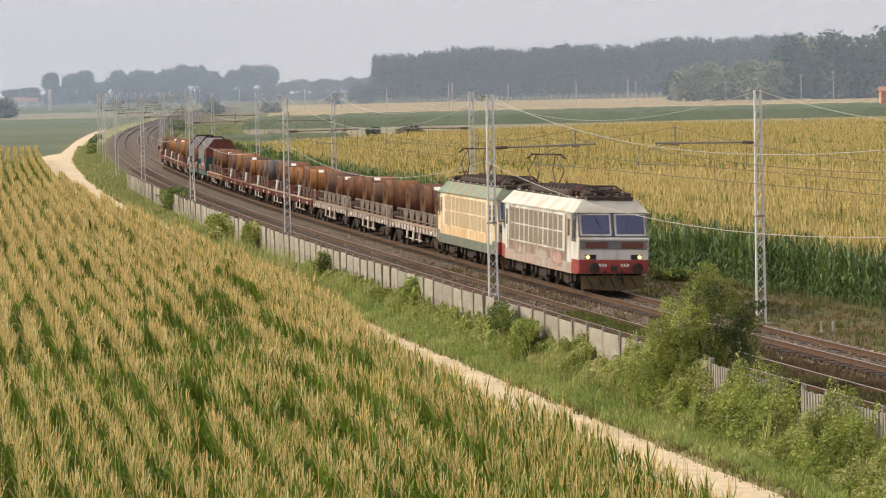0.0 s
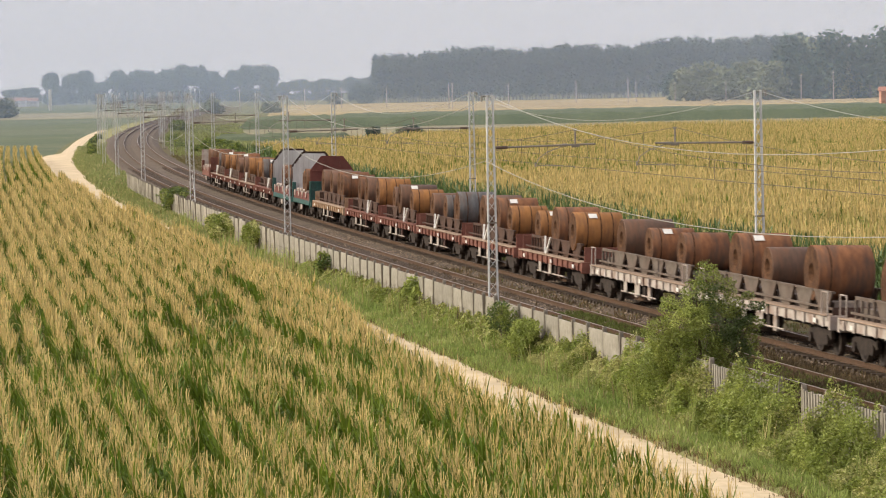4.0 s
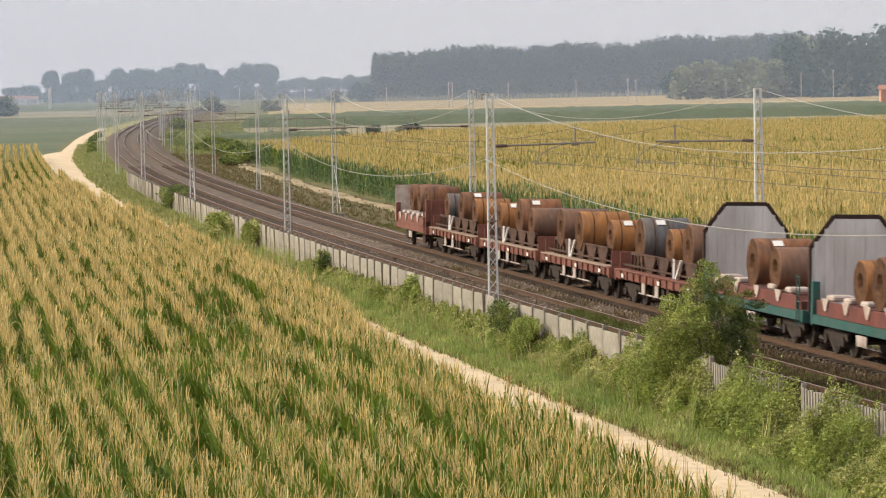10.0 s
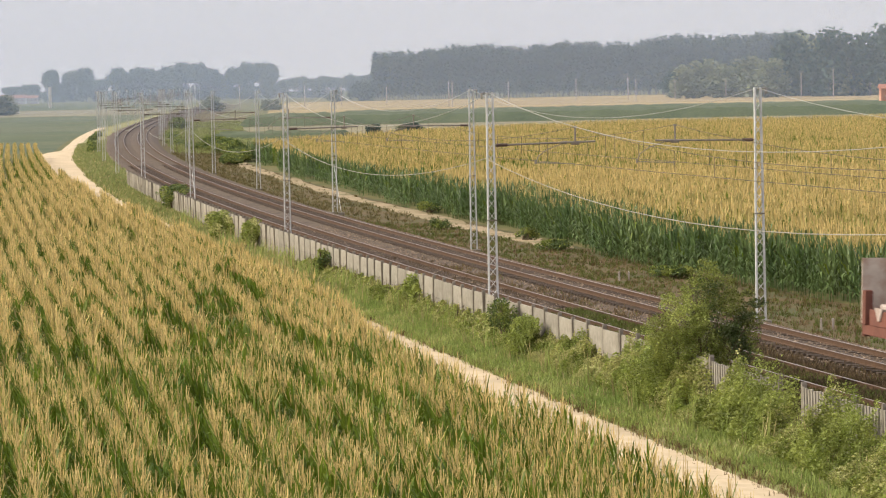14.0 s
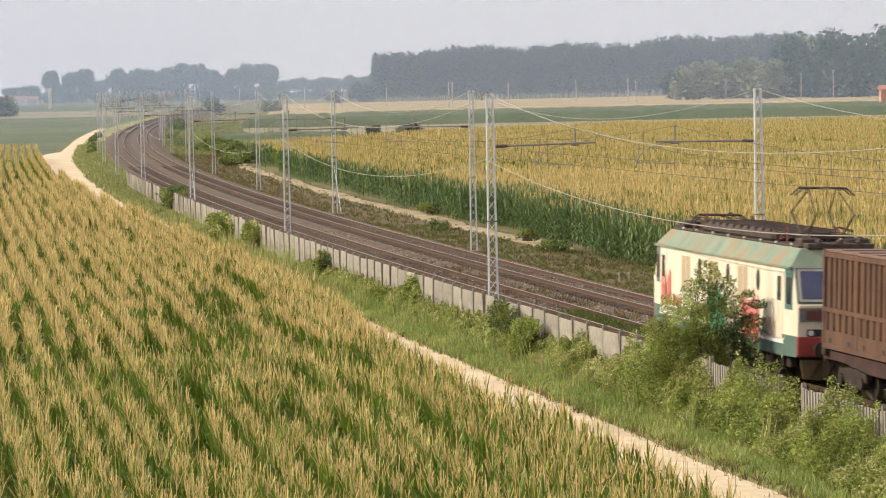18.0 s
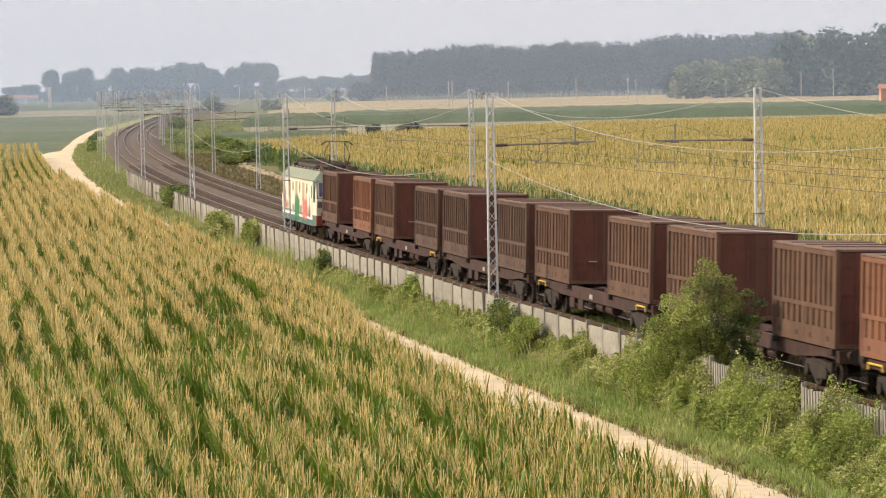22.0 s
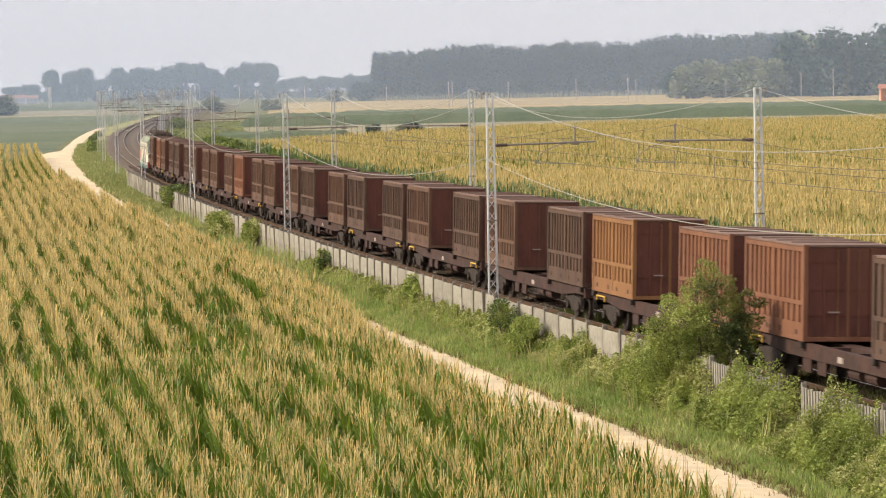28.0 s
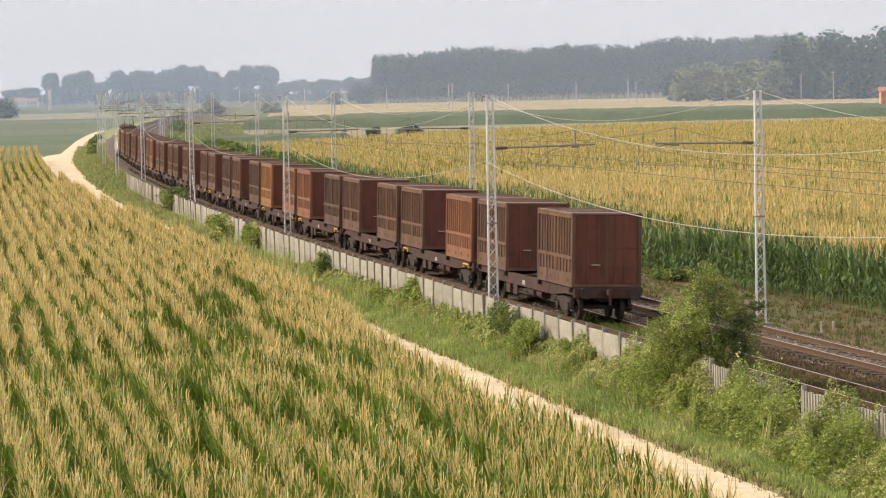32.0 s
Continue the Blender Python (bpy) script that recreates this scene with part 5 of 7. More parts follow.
def loads(i, kinds):
    """Coils on wagon i, front to rear."""
    a, b = J[i] + 1.7, J[i + 1] - 1.7
    n = len(kinds)
    for k, kd in enumerate(kinds):
        y = a + (b - a) * (k + 0.5) / n + _cr.uniform(-0.55, 0.55)
        dia = _cr.choice((1.7, 1.7, 1.55, 1.36))
        load(y, {"r": "rust", "o": "orange", "b": "brown", "g": "grey"}[kd.lower()], dia, 1 if kd.isupper() else 0, _cr.uniform(-0.12, 0.12), 1.62 if dia < 1.6 else 1.56)


for i, src in ((2, grey_w), (3, grey_w), (4, grey_w), (5, red_w), (6, red_w), (7, red_w), (8, red_w2), (9, red_w2), (10, tan_w), (11, hood_a), (12, hood_b), (13, red_w2), (14, red_w), (15, red_w), (16, red_w), (17, tail_w)):
    place(src, first_train, (J[i] + J[i + 1]) / 2)
loads(2, "gRr")
loads(3, "rbR")
loads(4, "rRb")
loads(5, "OrO")
loads(6, "oRb")
loads(7, "gGb")
loads(8, "oBb")
loads(9, "obr")
loads(10, "RrbB")
for ds, kd, tg in ((J[11] + 4.2, "rust", 1), (J[11] + 6.6, "orange", 0), (J[12] + 4.6, "brown", 0), (J[12] + 6.8, "rust", 1)):
    load(ds, kd, 1.55 if tg else 1.36, tg, -0.25, 1.62)
loads(13, "BoG")
loads(14, "Oob")
loads(15, "bRO")
loads(16, "oRg")
for ds, kd in ((J[17] + 2.6, "rust"), (J[17] + 5.0, "brown"), (J[17] + 7.4, "rust")):
    load(ds, kd, 1.36, 0, -0.1, 1.82)
# ---- electric locomotives ----
def moved(bm, m):
    bmesh.ops.transform(bm, matrix=m, verts=bm.verts)
    return bm


def pantograph(parent, y, raised):
    base = part("pantograph_base", boxes((-0.6, 0.6, y - 1.0, y - 0.92, 3.98, 4.04), (-0.6, 0.6, y + 0.92, y + 1.0, 3.98, 4.04), (-0.62, -0.55, y - 1.0, y + 1.0, 3.98, 4.04), (0.55, 0.62, y - 1.0, y + 1.0, 3.98, 4.04),
                                         (-0.5, -0.4, y - 0.9, y - 0.8, 3.7, 3.98), (0.4, 0.5, y - 0.9, y - 0.8, 3.7, 3.98), (-0.5, -0.4, y + 0.8, y + 0.9, 3.7, 3.98), (0.4, 0.5, y + 0.8, y + 0.9, 3.7, 3.98)), M_ROOFGEAR, parent)
    top = 5.33 if raised else 4.22
    knee = 4.62 if raised else 4.12
    ky = 1.25 if raised else 1.5
    for sx in (-1, 1):
        for sy in (-1, 1):
            part("lower_arm", rods(((sx * 0.5, y + sy * 0.35, 4.05), (sx * 0.55, y + sy * ky, knee), 0.028, 6)), M_ROOFGEAR, base)
            part("upper_arm", rods(((sx * 0.55, y + sy * ky, knee), (sx * 0.42, y + sy * 0.14, top - 0.1), 0.02, 6)), M_ROOFGEAR, base)
    for dy in (-0.2, 0.2):
        bm = rods(((-0.62, y + dy, top), (0.62, y + dy, top), 0.03, 6), ((-0.62, y + dy, top), (-0.86, y + dy, top - 0.2), 0.022, 6), ((0.62, y + dy, top), (0.86, y + dy, top - 0.2), 0.022, 6))
        part("contact_strip", bm, M_ROOFGEAR, base)
    part("head_frame", rods(((-0.45, y - 0.2, top - 0.05), (-0.45, y + 0.2, top - 0.05), 0.02, 6), ((0.45, y - 0.2, top - 0.05), (0.45, y + 0.2, top - 0.05), 0.02, 6)), M_ROOFGEAR, base)


def locomotive(style, label):
    """+y is the cab that faces the viewer's end of the first train; the shown flank is +x for 'grille', -x for 'round'."""
    P = {"white": (M_LWHITE, M_LDIRT, M_LROOFW, M_LGRILLE), "cream": (M_LCREAM, M_LDULL, M_LROOFG, M_LGRILLEC), "ivory": (M_LIVORY, M_LGREEN, M_LROOFG, M_LGRILLEC)}[style]
    body, low, roof, grille = P
    e = empty("electric_locomotive")
    part("body", boxes((-1.49, 1.49, -7.15, 7.15, 1.2, 3.22)), body, e)
    part("lower_band", boxes((-1.5, 1.5, -7.15, 7.15, 0.76, 1.2), bevel=0.01), low, e)
    # roof edge, sloping in on all sides
    bm = bmesh.new()
    lo = [bm.verts.new(p) for p in ((-1.52, -7.75, 3.22), (1.52, -7.75, 3.22), (1.52, 7.75, 3.22), (-1.52, 7.75, 3.22))]
    hi = [bm.verts.new(p) for p in ((-1.1, -7.35, 3.72), (1.1, -7.35, 3.72), (1.1, 7.35, 3.72), (-1.1, 7.35, 3.72))]
    bm.faces.new(lo[::-1])
    bm.faces.new(hi)
    for i in range(4):
        bm.faces.new((lo[i], lo[(i + 1) % 4], hi[(i + 1) % 4], hi[i]))
    bmesh.ops.recalc_face_normals(bm, faces=bm.faces)
    part("roof", bm, roof, e, "sloping roof edge streaked with rust")
    part("gutter", boxes((-1.55, -1.5, -7.7, 7.7, 3.18, 3.24), (1.5, 1.55, -7.7, 7.7, 3.18, 3.24)), roof, e)
    part("roof_hood", boxes((-1.0, 1.0, -4.0, 4.0, 3.72, 4.1), bevel=0.13), M_ROOFGEAR, e, "sooty dark roof hood")
    for y in (-3.6, -2.8, -2.0, -1.2, -0.4, 0.4, 1.2, 2.0, 2.8, 3.6):
        part("hood_rib", boxes((-0.97, 0.97, y - 0.05, y + 0.05, 3.98, 4.13), bevel=0.02), M_ROOFGEAR, e)
    for sy in (-1, 1):
        part("cab_roof_tray", boxes((-0.95, 0.95, *sorted((sy * 6.6, sy * 7.45)), 3.7, 3.86), bevel=0.03), M_ROOFGEAR, e, "sooty equipment tray over the cab")
        for x in (-0.6, 0.0, 0.55):
            part("roof_horn", rods(((x, sy * 7.1, 3.9), (x, sy * 7.5, 3.92), 0.05, 8)), M_ROOFGEAR, e)
    part("roof_deck", boxes((-1.08, 1.08, -7.0, 7.0, 3.72, 3.78), bevel=0.02), M_ROOFGEAR, e, "sooty roof deck")
    rr = random.Random(31)
    for i in range(16):
        sy = -1 if i % 2 else 1
        a = Vector((rr.uniform(-0.95, 0.95), sy * rr.uniform(4.2, 6.9), rr.uniform(3.8, 4.15)))
        part("roof_pipe", rods((a, a + Vector((rr.uniform(-0.5, 0.5), sy * rr.uniform(-1.2, 0.6), rr.uniform(-0.12, 0.15))), 0.035, 6)), M_ROOFGEAR if i % 5 else M_DULLRED, e)
    for i in range(8):
        x, y = rr.uniform(-0.8, 0.8), (-1 if i % 2 else 1) * rr.uniform(4.3, 6.8)
        part("roof_insulator", rods(((x, y, 3.78), (x, y, 4.05), 0.06, 8)), M_INSUL, e)
    for i, (x, y) in enumerate(((-0.7, -6.6), (0.7, -6.6), (-0.7, 6.6), (0.7, 6.6), (0, -4.0), (0, 4.2))):
        part("resistor_box", boxes((x - 0.28, x + 0.28, y - 0.35, y + 0.35, 3.72, 3.98), bevel=0.04), M_ROOFGEAR, e)
    for sx in (-1, 1):
        for y in (-6.2, -4.6, -3.0, -1.2, 0.6, 2.4, 4.4, 6.0):
            part("roof_insulator", rods(((sx * 1.04, y, 3.7), (sx * 1.04, y, 3.82), 0.04, 8)), M_WHITE, e, "small pale roof insulator")
        part("roof_cable", rods(((sx * 0.8, -6.8, 4.0), (sx * 0.8, -3.4, 4.08), 0.02, 5), ((sx * 0.8, 3.6, 4.08), (sx * 0.8, 6.8, 4.0), 0.02, 5)), M_ROOFGEAR, e)
    for y in (-4.5, 4.5):
        for sx in (-1, 1):
            part("roof_strut", rods(((sx * 0.85, y - 0.55, 3.78), (sx * 0.7, y - 0.15, 4.2), 0.03, 6), ((sx * 0.85, y + 0.35, 3.78), (sx * 0.7, y - 0.05, 4.2), 0.03, 6)), M_DULLRED, e, "dull red roof strut")
    pantograph(e, -5.6, True)
    pantograph(e, 5.6, False)
    for sy in (-1, 1):
        bm = bmesh.new()
        prism(bm, [(7.15, 0.8), (8.12, 0.8), (8.2, 1.2), (8.24, 2.15), (8.12, 2.22), (7.74, 3.22), (7.15, 3.22)], "x", -1.49, 1.49)
        for v in bm.verts:
            if v.co.y > 7.5:
                v.co.x *= 0.95
            v.co.y *= sy
        bmesh.ops.recalc_face_normals(bm, faces=bm.faces)
        cab = part("cab", bm, body, e)
        tilt = math.atan2(0.38, 1.0)

        def on_screen(b):
            m = pose(0, 7.945, 2.72) @ Matrix.Rotation(tilt, 4, "X")
            return moved(b, (Matrix.Identity(4) if sy > 0 else Matrix.Rotation(math.pi, 4, "Z")) @ m)

        part("window_surround", on_screen(boxes((-1.39, 1.39, -0.02, 0.02, -0.5, 0.52), bevel=0.01)), M_NAVY if style == "white" else M_LGREEN, cab)
        for sx in (-1, 1):
            x0, x1 = sorted((sx * 0.07, sx * 1.34))
            part("screen_frame", on_screen(boxes((x0, x1, 0.02, 0.05, -0.46, 0.48), bevel=0.03)), M_LWHITE, cab, "pale rounded windscreen frame")
            part("windscreen", on_screen(boxes((x0 + 0.07, x1 - 0.07, 0.05, 0.065, -0.39, 0.41), bevel=0.01)), M_BLUEGLASS, cab, "bluish windscreen glass")
            part("wiper", on_screen(rods(((sx * 0.7, 0.08, 0.3), (sx * 0.5, 0.08, -0.15), 0.012, 4))), M_RUBBER, cab)
            z = 1.46
            part("headlamp", rods(((sx * 1.05, sy * 8.18, z), (sx * 1.05, sy * 8.27, z), 0.075, 12)), M_LAMP if (sy > 0 and style == "white") else M_WHITE, cab, "round headlamp")
            part("tail_lamp", rods(((sx * 0.82, sy * 8.18, z), (sx * 0.82, sy * 8.25, z), 0.075, 12)), M_RUBBER, cab)
            bm = rods(((sx * 1.4, sy * 8.1, 0.95), (sx * 1.4, sy * 8.18, 1.5), 0.016, 5), ((sx * 0.6, sy * 8.24, 1.3), (sx * 1.2, sy * 8.22, 1.3), 0.016, 5))
            part("grab_rail", bm, M_GREYFRAME, cab)
            bm = bmesh.new()
            box(bm, sx * 1.475 - 0.012, sx * 1.475 + 0.012, sy * 7.45 - 0.22, sy * 7.45 + 0.22, 2.2, 2.95, bevel=0.02)
            part("cab_side_window", bm, M_GLASS, cab, "dark cab side window")
            # crew door with its window
            door = part("cab_door", boxes((sx * 1.49 - 0.02, sx * 1.49 + 0.02, sy * 6.65 - 0.34, sy * 6.65 + 0.34, 1.22, 3.1), bevel=0.01), body, e)
            part("door_window", boxes((sx * 1.505 - 0.015, sx * 1.505 + 0.015, sy * 6.65 - 0.2, sy * 6.65 + 0.2, 2.25, 2.95), bevel=0.02), M_GLASS, door)
            part("door_rail", rods(((sx * 1.56, sy * 6.2, 1.2), (sx * 1.56, sy * 6.2, 2.3), 0.018, 5)), M_GREYFRAME, e)
            part("step", boxes((sx * 1.42 - 0.1, sx * 1.42 + 0.1, sy * 6.65 - 0.25, sy * 6.65 + 0.25, 0.35, 0.4), (sx * 1.42 - 0.02, sx * 1.42 + 0.02, sy * 6.65 - 0.25, sy * 6.65 - 0.2, 0.35, 0.8), (sx * 1.42 - 0.02, sx * 1.42 + 0.02, sy * 6.65 + 0.2, sy * 6.65 + 0.25, 0.35, 0.8)), M_GRIME, e)
        part("nose_band", boxes((-1.38, 1.38, *sorted((sy * 8.2, sy * 8.27)), 1.78, 2.1), bevel=0.01), M_GREYBAND, cab, "grey nose band")
        for i in range(2):
            part("nose_grille", boxes((-1.2 + i * 1.45, -0.3 + i * 1.45, *sorted((sy * 8.26, sy * 8.285)), 1.82, 2.06)), M_NOSEGRILLE, cab)
        part("window_ledge", boxes((-1.42, 1.42, *sorted((sy * 8.16, sy * 8.3)), 2.12, 2.23), bevel=0.02), M_LWHITE if style == "white" else body, cab)
        part("buffer_beam", boxes((-1.42, 1.42, *sorted((sy * 8.05, sy * 8.25)), 0.82, 1.36), bevel=0.02), M_LRED, cab, "faded red buffer beam")
        for sx in (-1, 1):
            bm = bmesh.new()
            prism(bm, [(sx * 1.497, sy * 7.17), (sx * 1.427, sy * 8.14), (sx * 1.4, sy * 8.14), (sx * 1.47, sy * 7.17)], "z", 0.79, 1.36)
            part("corner_panel", bm, M_LRED if style == "white" else low, cab, "scuffed red corner panel" if style == "white" else "")
            bm = bmesh.new()
            prism(bm, [(sx * 1.495, sy * 7.17), (sx * 1.453, sy * 7.76), (sx * 1.43, sy * 7.76), (sx * 1.47, sy * 7.17)], "z", 2.06, 3.16)
            part("cab_band", bm, M_NAVY if style == "white" else M_LGREEN, cab, "dark band round the cab window")
            part("lamp_housing", boxes((*sorted((sx * 0.7, sx * 1.16)), *sorted((sy * 8.18, sy * 8.235)), 1.37, 1.56), bevel=0.02), M_RUBBER, cab)
        bm = bmesh.new()
        for i, x in enumerate((-0.62, -0.5, -0.38, 0.28, 0.4, 0.52)):
            box(bm, x, x + 0.075, *sorted((sy * 8.25, sy * 8.262)), 1.08, 1.2)
        part("number_bars", bm, M_WHITE, cab, "white painted bars")
        bm = bmesh.new()
        prism(bm, [(-1.3, 0.72), (1.3, 0.72), (1.22, 0.2), (0.2, 0.14), (-0.2, 0.14), (-1.22, 0.2)], "y", *sorted((sy * 8.05, sy * 8.12)))
        part("plough", bm, M_HAZARD, cab, "grimy hazard-striped plough")
        for i in range(5):
            bm = bmesh.new()
            bar(bm, (-1.0 + i * 0.45, sy * 8.13, 0.25), (-0.75 + i * 0.45, sy * 8.13, 0.66), 0.14, 0.012)
            part("plough_stripe", bm, M_RUBBER, cab)
        part("brake_hose", rods(((0.35, sy * 8.28, 0.95), (0.38, sy * 8.35, 0.4), 0.03, 6), ((-0.35, sy * 8.28, 0.95), (-0.38, sy * 8.35, 0.4), 0.03, 6)), M_RUBBER, cab)
    # flanks
    for sx in (-1, 1):
        shown = sx > 0
        if style != "ivory" and shown or style == "ivory" and sx > 0:
            for i in range(11):
                y = -5.3 + i * 1.03
                fr = part("filter_frame", boxes((sx * 1.49 - 0.02, sx * 1.49 + 0.015, y - 0.45, y + 0.45, 1.62, 3.1), bevel=0.008), body, e)
                for z0, z1 in ((1.68, 2.34), (2.4, 3.04)):
                    for dy in (-0.22, 0.2):
                        part("filter", boxes((sx * 1.505 - 0.005, sx * 1.505 + 0.012, y + dy - 0.17, y + dy + 0.17, z0, z1)), grille, fr)
        else:
            for i, y in enumerate((-4.4, -1.1, 2.2)):
                bm = rods(((sx * 1.47, 0, 0), (sx * 1.51, 0, 0), 0.2, 20))
                moved(bm, pose(0, y, 2.72) @ Matrix.Diagonal((1, 0.85, 1.5, 1)))
                part("oval_window", bm, M_GLASS, e, "small oval side window")
            for y in (-3.0, -2.45, 0.3, 0.85, 3.6, 4.15):
                part("louvre_panel", boxes((sx * 1.49 - 0.01, sx * 1.49 + 0.012, y - 0.24, y + 0.24, 2.0, 3.02), bevel=0.006), P[3] if style == "ivory" else body, e)
            part("stripe", boxes((sx * 1.497 - 0.008, sx * 1.497 + 0.008, -7.1, 7.1, 1.26, 1.36)), M_LGREEN, e, "dark teal stripe")
            part("stripe", boxes((sx * 1.506 - 0.008, sx * 1.506 + 0.008, -7.1, 7.1, 1.1, 1.2)), M_WHITE, e, "white stripe")
        if style == "white" and shown:
            part("lower_flank", boxes((sx * 1.49 - 0.01, sx * 1.49 + 0.01, -7.1, 6.2, 1.21, 1.6)), M_LFLANK, e, "brown-smeared lower side panel")
            for y in (-6.02, 6.0):
                part("end_filter", boxes((sx * 1.49 - 0.01, sx * 1.49 + 0.014, y - 0.15, y + 0.15, 1.4, 3.1)), M_LGRILLE, e, "dark brown narrow filter")
        if style == "cream" and shown:
            part("lower_flank", boxes((sx * 1.49 - 0.01, sx * 1.49 + 0.01, -6.2, 6.2, 1.21, 1.6)), M_LRUSTY, e, "rust-streaked lower side panel")
    # lower gear: three bogies
    for y in (-5.2, 0, 5.2):
        bm = bmesh.new()
        for sx in (-1, 1):
            x0, x1 = sorted((sx * 1.08, sx * 1.22))
            prism(bm, [(y - 1.75, 0.5), (y - 1.2, 0.42), (y - 0.5, 0.3), (y + 0.5, 0.3), (y + 1.2, 0.42), (y + 1.75, 0.5), (y + 1.6, 0.78), (y - 1.6, 0.78)], "x", x0, x1)
            for k in (-1, 1):
                rod(bm, (sx * 1.1, y + k * 1.07, 0.55), (sx * 1.3, y + k * 1.07, 0.55), 0.2, 10)
                for j in (-0.4, 0.4):
                    rod(bm, (sx * 1.15, y + k * 1.07 + j, 0.5), (sx * 1.15, y + k * 1.07 + j, 0.95), 0.09, 8)
        box(bm, -1.0, 1.0, y - 0.5, y + 0.5, 0.4, 0.8)
        b = part("bogie", bm, M_GRIME, e)
        for k in (-1, 1):
            wheelset(b, y + k * 1.07, 0.625, 0.6)
        for sx in (-1, 1):
            for k in (-1, 1):
                part("sand_box", boxes((sx * 1.24 - 0.1, sx * 1.24 + 0.1, y + k * 1.85 - 0.2, y + k * 1.85 + 0.2, 0.45, 0.86), bevel=0.02), M_GRIME, b)
    part("underframe", boxes((-0.9, 0.9, -7.4, 7.4, 0.62, 0.8)), M_GRIME, e)
    buffers(e, 8.75, 1.04, M_GRIME)
    return tagged(e, label, "locomotive", "electric locomotives")


loco_a = locomotive("white", "weathered white electric locomotive with brown side filters")
loco_b = locomotive("cream", "rust-streaked cream and green electric locomotive")
loco_c = locomotive("ivory", "ivory and teal electric locomotive with sprayed graffiti")
loco_a["turned"] = loco_b["turned"] = True


def strokes(parent, sx, y, z, w, h, n, material, seed, label):
    """Sprayed lettering: leaning, overlapping strokes with ragged tops and feet."""
    r = random.Random(seed)
    bm = bmesh.new()
    for i in range(n):
        c = y - w / 2 + w * (i + 0.5) / n + r.uniform(-0.06, 0.06)
        lo, hi = z - h / 2 * r.uniform(0.75, 1.05), z + h / 2 * r.uniform(0.5, 1.15)
        q, lean = w / n * r.uniform(0.35, 0.8), r.uniform(-0.1, 0.1)
        prism(bm, [(c - q, lo), (c + q * 0.6, lo - 0.04), (c + q + lean, (lo + hi) / 2), (c + q * 0.5 + lean, hi - 0.1), (c + lean, hi), (c - q * 0.7 + lean, hi - 0.14), (c - q + lean, (lo + hi) / 2)], "x", *sorted((sx * (1.512 + i * 0.0004), sx * (1.516 + i * 0.0004))))
    return part("sprayed_lettering", bm, material, parent, label)


for y, z, w, h, n, m, sd, lb in ((0.05, 1.5, 2.1, 1.5, 9, M_GRAF_G, 7, "green sprayed lettering"), (0.3, 1.45, 1.6, 0.9, 4, M_LGREEN, 17, "dark green sprayed shading"), (-3.6, 1.7, 2.1, 1.4, 9, M_GRAF_R, 10, "pale red sprayed lettering"),
                                 (-3.5, 1.75, 1.2, 0.6, 4, M_GRAF_P, 12, "pink sprayed shading"), (6.3, 2.0, 0.9, 1.2, 5, M_GRAF_R, 13, "red sprayed scrawl"), (5.0, 1.65, 0.9, 0.36, 5, M_GRAF_R, 14, "red sprayed scrawl"),
                                 (-1.7, 1.5, 1.0, 0.55, 7, M_GRAF_B, 15, "faint grey scrawl"), (-5.6, 1.5, 1.3, 0.6, 8, M_GRAF_B, 16, "faint grey scrawl"), (2.0, 1.5, 1.0, 0.5, 6, M_GRAF_B, 18, "faint grey scrawl")):
    strokes(loco_c, -1, y, z, w, h, n, m, sd, lb)
strokes(loco_a, 1, 4.3, 1.38, 2.0, 0.7, 8, M_GRAF_P, 21, "faded pink sprayed lettering")
strokes(loco_a, 1, 1.2, 1.36, 2.6, 0.5, 12, M_GRAF_B, 22, "faint grey scrawl")
strokes(loco_a, 1, -3.5, 1.36, 2.6, 0.5, 12, M_LDIRT, 23, "faint brown scrawl")
first_train.append((loco_a, 8.75, 0, 0))
first_train.append((loco_b, 26.2, 0, 0))
second_train.append((loco_c, -7.365, 0, 0))
# ---- shrubs, weeds and grass ----
def leaf_shape(size, seed, n=1):
    r = np.random.default_rng(seed)
    sh = Shape()
    for _ in range(n):
        a, b = r.uniform(0, 2 * np.pi), r.uniform(-0.9, 0.9)
        d = np.array([math.cos(a) * math.cos(b), math.sin(a) * math.cos(b), math.sin(b)])
        u = np.cross(d, r.normal(size=3))
        u /= np.linalg.norm(u)
        c = r.normal(0, size * 0.5, 3) if n > 1 else np.zeros(3)
        p = [c - d * size, c + u * size * 0.5, c + d * size, c - u * size * 0.5]
        b0 = len(sh.v)
        sh.v += p
        sh.t += [(b0, b0 + 1, b0 + 2), (b0, b0 + 2, b0 + 3)]
        sh.m += [0, 0]
    return sh.done()


def crown_points(lobes, density, rng):
    """Points near the skin of several lobes (x, y, z, rx, ry, rz)."""
    out = []
    for x, y, z, rx, ry, rz in lobes:
        area = 4 * np.pi * ((rx * ry) ** 1.6 / 3 + (rx * rz) ** 1.6 / 3 + (ry * rz) ** 1.6 / 3) ** (1 / 1.6)
        n = int(area * density)
        v = rng.normal(size=(n, 3))
        v /= np.linalg.norm(v, axis=1)[:, None]
        r = 1 - np.abs(rng.normal(0, 0.22, n))
        lump = np.array([noise.noise((a * 2.2 + x, b * 2.2 + y, c * 2.2 + z)) for a, b, c in v])
        r = r * (1 + 0.5 * lump)
        keep = lump > -0.42
        out.append((v * r[:, None] * [rx, ry, rz] + [x, y, z])[keep])
    return np.concatenate(out)


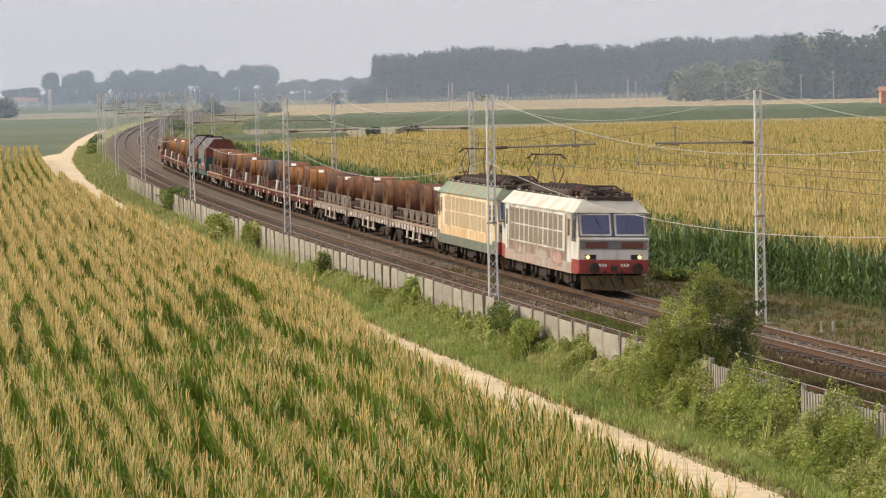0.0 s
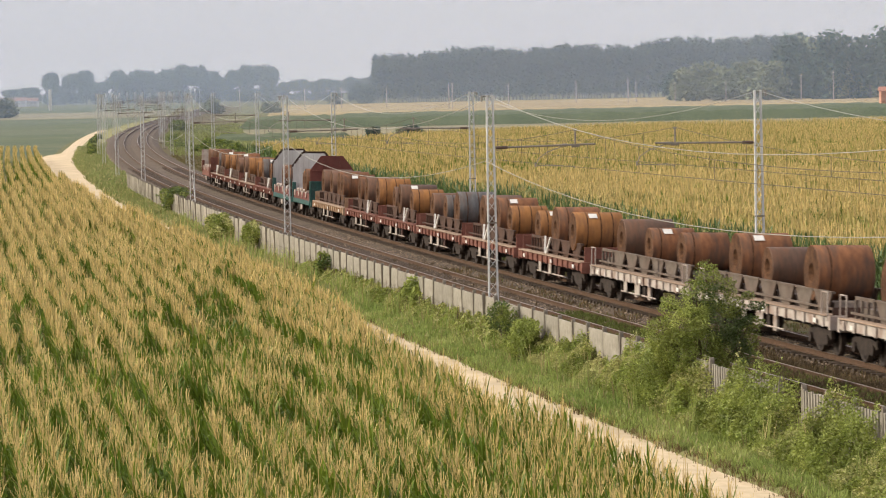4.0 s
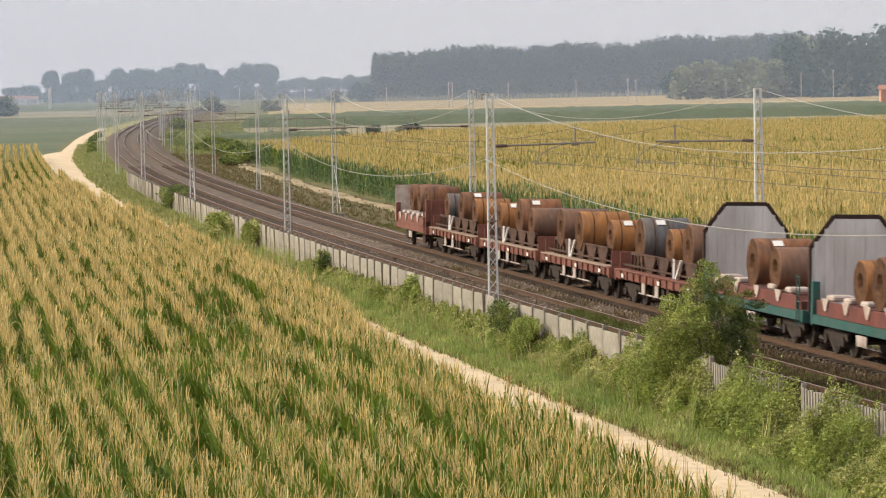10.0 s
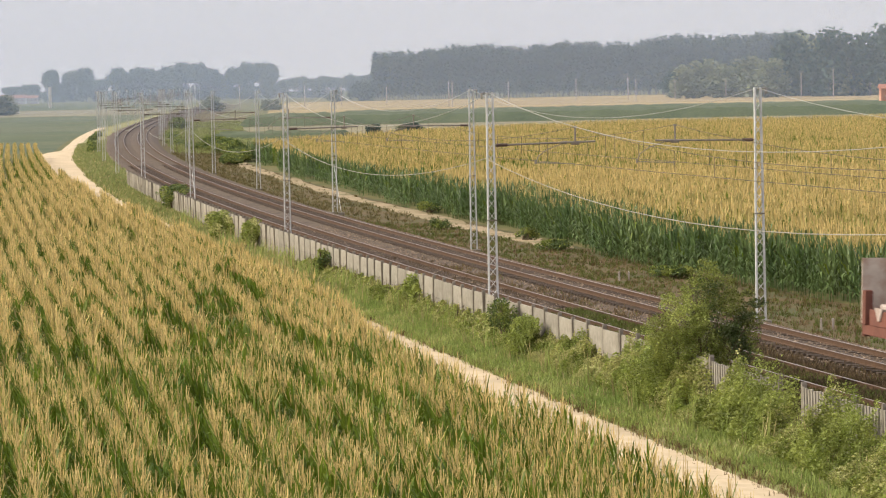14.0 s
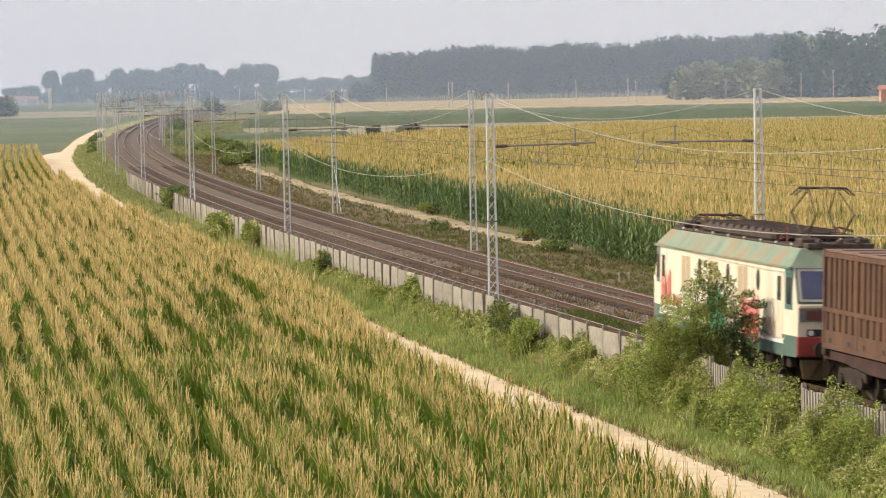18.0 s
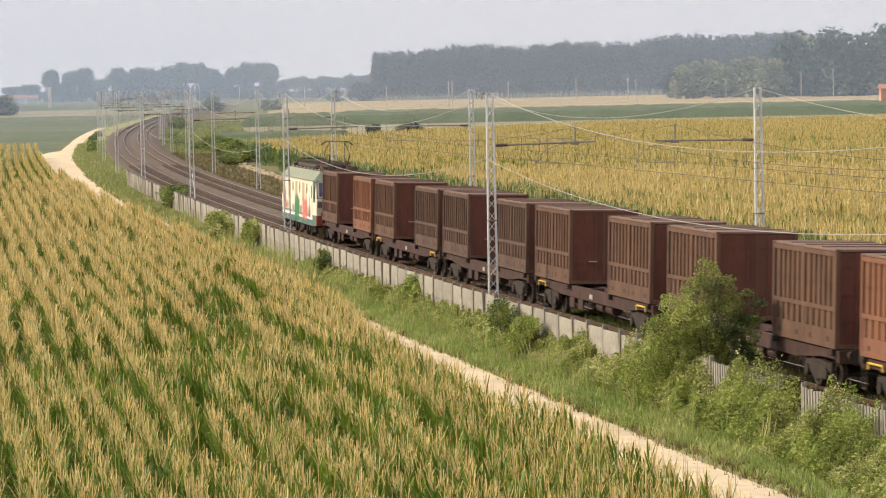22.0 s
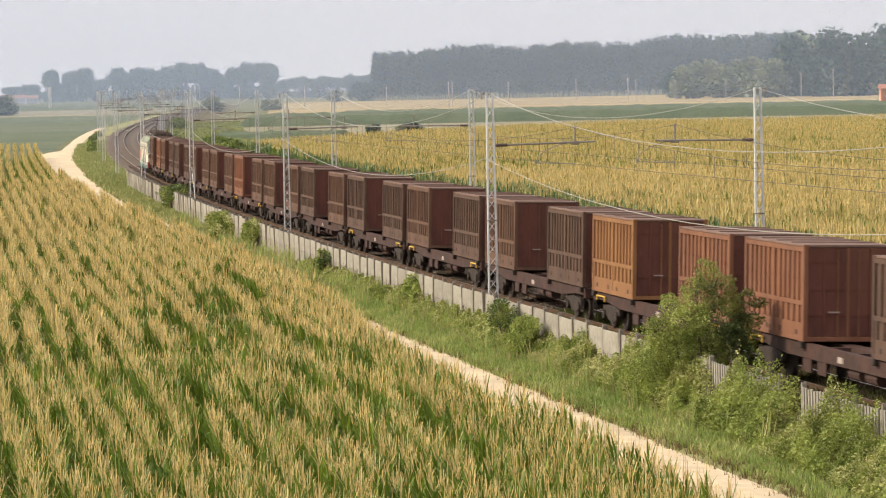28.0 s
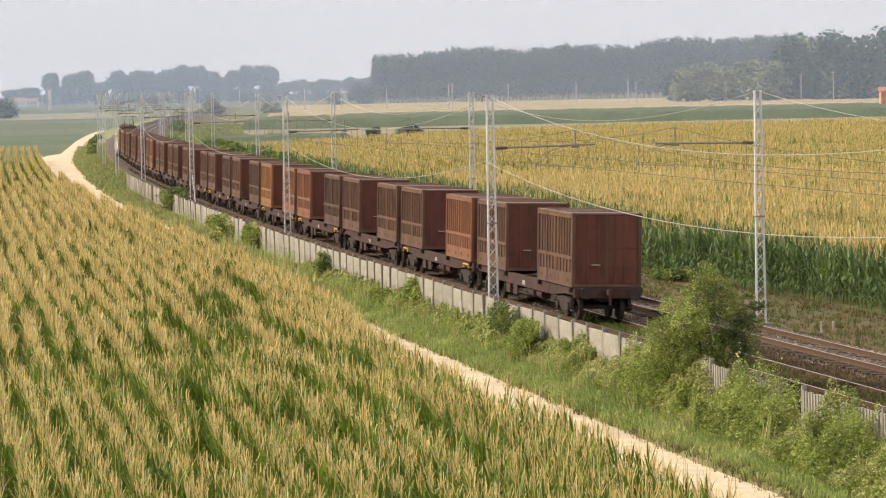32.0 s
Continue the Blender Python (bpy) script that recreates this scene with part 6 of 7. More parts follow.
def shrub(name, m, lobes, density, size, mats, label, stems=True, seed=1, category="shrub", shade_from=99.0):
    r = np.random.default_rng(seed)
    e = empty(name)
    pts = crown_points(lobes, density, r)
    temps = [leaf_shape(size * r.uniform(0.75, 1.3), seed * 31 + k) for k in range(12)]
    v, t, mi = scatter(temps, pts, r, (0.7, 1.3), 0.0)
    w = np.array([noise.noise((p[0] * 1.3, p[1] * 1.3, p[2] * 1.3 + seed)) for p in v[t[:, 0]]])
    # Past a threshold to the right and up, darker leaves paint in shade.
    k = np.where((w < -0.05) | (v[t[:, 0]][:, 0] + 0.35 * v[t[:, 0]][:, 2] + 0.8 * w > shade_from), len(mats) - 1, 0)
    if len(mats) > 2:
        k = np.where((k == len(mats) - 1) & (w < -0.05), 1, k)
    f = new("foliage", tri_mesh("foliage", v, t, mats, k))
    f.parent = e
    if stems:
        bm = bmesh.new()
        rr = random.Random(seed)
        for x, y, z, rx, ry, rz in lobes[:7]:
            for _ in range(3):
                bx, by = rr.uniform(-0.25, 0.25), rr.uniform(-0.25, 0.25)
                rod(bm, (bx + x * 0.3, by + y * 0.3, 0), (x * 0.8, y * 0.8, z * 0.7), 0.035 + 0.01 * rz, 5, 0.02, False)
                rod(bm, (x * 0.8, y * 0.8, z * 0.7), (x + rr.uniform(-rx, rx) * 0.7, y + rr.uniform(-ry, ry) * 0.7, z + rz * 0.7), 0.02, 4, 0.008, False)
        tagged(part("branchwork", bm, M_BARK, e), kind="stuff")
    e.matrix_basis = m
    return tagged(e, label, category)


def lobes_for(w, l, h, n, seed, base=0.35):
    r = random.Random(seed)
    out = []
    for i in range(n):
        f = r.random()
        q = 0.16 + 0.24 * r.random()
        out.append((r.uniform(-0.5, 0.5) * w * (1 - 0.45 * f), r.uniform(-0.5, 0.5) * l * (1 - 0.45 * f), h * (base + (0.82 - base) * f), w * q, l * q, h * 0.26 * (0.8 + 0.5 * r.random())))
    return out


# the big bush by the fence; dark leaves paint shade on its right side
BIG = [(1.35, 0.1, 1.9, 0.4, 0.6, 0.55), (-1.05, 0.2, 2.05, 0.45, 0.6, 0.5), (0.0, 0.0, 1.3, 0.85, 1.0, 1.1), (0.55, 0.2, 2.2, 0.75, 0.9, 0.8), (0.1, 0.3, 2.9, 0.62, 0.7, 0.62), (0.85, -0.2, 1.5, 0.6, 0.8, 0.8), (-0.75, -0.1, 1.5, 0.62, 0.8, 0.75),
       (0.3, 0.0, 3.55, 0.42, 0.5, 0.5), (-0.35, -0.2, 2.3, 0.6, 0.7, 0.55), (-1.15, 0.3, 0.9, 0.5, 0.8, 0.7), (1.05, 0.2, 2.75, 0.42, 0.5, 0.4), (-0.75, 0.3, 2.75, 0.28, 0.3, 0.35), (0.9, 0.1, 3.3, 0.25, 0.3, 0.28), (1.75, 0.1, 2.75, 0.28, 0.3, 0.14), (1.6, 0.2, 2.3, 0.35, 0.4, 0.2), (1.45, 0.0, 3.05, 0.2, 0.25, 0.12), (-0.95, 0.1, 1.5, 0.4, 0.5, 0.45)]
shrub("bush", upright(50.5, -3.4, -0.62), BIG, 760, 0.03, [M_LEAFLIGHT, M_LEAF, M_LEAFDARK], "tall dense green bush growing over the fence", seed=2, category="bush", shade_from=1.2)
shrub("bush", upright(52.6, -4.1, -0.78) @ Matrix.Scale(0.82, 4), [(-0.4, 0, 0.9, 0.75, 1.3, 0.85), (0.3, 1.3, 1.1, 0.6, 1.0, 0.9), (-0.2, -1.4, 0.8, 0.7, 1.1, 0.7), (0.2, 0.3, 1.65, 0.5, 0.8, 0.5), (-0.1, 2.4, 0.7, 0.6, 0.9, 0.6)], 380, 0.046,
      [M_LEAFLIGHT, M_LEAF], "light green bush with creepers on the fence", seed=3, category="bush")
_sh = ((74.9, -4.0, 0.9, 1.4, 1.75, "dark", "compact dark green shrub before the fence"),
       (70.5, -4.3, 1.0, 1.5, 1.45, "light", "light green shrub before the fence"),
       (96.5, -3.8, 0.6, 1.9, 1.35, "light", "bright creeper hanging over the fence"),
       (122.5, -3.9, 0.6, 1.6, 1.3, "dark", "dark ivy on the fence"),
       (219.0, -3.3, 1.7, 5.0, 1.9, "dark", "dark bush beside the fence"),
       (154.0, -4.0, 1.0, 3.2, 1.6, "leaf", "green bush before the fence"),
       (170.0, -4.1, 1.1, 4.0, 1.6, "leaf", "green bush before the fence"),
       (172.0, -4.2, 1.0, 3.0, 1.3, "light", "light green bush before the fence"))
_mm = {"dark": [M_LEAFDARK, M_LEAF], "light": [M_LEAFLIGHT, M_LEAF], "leaf": [M_LEAF, M_LEAFGREY], "dusty": [M_LEAFGREY, M_LEAFDARK]}
for k, (s_, o_, w_, l_, h_, c_, lb) in enumerate(_sh):
    z_ = float(np.interp(o_, [-6.0, -5.2, -4.3, -3.4], [-1.05, -0.95, -0.78, -0.66]))
    shrub("shrub", upright(s_, o_, z_), lobes_for(w_ * 1.15, l_ * 1.15, h_, 6 if c_ == "dark" else 12, 100 + k), 420 if s_ < 90 else 110, 0.034 if s_ < 90 else 0.07, _mm[c_], lb, seed=20 + k)
def weed_belt(s0, s1, mats, label, seed, name="creeper"):
    """Creepers and weeds that cling to a length of the fence and fall to the bank before it."""
    r = np.random.default_rng(seed)
    n = int((s1 - s0) * (4400 if s1 < 80 else 1100))
    s = r.uniform(s0 - 0.3, s1 + 0.3, n)
    wide = np.interp(s, [27, 35, 42, 48, 56, 62, 68, 78], [1.9, 1.6, 1.4, 1.3, 1.2, 1.1, 1.1, 0.9])
    top = np.interp(s, BELT_S, BELT_H)
    q = r.random(n) ** 0.8
    o = -3.45 - q * wide
    lump = np.array([noise.noise((a * 1.1, b * 1.3, 3.0 + seed)) + 0.9 * noise.noise((a * 3.1, b * 3.1, 1.0)) for a, b in zip(s, o)])
    h = top * np.clip(1.1 - q, 0, 1) ** 0.6 * (0.8 + 0.55 * lump) + 0.12
    u = 1 - np.abs(r.normal(0, 0.3, n))
    k = (lump > -0.55) & (u > 0)
    s, o, h, u = s[k], o[k], h[k], u[k]
    e = empty(name)
    base = Matrix(upright(0.5 * (s0 + s1), -4.0, -0.75))
    x, y, _, _ = at(s, o)
    p = np.stack([x, y, np.interp(o, [-6.0, -5.2, -4.3, -3.4], [-1.05, -0.95, -0.78, -0.66]) + h * u], 1)
    inv = np.array(base.inverted())
    p = p @ inv[:3, :3].T + inv[:3, 3]
    temps = [leaf_shape((0.037 if s1 < 80 else 0.055) * r.uniform(0.7, 1.35), seed * 37 + j) for j in range(14)]
    v, t, mi = scatter(temps, p, r, (0.7, 1.35), 0.0)
    w = np.array([noise.noise((a[0] * 0.9, a[1] * 0.9, a[2] * 1.5 + seed)) for a in v[t[:, 0]]]) + r.normal(0, 0.12, len(t))
    f = new("foliage", tri_mesh("foliage", v, t, mats, np.where(w > 0.12, 2, np.where(w > -0.16, 1, 0))))
    f.parent = e
    bm = bmesh.new()
    rr = random.Random(seed)
    for _ in range(int((s1 - s0) * 3)):
        yy = rr.uniform(-0.5, 0.5) * (s1 - s0)
        rod(bm, (rr.uniform(-0.3, 0.5), yy, -0.02), (rr.uniform(0.1, 0.4), yy + rr.uniform(-0.5, 0.5), rr.uniform(0.5, 1.0)), 0.014, 4, 0.006, False)
    tagged(part("stemwork", bm, M_BARK, e), kind="stuff")
    e.matrix_basis = base
    return tagged(e, label, "creeper", "creepers along the fence")


BELT_S = [26, 29.5, 31, 32.6, 33.2, 37, 37.6, 39.8, 40.3, 45.8, 46.3, 47.9, 48.5, 53, 57.5, 58.6, 62.3, 63, 65.5, 66.3, 70, 75, 82, 95, 96, 98, 99, 130]
BELT_H = [1.5, 1.5, 0.9, 0.8, 1.55, 1.55, 0.5, 0.5, 1.6, 1.6, 0.45, 0.5, 1.7, 1.8, 1.55, 0.6, 0.65, 1.3, 1.2, 0.6, 0.7, 0.75, 0.6, 0.6, 1.4, 1.3, 0.6, 0.5]
for k, (a_, b_, c_, lb) in enumerate(((26, 32, "mix", "tangled weeds before the fence"), (32, 36.5, "green", "tangled green creeper heaped over the fence"), (36.5, 40, "mix", "weeds below bare fence pickets"),
                                      (40, 46, "green", "green creeper heaped on the fence"), (46, 50, "mix", "creeper and weeds before bare fence pickets"), (50, 55, "mix", "dense creeper under the tall bush"),
                                      (55, 58.5, "light", "bright green creeper covering the fence"), (58.5, 62.6, "dusty", "dusty weeds below the fence posts"), (62.6, 66, "light", "bright creeper hanging over the fence"),
                                      (66, 72, "dusty", "dusty weeds at the fence's foot"), (72, 82, "mix", "low weeds along the fence"), (82, 95, "mix", "low weeds along the fence"), (95, 110, "light", "green weeds along the fence"), (110, 130, "mix", "low weeds along the fence"))):
    weed_belt(a_, b_, {"dusty": [M_LEAFGREY, M_LEAFGREY, M_LEAF], "mix": [M_LEAF, M_LEAFGREY, M_LEAFLIGHT], "light": [M_LEAFGREY, M_LEAFLIGHT, M_LEAF], "green": [M_LEAF, M_LEAF, M_LEAFLIGHT]}[c_], lb, 400 + k)

# weeds and brush on the far bank
for k, (s_, o_, w_, l_, h_, c_) in enumerate(((119, 12.4, 1.6, 3.5, 0.6, "dark"), (181, 11.0, 1.0, 1.6, 0.7, "dark"), (163, 13.4, 1.2, 2.4, 0.8, "dark"), (149, 12.6, 1.4, 3.0, 0.6, "dark"), (213, 14.8, 1.2, 4.0, 0.8, "dark"),
                                              (405, 14.2, 2.4, 14, 1.6, "dark"), (440, 14.9, 2.6, 16, 2.0, "dark"), (462, 14.8, 3.0, 18, 2.2, "dark"), (484, 13.8, 2.8, 18, 2.1, "dark"), (508, 14.2, 2.6, 18, 1.7, "dark"), (385, 12.0, 2.0, 8, 1.4, "leaf"),
                                              (500, 11.0, 2.0, 12, 1.0, "leaf"), (540, 9.6, 2.0, 14, 0.9, "leaf"), (600, 9.4, 1.8, 18, 1.3, "dark"), (520, -4.2, 1.2, 16, 1.5, "leaf"), (470, -4.0, 1.1, 14, 1.4, "leaf"),
                                              (600, -5.0, 1.1, 7, 1.3, "dark"), (650, -5.2, 1.2, 10, 1.2, "dark"), (760, 9.4, 2.6, 30, 2.6, "dark"))):
    shrub("shrub", upright(s_, o_, -1.08), lobes_for(w_, l_, h_, 10 if l_ < 10 else 18, 300 + k), 70 if s_ < 300 else 30, 0.07 if s_ < 300 else 0.13, _mm[c_] if s_ < 300 else [M_LEAFDARK, M_LEAF],
          "low weeds between the track and the corn" if s_ < 300 else "dark thicket beside the line", seed=70 + k)


# ---- grass ----
def tuft(blades, height, spread, seed, straw=0.3, width=0.012):
    r = np.random.default_rng(seed)
    sh = Shape()
    for _ in range(blades):
        a = r.uniform(0, 2 * np.pi)
        b = np.array([r.normal(0, spread * 0.35), r.normal(0, spread * 0.35), 0])
        h = height * r.uniform(0.55, 1.15)
        out = spread * r.uniform(0.2, 1.0)
        tip = b + [math.cos(a) * out, math.sin(a) * out, h]
        sh.strip([b, tip], [width, width * 0.35], (-math.sin(a), math.cos(a), 0), 1 if r.random() < straw else 0)
    return sh.done()


TUFT_GREEN = [tuft(10, 0.2, 0.15, k, 0.06, 0.016) for k in range(5)]
TUFT_TALL = [tuft(8, 0.75, 0.2, 10 + k, 0.15, 0.014) for k in range(4)]
TUFT_DRY = [tuft(5, 0.26, 0.14, 20 + k, 0.75, 0.016) for k in range(5)]
TUFT_FAR = [tuft(7, 0.34, 0.3, 30 + k, 0.15, 0.04) for k in range(4)]


def grass(name, s0, s1, o0, o1, zf, n, temps, label, size=(0.7, 1.3), patch=0.0, bias=1.0, mats=None):
    s = rng.uniform(s0, s1, n)
    o = o0 + (o1 - o0) * rng.random(n) ** bias
    if patch:
        w = np.array([noise.noise((a * 0.35, b * 0.8, 5.0)) for a, b in zip(s, o)])
        k = rng.random(n) < np.clip(0.5 + w * patch, 0.03, 1)
        s, o = s[k], o[k]
    k = ~((s > 150) & (s < 436) & (o > 12.5) & (o < 14.4) & (rng.random(len(s)) < 0.85))
    s, o = s[k], o[k]
    edge = np.interp(s, ROAD_S, ROAD_O)
    k = o > edge - 0.1 + 0.15 * rng.normal(size=len(s))
    s, o = s[k], o[k]
    x, y, _, _ = at(s, o)
    p = np.stack([x, y, zf(o)], 1)
    v, t, m = scatter(temps, p, rng, size, 0.12)
    return tagged(new(name, tri_mesh(name, v, t, mats or [M_GRASS, M_STRAW], m)), label, "grass", kind="stuff")


def z_verge(o):
    return np.interp(o, [-6.6, -6.0, -5.2, -4.3, -3.4, -2.4], [-1.12, -1.03, -0.93, -0.76, -0.64, -0.56]) - 0.02


def z_bank(o):
    return np.interp(o - GAP, [2.2, 3.0, 4.2, 6.5, 8.6, 11], [-0.56, -0.66, -0.9, -1.02, -1.05, -1.115]) - 0.02


grass("grass", 12, 110, -5.9, -3.65, z_verge, 6500, TUFT_GREEN, "green roadside grass on the bank")
grass("grass", 12, 200, -5.0, -3.65, z_verge, 800, TUFT_TALL, "tall weeds and grass along the fence", patch=0.9)
grass("grass", 12, 110, -6.6, -5.6, z_verge, 4200, TUFT_DRY, "short dry grass at the road's edge", (0.35, 0.8), mats=[M_GRASS, M_BROWNGRASS])
grass("grass", 110, 285, -6.2, -3.65, z_verge, 3600, TUFT_FAR, "dusty green roadside grass on the bank", (0.5, 1.1), mats=[M_GRASSPALE, M_STRAW])
grass("grass", 285, 560, -7.0, -2.3, lambda o: np.interp(o, [-6.6, -5.2, -4.3, -3.4, -2.4], [-1.12, -0.93, -0.76, -0.64, -0.5]), 9000, TUFT_FAR, "weedy green grass between road and track", (0.6, 1.5), mats=[M_GRASSPALE, M_STRAW])
grass("grass", 20, 130, -2.6, 3.0, lambda o: np.interp(o, [-2.6, -1.75, 1.0, 1.9], [-0.48, -0.23, -0.24, -0.32]), 9000, TUFT_DRY, "brown withered weeds on the near track", (0.3, 0.8), patch=0.9, mats=[M_DARKWEED, M_DARKWEED])
grass("grass", 20, 66, -2.3, 3.2, lambda o: np.interp(o, [-2.6, -1.75, 1.0, 1.9], [-0.48, -0.23, -0.24, -0.32]), 19000, TUFT_DRY, "dense brown withered weeds about the near track", (0.4, 0.9), mats=[M_DARKWEED, M_DARKWEED])
grass("grass", 20, 85, -2.9, 0.9, lambda o: np.interp(o, [-3.0, -2.45, -1.75], [-0.64, -0.44, -0.21]), 15000, TUFT_GREEN, "dark green grass growing in the near track", (0.4, 0.9), patch=0.4, mats=[M_GRASSDARK, M_BROWNGRASS])
grass("grass", 20, 120, 0.9, 2.9, lambda o: np.full_like(o, -0.3), 2600, TUFT_DRY, "sparse dry weeds between the tracks", (0.5, 1.0), patch=1.0, bias=1.4, mats=[M_GRASSDARK, M_BROWNGRASS])
grass("grass", 20, 190, GAP + 2.6, 14.2, z_bank, 13000, TUFT_DRY, "dry brownish grass on the far bank", (0.35, 0.85), patch=0.5, mats=[M_GRASSDARK, M_BROWNGRASS])
grass("grass", 20, 190, GAP + 3.2, 14.4, z_bank, 9000, TUFT_GREEN, "green tufts on the far bank", (0.5, 1.0), patch=1.0, mats=[M_GRASSDARK, M_BROWNGRASS])
grass("grass", 190, 460, GAP + 3.0, 14.4, z_bank, 6000, TUFT_FAR, "grass on the far bank", (0.4, 0.85), patch=0.6, mats=[M_OLIVEGRASS, M_BROWNGRASS])
grass("grass", 455, 900, GAP + 4.0, 24, z_bank, 9000, TUFT_FAR, "rough olive grass on the scrubby meadow", (0.8, 1.7), patch=0.5, mats=[M_GRASSPALE, M_OLIVEGRASS])

# ---- distant woods and hedges ----
LEAFCLUMP = [leaf_shape(1.0, 500 + k, 3) for k in range(8)]


def far_tree(name, x, y, h, w, material, label, seed, low=0.16, n=11, density=0.36, poplar=False):
    r = random.Random(seed)
    e = empty(name)
    lobes = []
    if poplar:
        for i in range(5):
            f = i / 4
            lobes.append((r.uniform(-0.6, 0.6), r.uniform(-0.6, 0.6), h * (0.26 + 0.64 * f), w * (0.55 - 0.2 * f), w * (0.55 - 0.2 * f), h * 0.14))
    else:
        for i in range(n):
            f = r.random()
            q = w * (0.26 + 0.12 * r.random())
            lobes.append((r.uniform(-0.4, 0.4) * w * (1 - 0.5 * f), r.uniform(-0.3, 0.3) * w, h * (low + (0.84 - low) * f), q, q, h * 0.2))
    g = np.random.default_rng(seed)
    pts = crown_points(lobes, density, g)
    v, t, mi = scatter(LEAFCLUMP, pts, g, (0.7, 1.4), 0.0)
    f = new("crown", tri_mesh("crown", v, t, [material], mi))
    f.parent = e
    bm = rods(((0, 0, -0.3), (0, 0, h * 0.45), w * 0.035 + 0.08, 6, w * 0.02 + 0.05, False))
    for k in range(3):
        a = r.uniform(0, 6.28)
        rod(bm, (0, 0, h * 0.3), (math.cos(a) * w * 0.25, math.sin(a) * w * 0.25, h * 0.6), 0.12, 5, 0.05, False)
    part("trunk", bm, M_FARTRUNK, e)
    e.matrix_basis = Matrix.Translation((x, y, -1.12)) @ Matrix.Rotation(r.uniform(0, 6.28), 4, "Z")
    return tagged(e, label, "tree", "far trees")


_tr = random.Random(9)
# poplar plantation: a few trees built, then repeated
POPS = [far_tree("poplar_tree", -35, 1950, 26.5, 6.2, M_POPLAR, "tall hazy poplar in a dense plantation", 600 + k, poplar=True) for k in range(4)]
for row in range(3):
    for i in range(66):
        x = -34.5 + i * 3.7 + _tr.uniform(-0.5, 0.5) + row * 1.2
        src = POPS[(i + row) % 4]
        hgt = 0.95 + 0.0009 * (x + 35) + _tr.uniform(-0.04, 0.03) + 0.035 * math.sin(x * 0.11) + 0.025 * math.sin(x * 0.047 + 1)
        m = Matrix.Translation((x, 1945 + row * 6 + _tr.uniform(-1, 1), -1.12)) @ Matrix.Rotation(_tr.uniform(0, 6.28), 4, "Z")
        ob = src if (row == 0 and i < 4) else copy_thing(src, m)
        ob.matrix_basis = m @ Matrix.Diagonal((1, 1, hgt, 1))
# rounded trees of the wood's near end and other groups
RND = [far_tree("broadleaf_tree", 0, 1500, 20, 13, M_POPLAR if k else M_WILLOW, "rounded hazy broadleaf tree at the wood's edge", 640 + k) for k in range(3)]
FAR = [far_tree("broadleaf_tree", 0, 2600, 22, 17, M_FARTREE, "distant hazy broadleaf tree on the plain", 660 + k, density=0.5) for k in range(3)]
_n = {id(o): 0 for o in RND + FAR}


def set_tree(src, x, y, h, w, base_h, base_w):
    m = Matrix.Translation((x, y, -1.12)) @ Matrix.Rotation(_tr.uniform(0, 6.28), 4, "Z")
    ob = src if _n[id(src)] == 0 else copy_thing(src, m)
    _n[id(src)] += 1
    ob.matrix_basis = m @ Matrix.Diagonal((w / base_w, w / base_w, h / base_h, 1))


for px, top, w in ((1400, 26, 14), (1440, 28.5, 15), (1475, 27.5, 15), (1510, 27, 15), (1545, 27.5, 15), (1580, 28, 15), (1420, 22, 12), (1460, 22, 13), (1530, 23, 13), (1220, 16, 11), (1250, 18, 12), (1285, 16, 12),
                   (1330, 19, 13), (1365, 18.5, 13), (1385, 17, 11), (1195, 12, 8), (1310, 14, 10), (1350, 13, 10), (1500, 17, 12), (1565, 18, 12)):
    d = _tr.uniform(1480, 1620)
    src = _tr.choice(RND)
    set_tree(RND[0] if 1210 < px < 1290 or 1320 < px < 1370 else src, (px - 784) / FOCAL * d, d, top * d / 1500, w, 20, 13)
for px, top, w in ((95, 24, 14), (135, 24, 14), (160, 24.5, 15), (215, 24, 16), (250, 24.5, 16), (275, 25, 17), (305, 26, 18), (335, 27, 18), (355, 26, 15), (380, 22, 15), (425, 23, 15), (445, 26, 16), (470, 27, 18), (488, 25, 12),
                   (185, 17, 12), (60, 13, 14), (30, 12, 14), (400, 16, 12), (515, 14, 14), (535, 15, 14), (560, 14, 15), (585, 15, 15), (605, 14, 14), (630, 17, 12), (650, 15, 12), (660, 17, 12), (110, 15, 12), (230, 17, 14), (290, 18, 15)):
    d = _tr.uniform(2520, 2680)
    set_tree(_tr.choice(FAR), (px - 784) / FOCAL * d, d, top, w, 22, 17)
for px, d, top, w in ((385, 1340, 6.6, 7.2), (372, 1345, 5.5, 4.5), (640, 1900, 11, 8), (655, 1900, 10, 9), (600, 1890, 6, 9), (12, 1360, 8.6, 8.5), (4, 1360, 7.4, 8), (665, 640, 2.4, 2.6), (735, 660, 2.2, 3.4), (715, 655, 1.8, 2.6), (478, 1350, 5, 4), (492, 1350, 4.6, 4)):
    set_tree(_tr.choice(RND), (px - 784) / FOCAL * d, d, top, w, 20, 13)
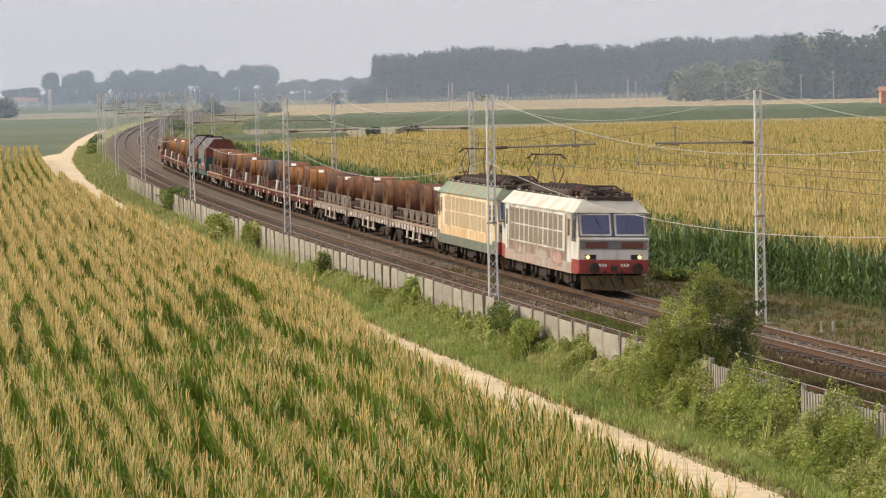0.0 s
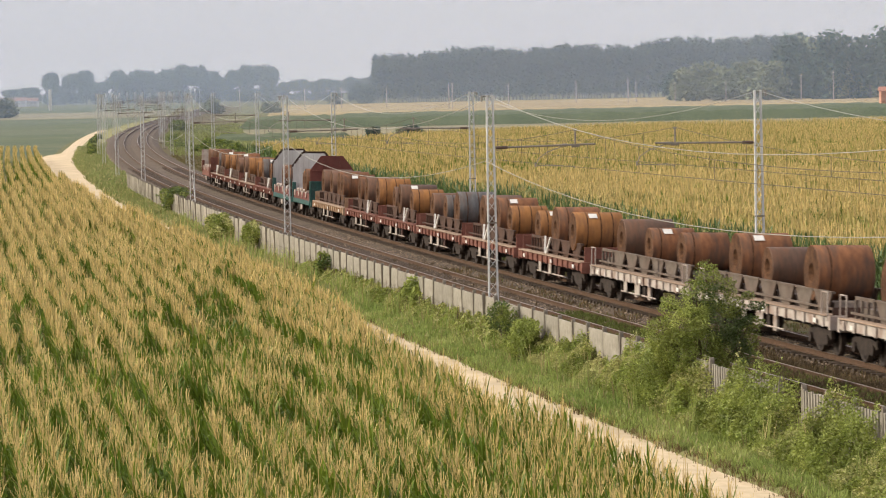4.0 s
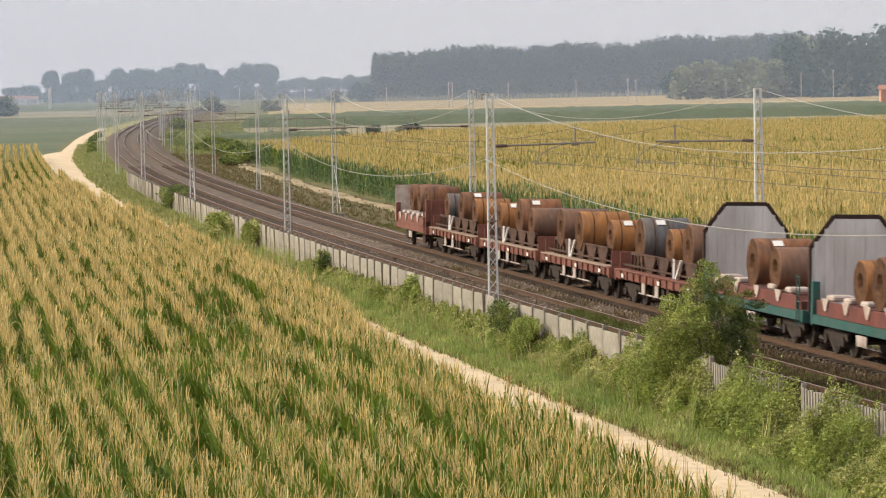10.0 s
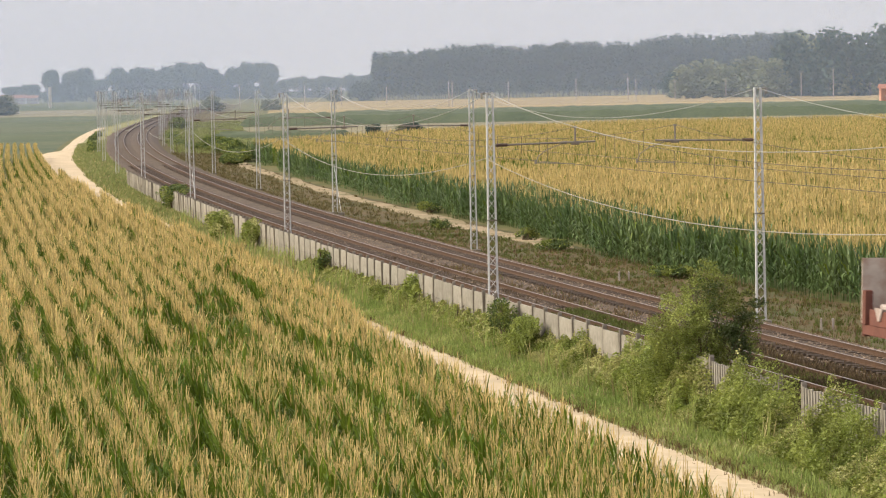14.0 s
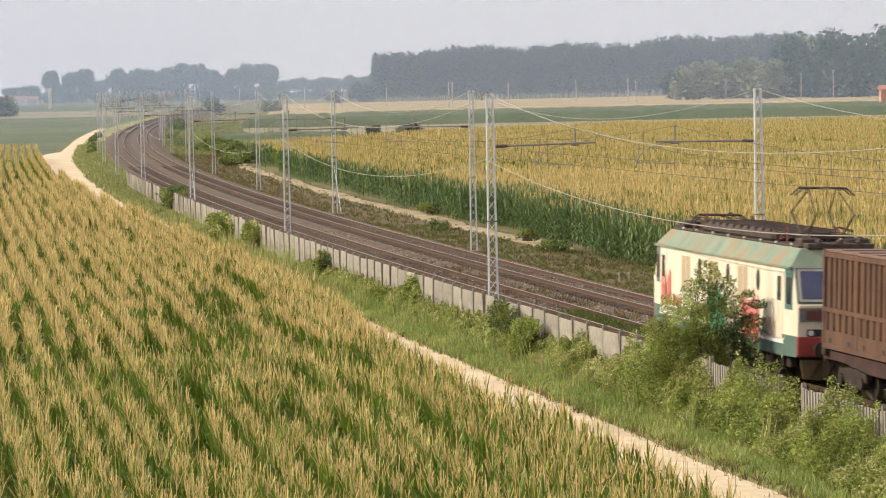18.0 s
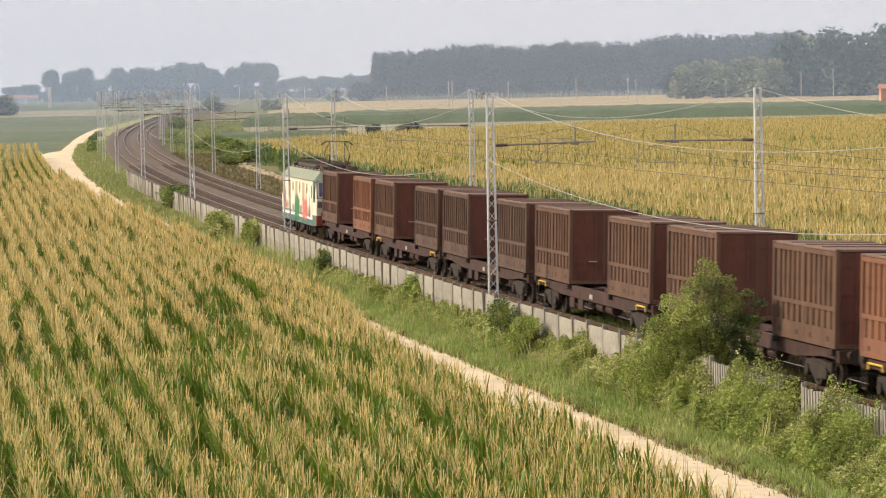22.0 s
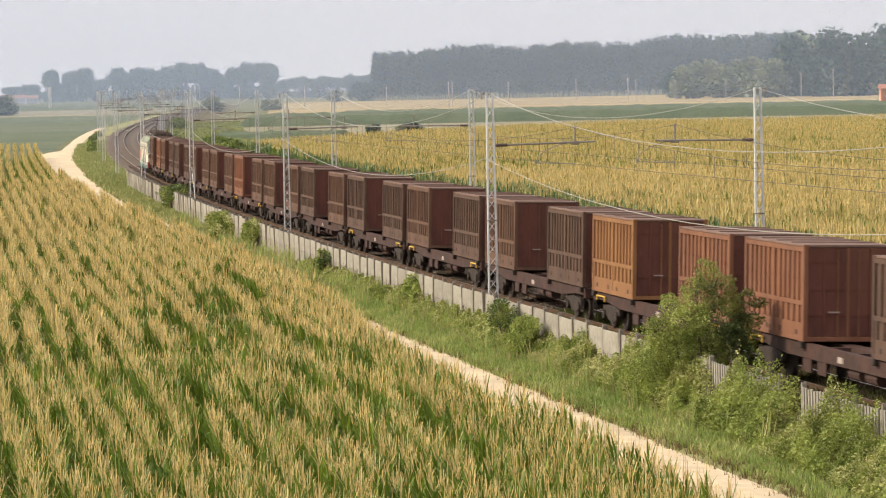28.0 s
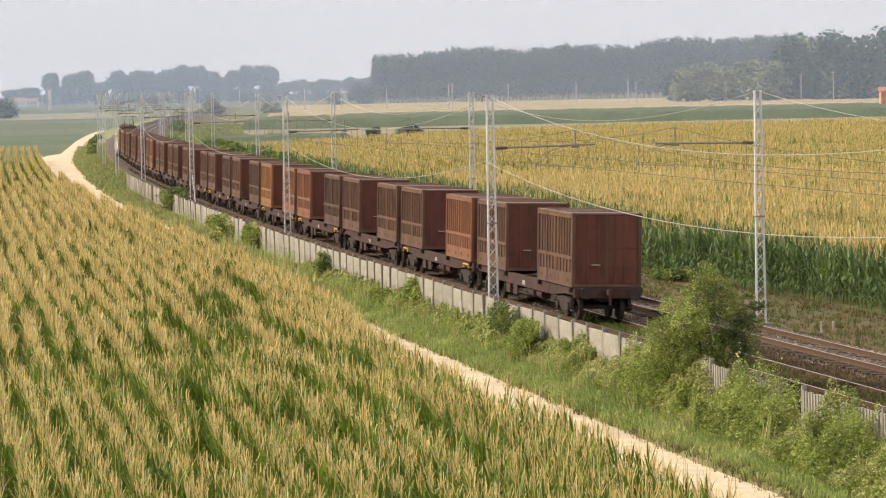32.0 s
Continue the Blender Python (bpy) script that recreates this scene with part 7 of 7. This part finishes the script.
# ---- summer haze: upright see-through sheets added far out on the plain imitate it ----
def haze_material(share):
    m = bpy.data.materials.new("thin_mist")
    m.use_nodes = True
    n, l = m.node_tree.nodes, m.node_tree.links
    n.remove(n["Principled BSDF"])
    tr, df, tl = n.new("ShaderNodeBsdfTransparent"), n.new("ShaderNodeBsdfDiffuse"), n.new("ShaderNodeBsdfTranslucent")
    # The haze's bluish white is put into the sheets' colour.
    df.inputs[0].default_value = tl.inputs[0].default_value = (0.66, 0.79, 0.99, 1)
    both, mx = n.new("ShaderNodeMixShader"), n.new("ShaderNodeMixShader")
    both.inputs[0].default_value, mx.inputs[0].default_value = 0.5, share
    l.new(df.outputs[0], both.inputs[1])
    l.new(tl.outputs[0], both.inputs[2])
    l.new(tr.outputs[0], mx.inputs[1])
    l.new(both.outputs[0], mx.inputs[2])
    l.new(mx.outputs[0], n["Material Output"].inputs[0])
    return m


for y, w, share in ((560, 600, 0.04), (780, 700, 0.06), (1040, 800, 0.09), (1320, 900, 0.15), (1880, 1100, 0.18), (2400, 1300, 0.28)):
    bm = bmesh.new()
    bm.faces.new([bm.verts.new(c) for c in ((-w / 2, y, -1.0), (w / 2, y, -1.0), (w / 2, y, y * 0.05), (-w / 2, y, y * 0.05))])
    tagged(link("haze_veil", bm, haze_material(share)), "added see-through sheet imitating summer haze over the plain", "haze", kind="structure")
# ---- far buildings and poles ----
M_TILE = mat("terracotta_roof", (0.36, 0.17, 0.12), (0.44, 0.23, 0.17), 1.0, 0.9)
M_PLAST = mat("pale_plaster", (0.6, 0.56, 0.5), (0.7, 0.66, 0.6), 0.5, 0.9)
M_BRICK = mat("salmon_brick_wall", (0.5, 0.24, 0.16), (0.58, 0.3, 0.2), 1.0, 0.9)
M_PANE = mat("dark_window_pane", (0.05, 0.06, 0.07), (0.07, 0.08, 0.09), 1.0, 0.2, bump=0)


def house(x, y, w, d, h, wall, label, turn=0.0):
    e = empty("house")
    part("wall", boxes((-w / 2, w / 2, -d / 2, d / 2, 0, h)), wall, e)
    bm = bmesh.new()
    prism(bm, [(-d / 2 - 0.4, h), (d / 2 + 0.4, h), (0, h + d * 0.28)], "x", -w / 2 - 0.4, w / 2 + 0.4)
    part("roof", bm, M_TILE, e, "terracotta tiled roof")
    part("chimney", boxes((w * 0.2, w * 0.2 + 0.6, -0.3, 0.3, h, h + d * 0.3 + 0.8)), wall, e)
    n = max(2, int(w / 3))
    for i in range(n):
        px = -w / 2 + w * (i + 0.5) / n
        win = part("window", boxes((px - 0.5, px + 0.5, -d / 2 - 0.04, -d / 2 + 0.02, h * 0.45, h * 0.45 + 1.2)), M_PLAST, e)
        part("pane", boxes((px - 0.42, px + 0.42, -d / 2 - 0.06, -d / 2 - 0.03, h * 0.45 + 0.08, h * 0.45 + 1.12)), M_PANE, win)
    e.matrix_basis = Matrix.Translation((x, y, -1.12)) @ Matrix.Rotation(turn, 4, "Z")
    return tagged(e, label, "house")


house((30 - 784) / FOCAL * 2430, 2430, 17, 8, 4.2, M_PLAST, "low pale farmhouse with a terracotta roof")
house((62 - 784) / FOCAL * 2440, 2440, 9, 7, 4.0, M_PLAST, "small pale outbuilding with a terracotta roof")
house((1585 - 784) / FOCAL * 930, 930, 6.6, 4.0, 5.4, M_BRICK, "salmon brick building at the field's edge")
tw = empty("white_tower")
part("shaft", boxes((-1.2, 1.2, -1.2, 1.2, 0, 13.5), bevel=0.15), M_PLAST, tw)
part("cap", boxes((-1.4, 1.4, -1.4, 1.4, 13.5, 14.1), bevel=0.1), M_PLAST, tw)
tw.matrix_basis = Matrix.Translation(((95 - 784) / FOCAL * 1860, 1860, -1.12)) @ Matrix.Diagonal((0.6, 0.6, 0.78, 1))
tagged(tw, "slim white tower standing before the distant trees", "tower")


def pole(x, y, h):
    e = empty("utility_pole")
    part("shaft", rods(((0, 0, 0), (0, 0, h), 0.2, 7, 0.13)), M_PLASTER, e)
    part("crossarm", rods(((-0.8, 0, h - 0.5), (0.8, 0, h - 0.5), 0.06, 5)), M_PLASTER, e)
    e.matrix_basis = Matrix.Translation((x, y, -1.12))
    return tagged(e, "pale concrete utility pole far across the fields", "pole", "utility poles")


p0 = None
for px, d, h in ((1423, 1430, 10.5), (1480, 1430, 11.5), (1117, 1500, 9.5), (1131, 1500, 9), (1025, 1600, 9.5), (800, 1350, 9.5), (806, 1360, 10), (905, 1500, 9), (1200, 1500, 8), (1290, 1450, 8), (690, 1500, 8), (545, 1500, 9), (610, 1550, 9), (430, 1450, 9)):
    x = (px - 784) / FOCAL * d
    if p0 is None:
        p0 = pole(x, d, h)
        h0 = h
    else:
        q = copy_thing(p0, Matrix.Translation((x, d, -1.12)))
        q.scale = (1, 1, h / h0)

# ---- sleepers ----
slp = tagged(empty("sleeper_row"), "stained concrete sleepers half buried in ballast", "sleepers", kind="structure")
bm = bmesh.new()
prism(bm, [(-1.28, -0.36), (1.28, -0.36), (1.28, -0.165), (0.45, -0.165), (0.35, -0.19), (-0.35, -0.19), (-0.45, -0.165), (-1.28, -0.165)], "y", -0.13, 0.13)
s0 = part("sleeper", bm, M_SLEEPER, slp)
firsts = True
for o_ in (0.0, GAP):
    for i in range(145):
        m = on_track(24 + i * 0.6, o_, 0.0)
        if firsts:
            s0.matrix_basis, firsts = m, False
        else:
            again(s0, slp, m)
vv, ff = [], []
for o_ in (0.0, GAP):
    for i in range(400):
        m = on_track(24 + (145 + i) * 0.6, o_, 0.0)
        b = len(vv)
        for x, y, z in ((-1.28, -0.13, -0.3), (1.28, -0.13, -0.3), (1.28, 0.13, -0.3), (-1.28, 0.13, -0.3), (-1.28, -0.13, -0.165), (1.28, -0.13, -0.165), (1.28, 0.13, -0.165), (-1.28, 0.13, -0.165)):
            vv.append((m @ Vector((x, y, z)))[:])
        ff += [(b + 4, b + 5, b + 6, b + 7), (b, b + 1, b + 5, b + 4), (b + 1, b + 2, b + 6, b + 5), (b + 2, b + 3, b + 7, b + 6), (b + 3, b, b + 4, b + 7)]
me = bpy.data.meshes.new("far_sleepers")
me.from_pydata(vv, [], ff)
me.materials.append(M_SLEEPER)
tagged(new("far_sleepers", me), "stained concrete sleepers further along the line", "sleepers", kind="stuff")

# loose stones on the ballast
n = 26000
ss, oo = 22 + 150 * rng.random(n) ** 1.35, rng.uniform(-2.3, GAP + 2.5, n)
x, y, _, _ = at(ss, oo)
zz = np.interp(oo, [-3.0, -2.45, -1.75, -0.72, 0.72, 1.4, GAP / 2, GAP - 1.4, GAP - 0.72, GAP + 0.72, GAP + 1.75, GAP + 2.3, GAP + 2.9], [-0.62, -0.42, -0.19, -0.19, -0.215, -0.25, -0.29, -0.22, -0.19, -0.215, -0.25, -0.42, -0.68])
st = []
for k in range(4):
    r = np.random.default_rng(80 + k)
    v = np.array([(1, 0, 0), (-1, 0, 0), (0, 1, 0), (0, -1, 0), (0, 0, 1), (0, 0, -1)], float) * 0.05 * r.uniform(0.6, 1.3, (6, 1))
    t = np.array([(0, 2, 4), (2, 1, 4), (1, 3, 4), (3, 0, 4), (2, 0, 5), (1, 2, 5), (3, 1, 5), (0, 3, 5)])
    st.append((v, t, np.zeros(8, int)))
v, t, m = scatter(st, np.stack([x, y, zz], 1), rng, (0.5, 1.4), 0.0)
tagged(new("ballast_stones", tri_mesh("ballast_stones", v, t, [M_STONE], m)), "loose ballast stones between and beside the rails", "stones", kind="stuff")

# small markers on the far bank, and stays of two masts
def marker(s_, o_):
    e = empty("bank_marker")
    for dy in (-0.22, 0.22):
        part("stake", boxes((-0.05, 0.05, dy - 0.04, dy + 0.04, 0, 0.45), bevel=0.01), M_GREYFRAME, e)
    e.matrix_basis = upright(s_, o_, -0.98, radians(80))
    return tagged(e, "pair of short pale stakes on the bank", "marker", "bank markers")


for s_, o_ in ((116.3, 9.4), (81.1, 9.2)):
    marker(s_, o_)
for s_, o_, side in ((203.8, MAST_L, -1), (203.8, MAST_R, -1)):
    e = empty("mast_stay")
    part("stay_rod", rods(((0, 0.2, 3.4), (0, -3.6, 0.1), 0.016, 6)), M_GALV, e)
    part("anchor_block", boxes((-0.2, 0.2, -3.85, -3.45, -0.4, 0.15), bevel=0.03), M_POST, e)
    e.matrix_basis = upright(s_, o_, -0.6)
    tagged(e, "slanting steel stay anchored in a concrete block", "stay")
# ---- the two trains' running ----
def slack(s, amount=1.0):
    """The trains run a little further towards the camera near the place where they leave the view."""
    return s - amount * float(np.interp(s, [30, 35, 50, 56, 62, 69, 80, 92], [1.95, 1.9, 1.4, 1.1, 0.75, 0.5, 0.2, 0.0]))


def s_second(t):
    """Front of the second train along the line; it gathers a little speed."""
    u = t - 17.1
    return 41.7 + 23.93 * u + 0.0465 * u * u


def s_first(t):
    return 92.2 - 21.7 * t


def motions():
    for ob, ds, o, z in second_train:
        c = -26.1 - 19.75 * round((-26.1 - ds) / 19.75) if ds < -15 else ds
        walk(ob, [(t, on_track(slack(s_second(t) + c, float(np.interp(c, [-230, -130, -60, -15], [0.35, 1.1, 1.1, 0.1]))) + ds - c, o, z, ob.get("turned", False))) for t in range(33)])
    for ob, ds, o, z in first_train:
        walk(ob, [(t, on_track(s_first(t) + ds, GAP + o, z, ob.get("turned", False))) for t in range(0, 33, 2)])


motions()
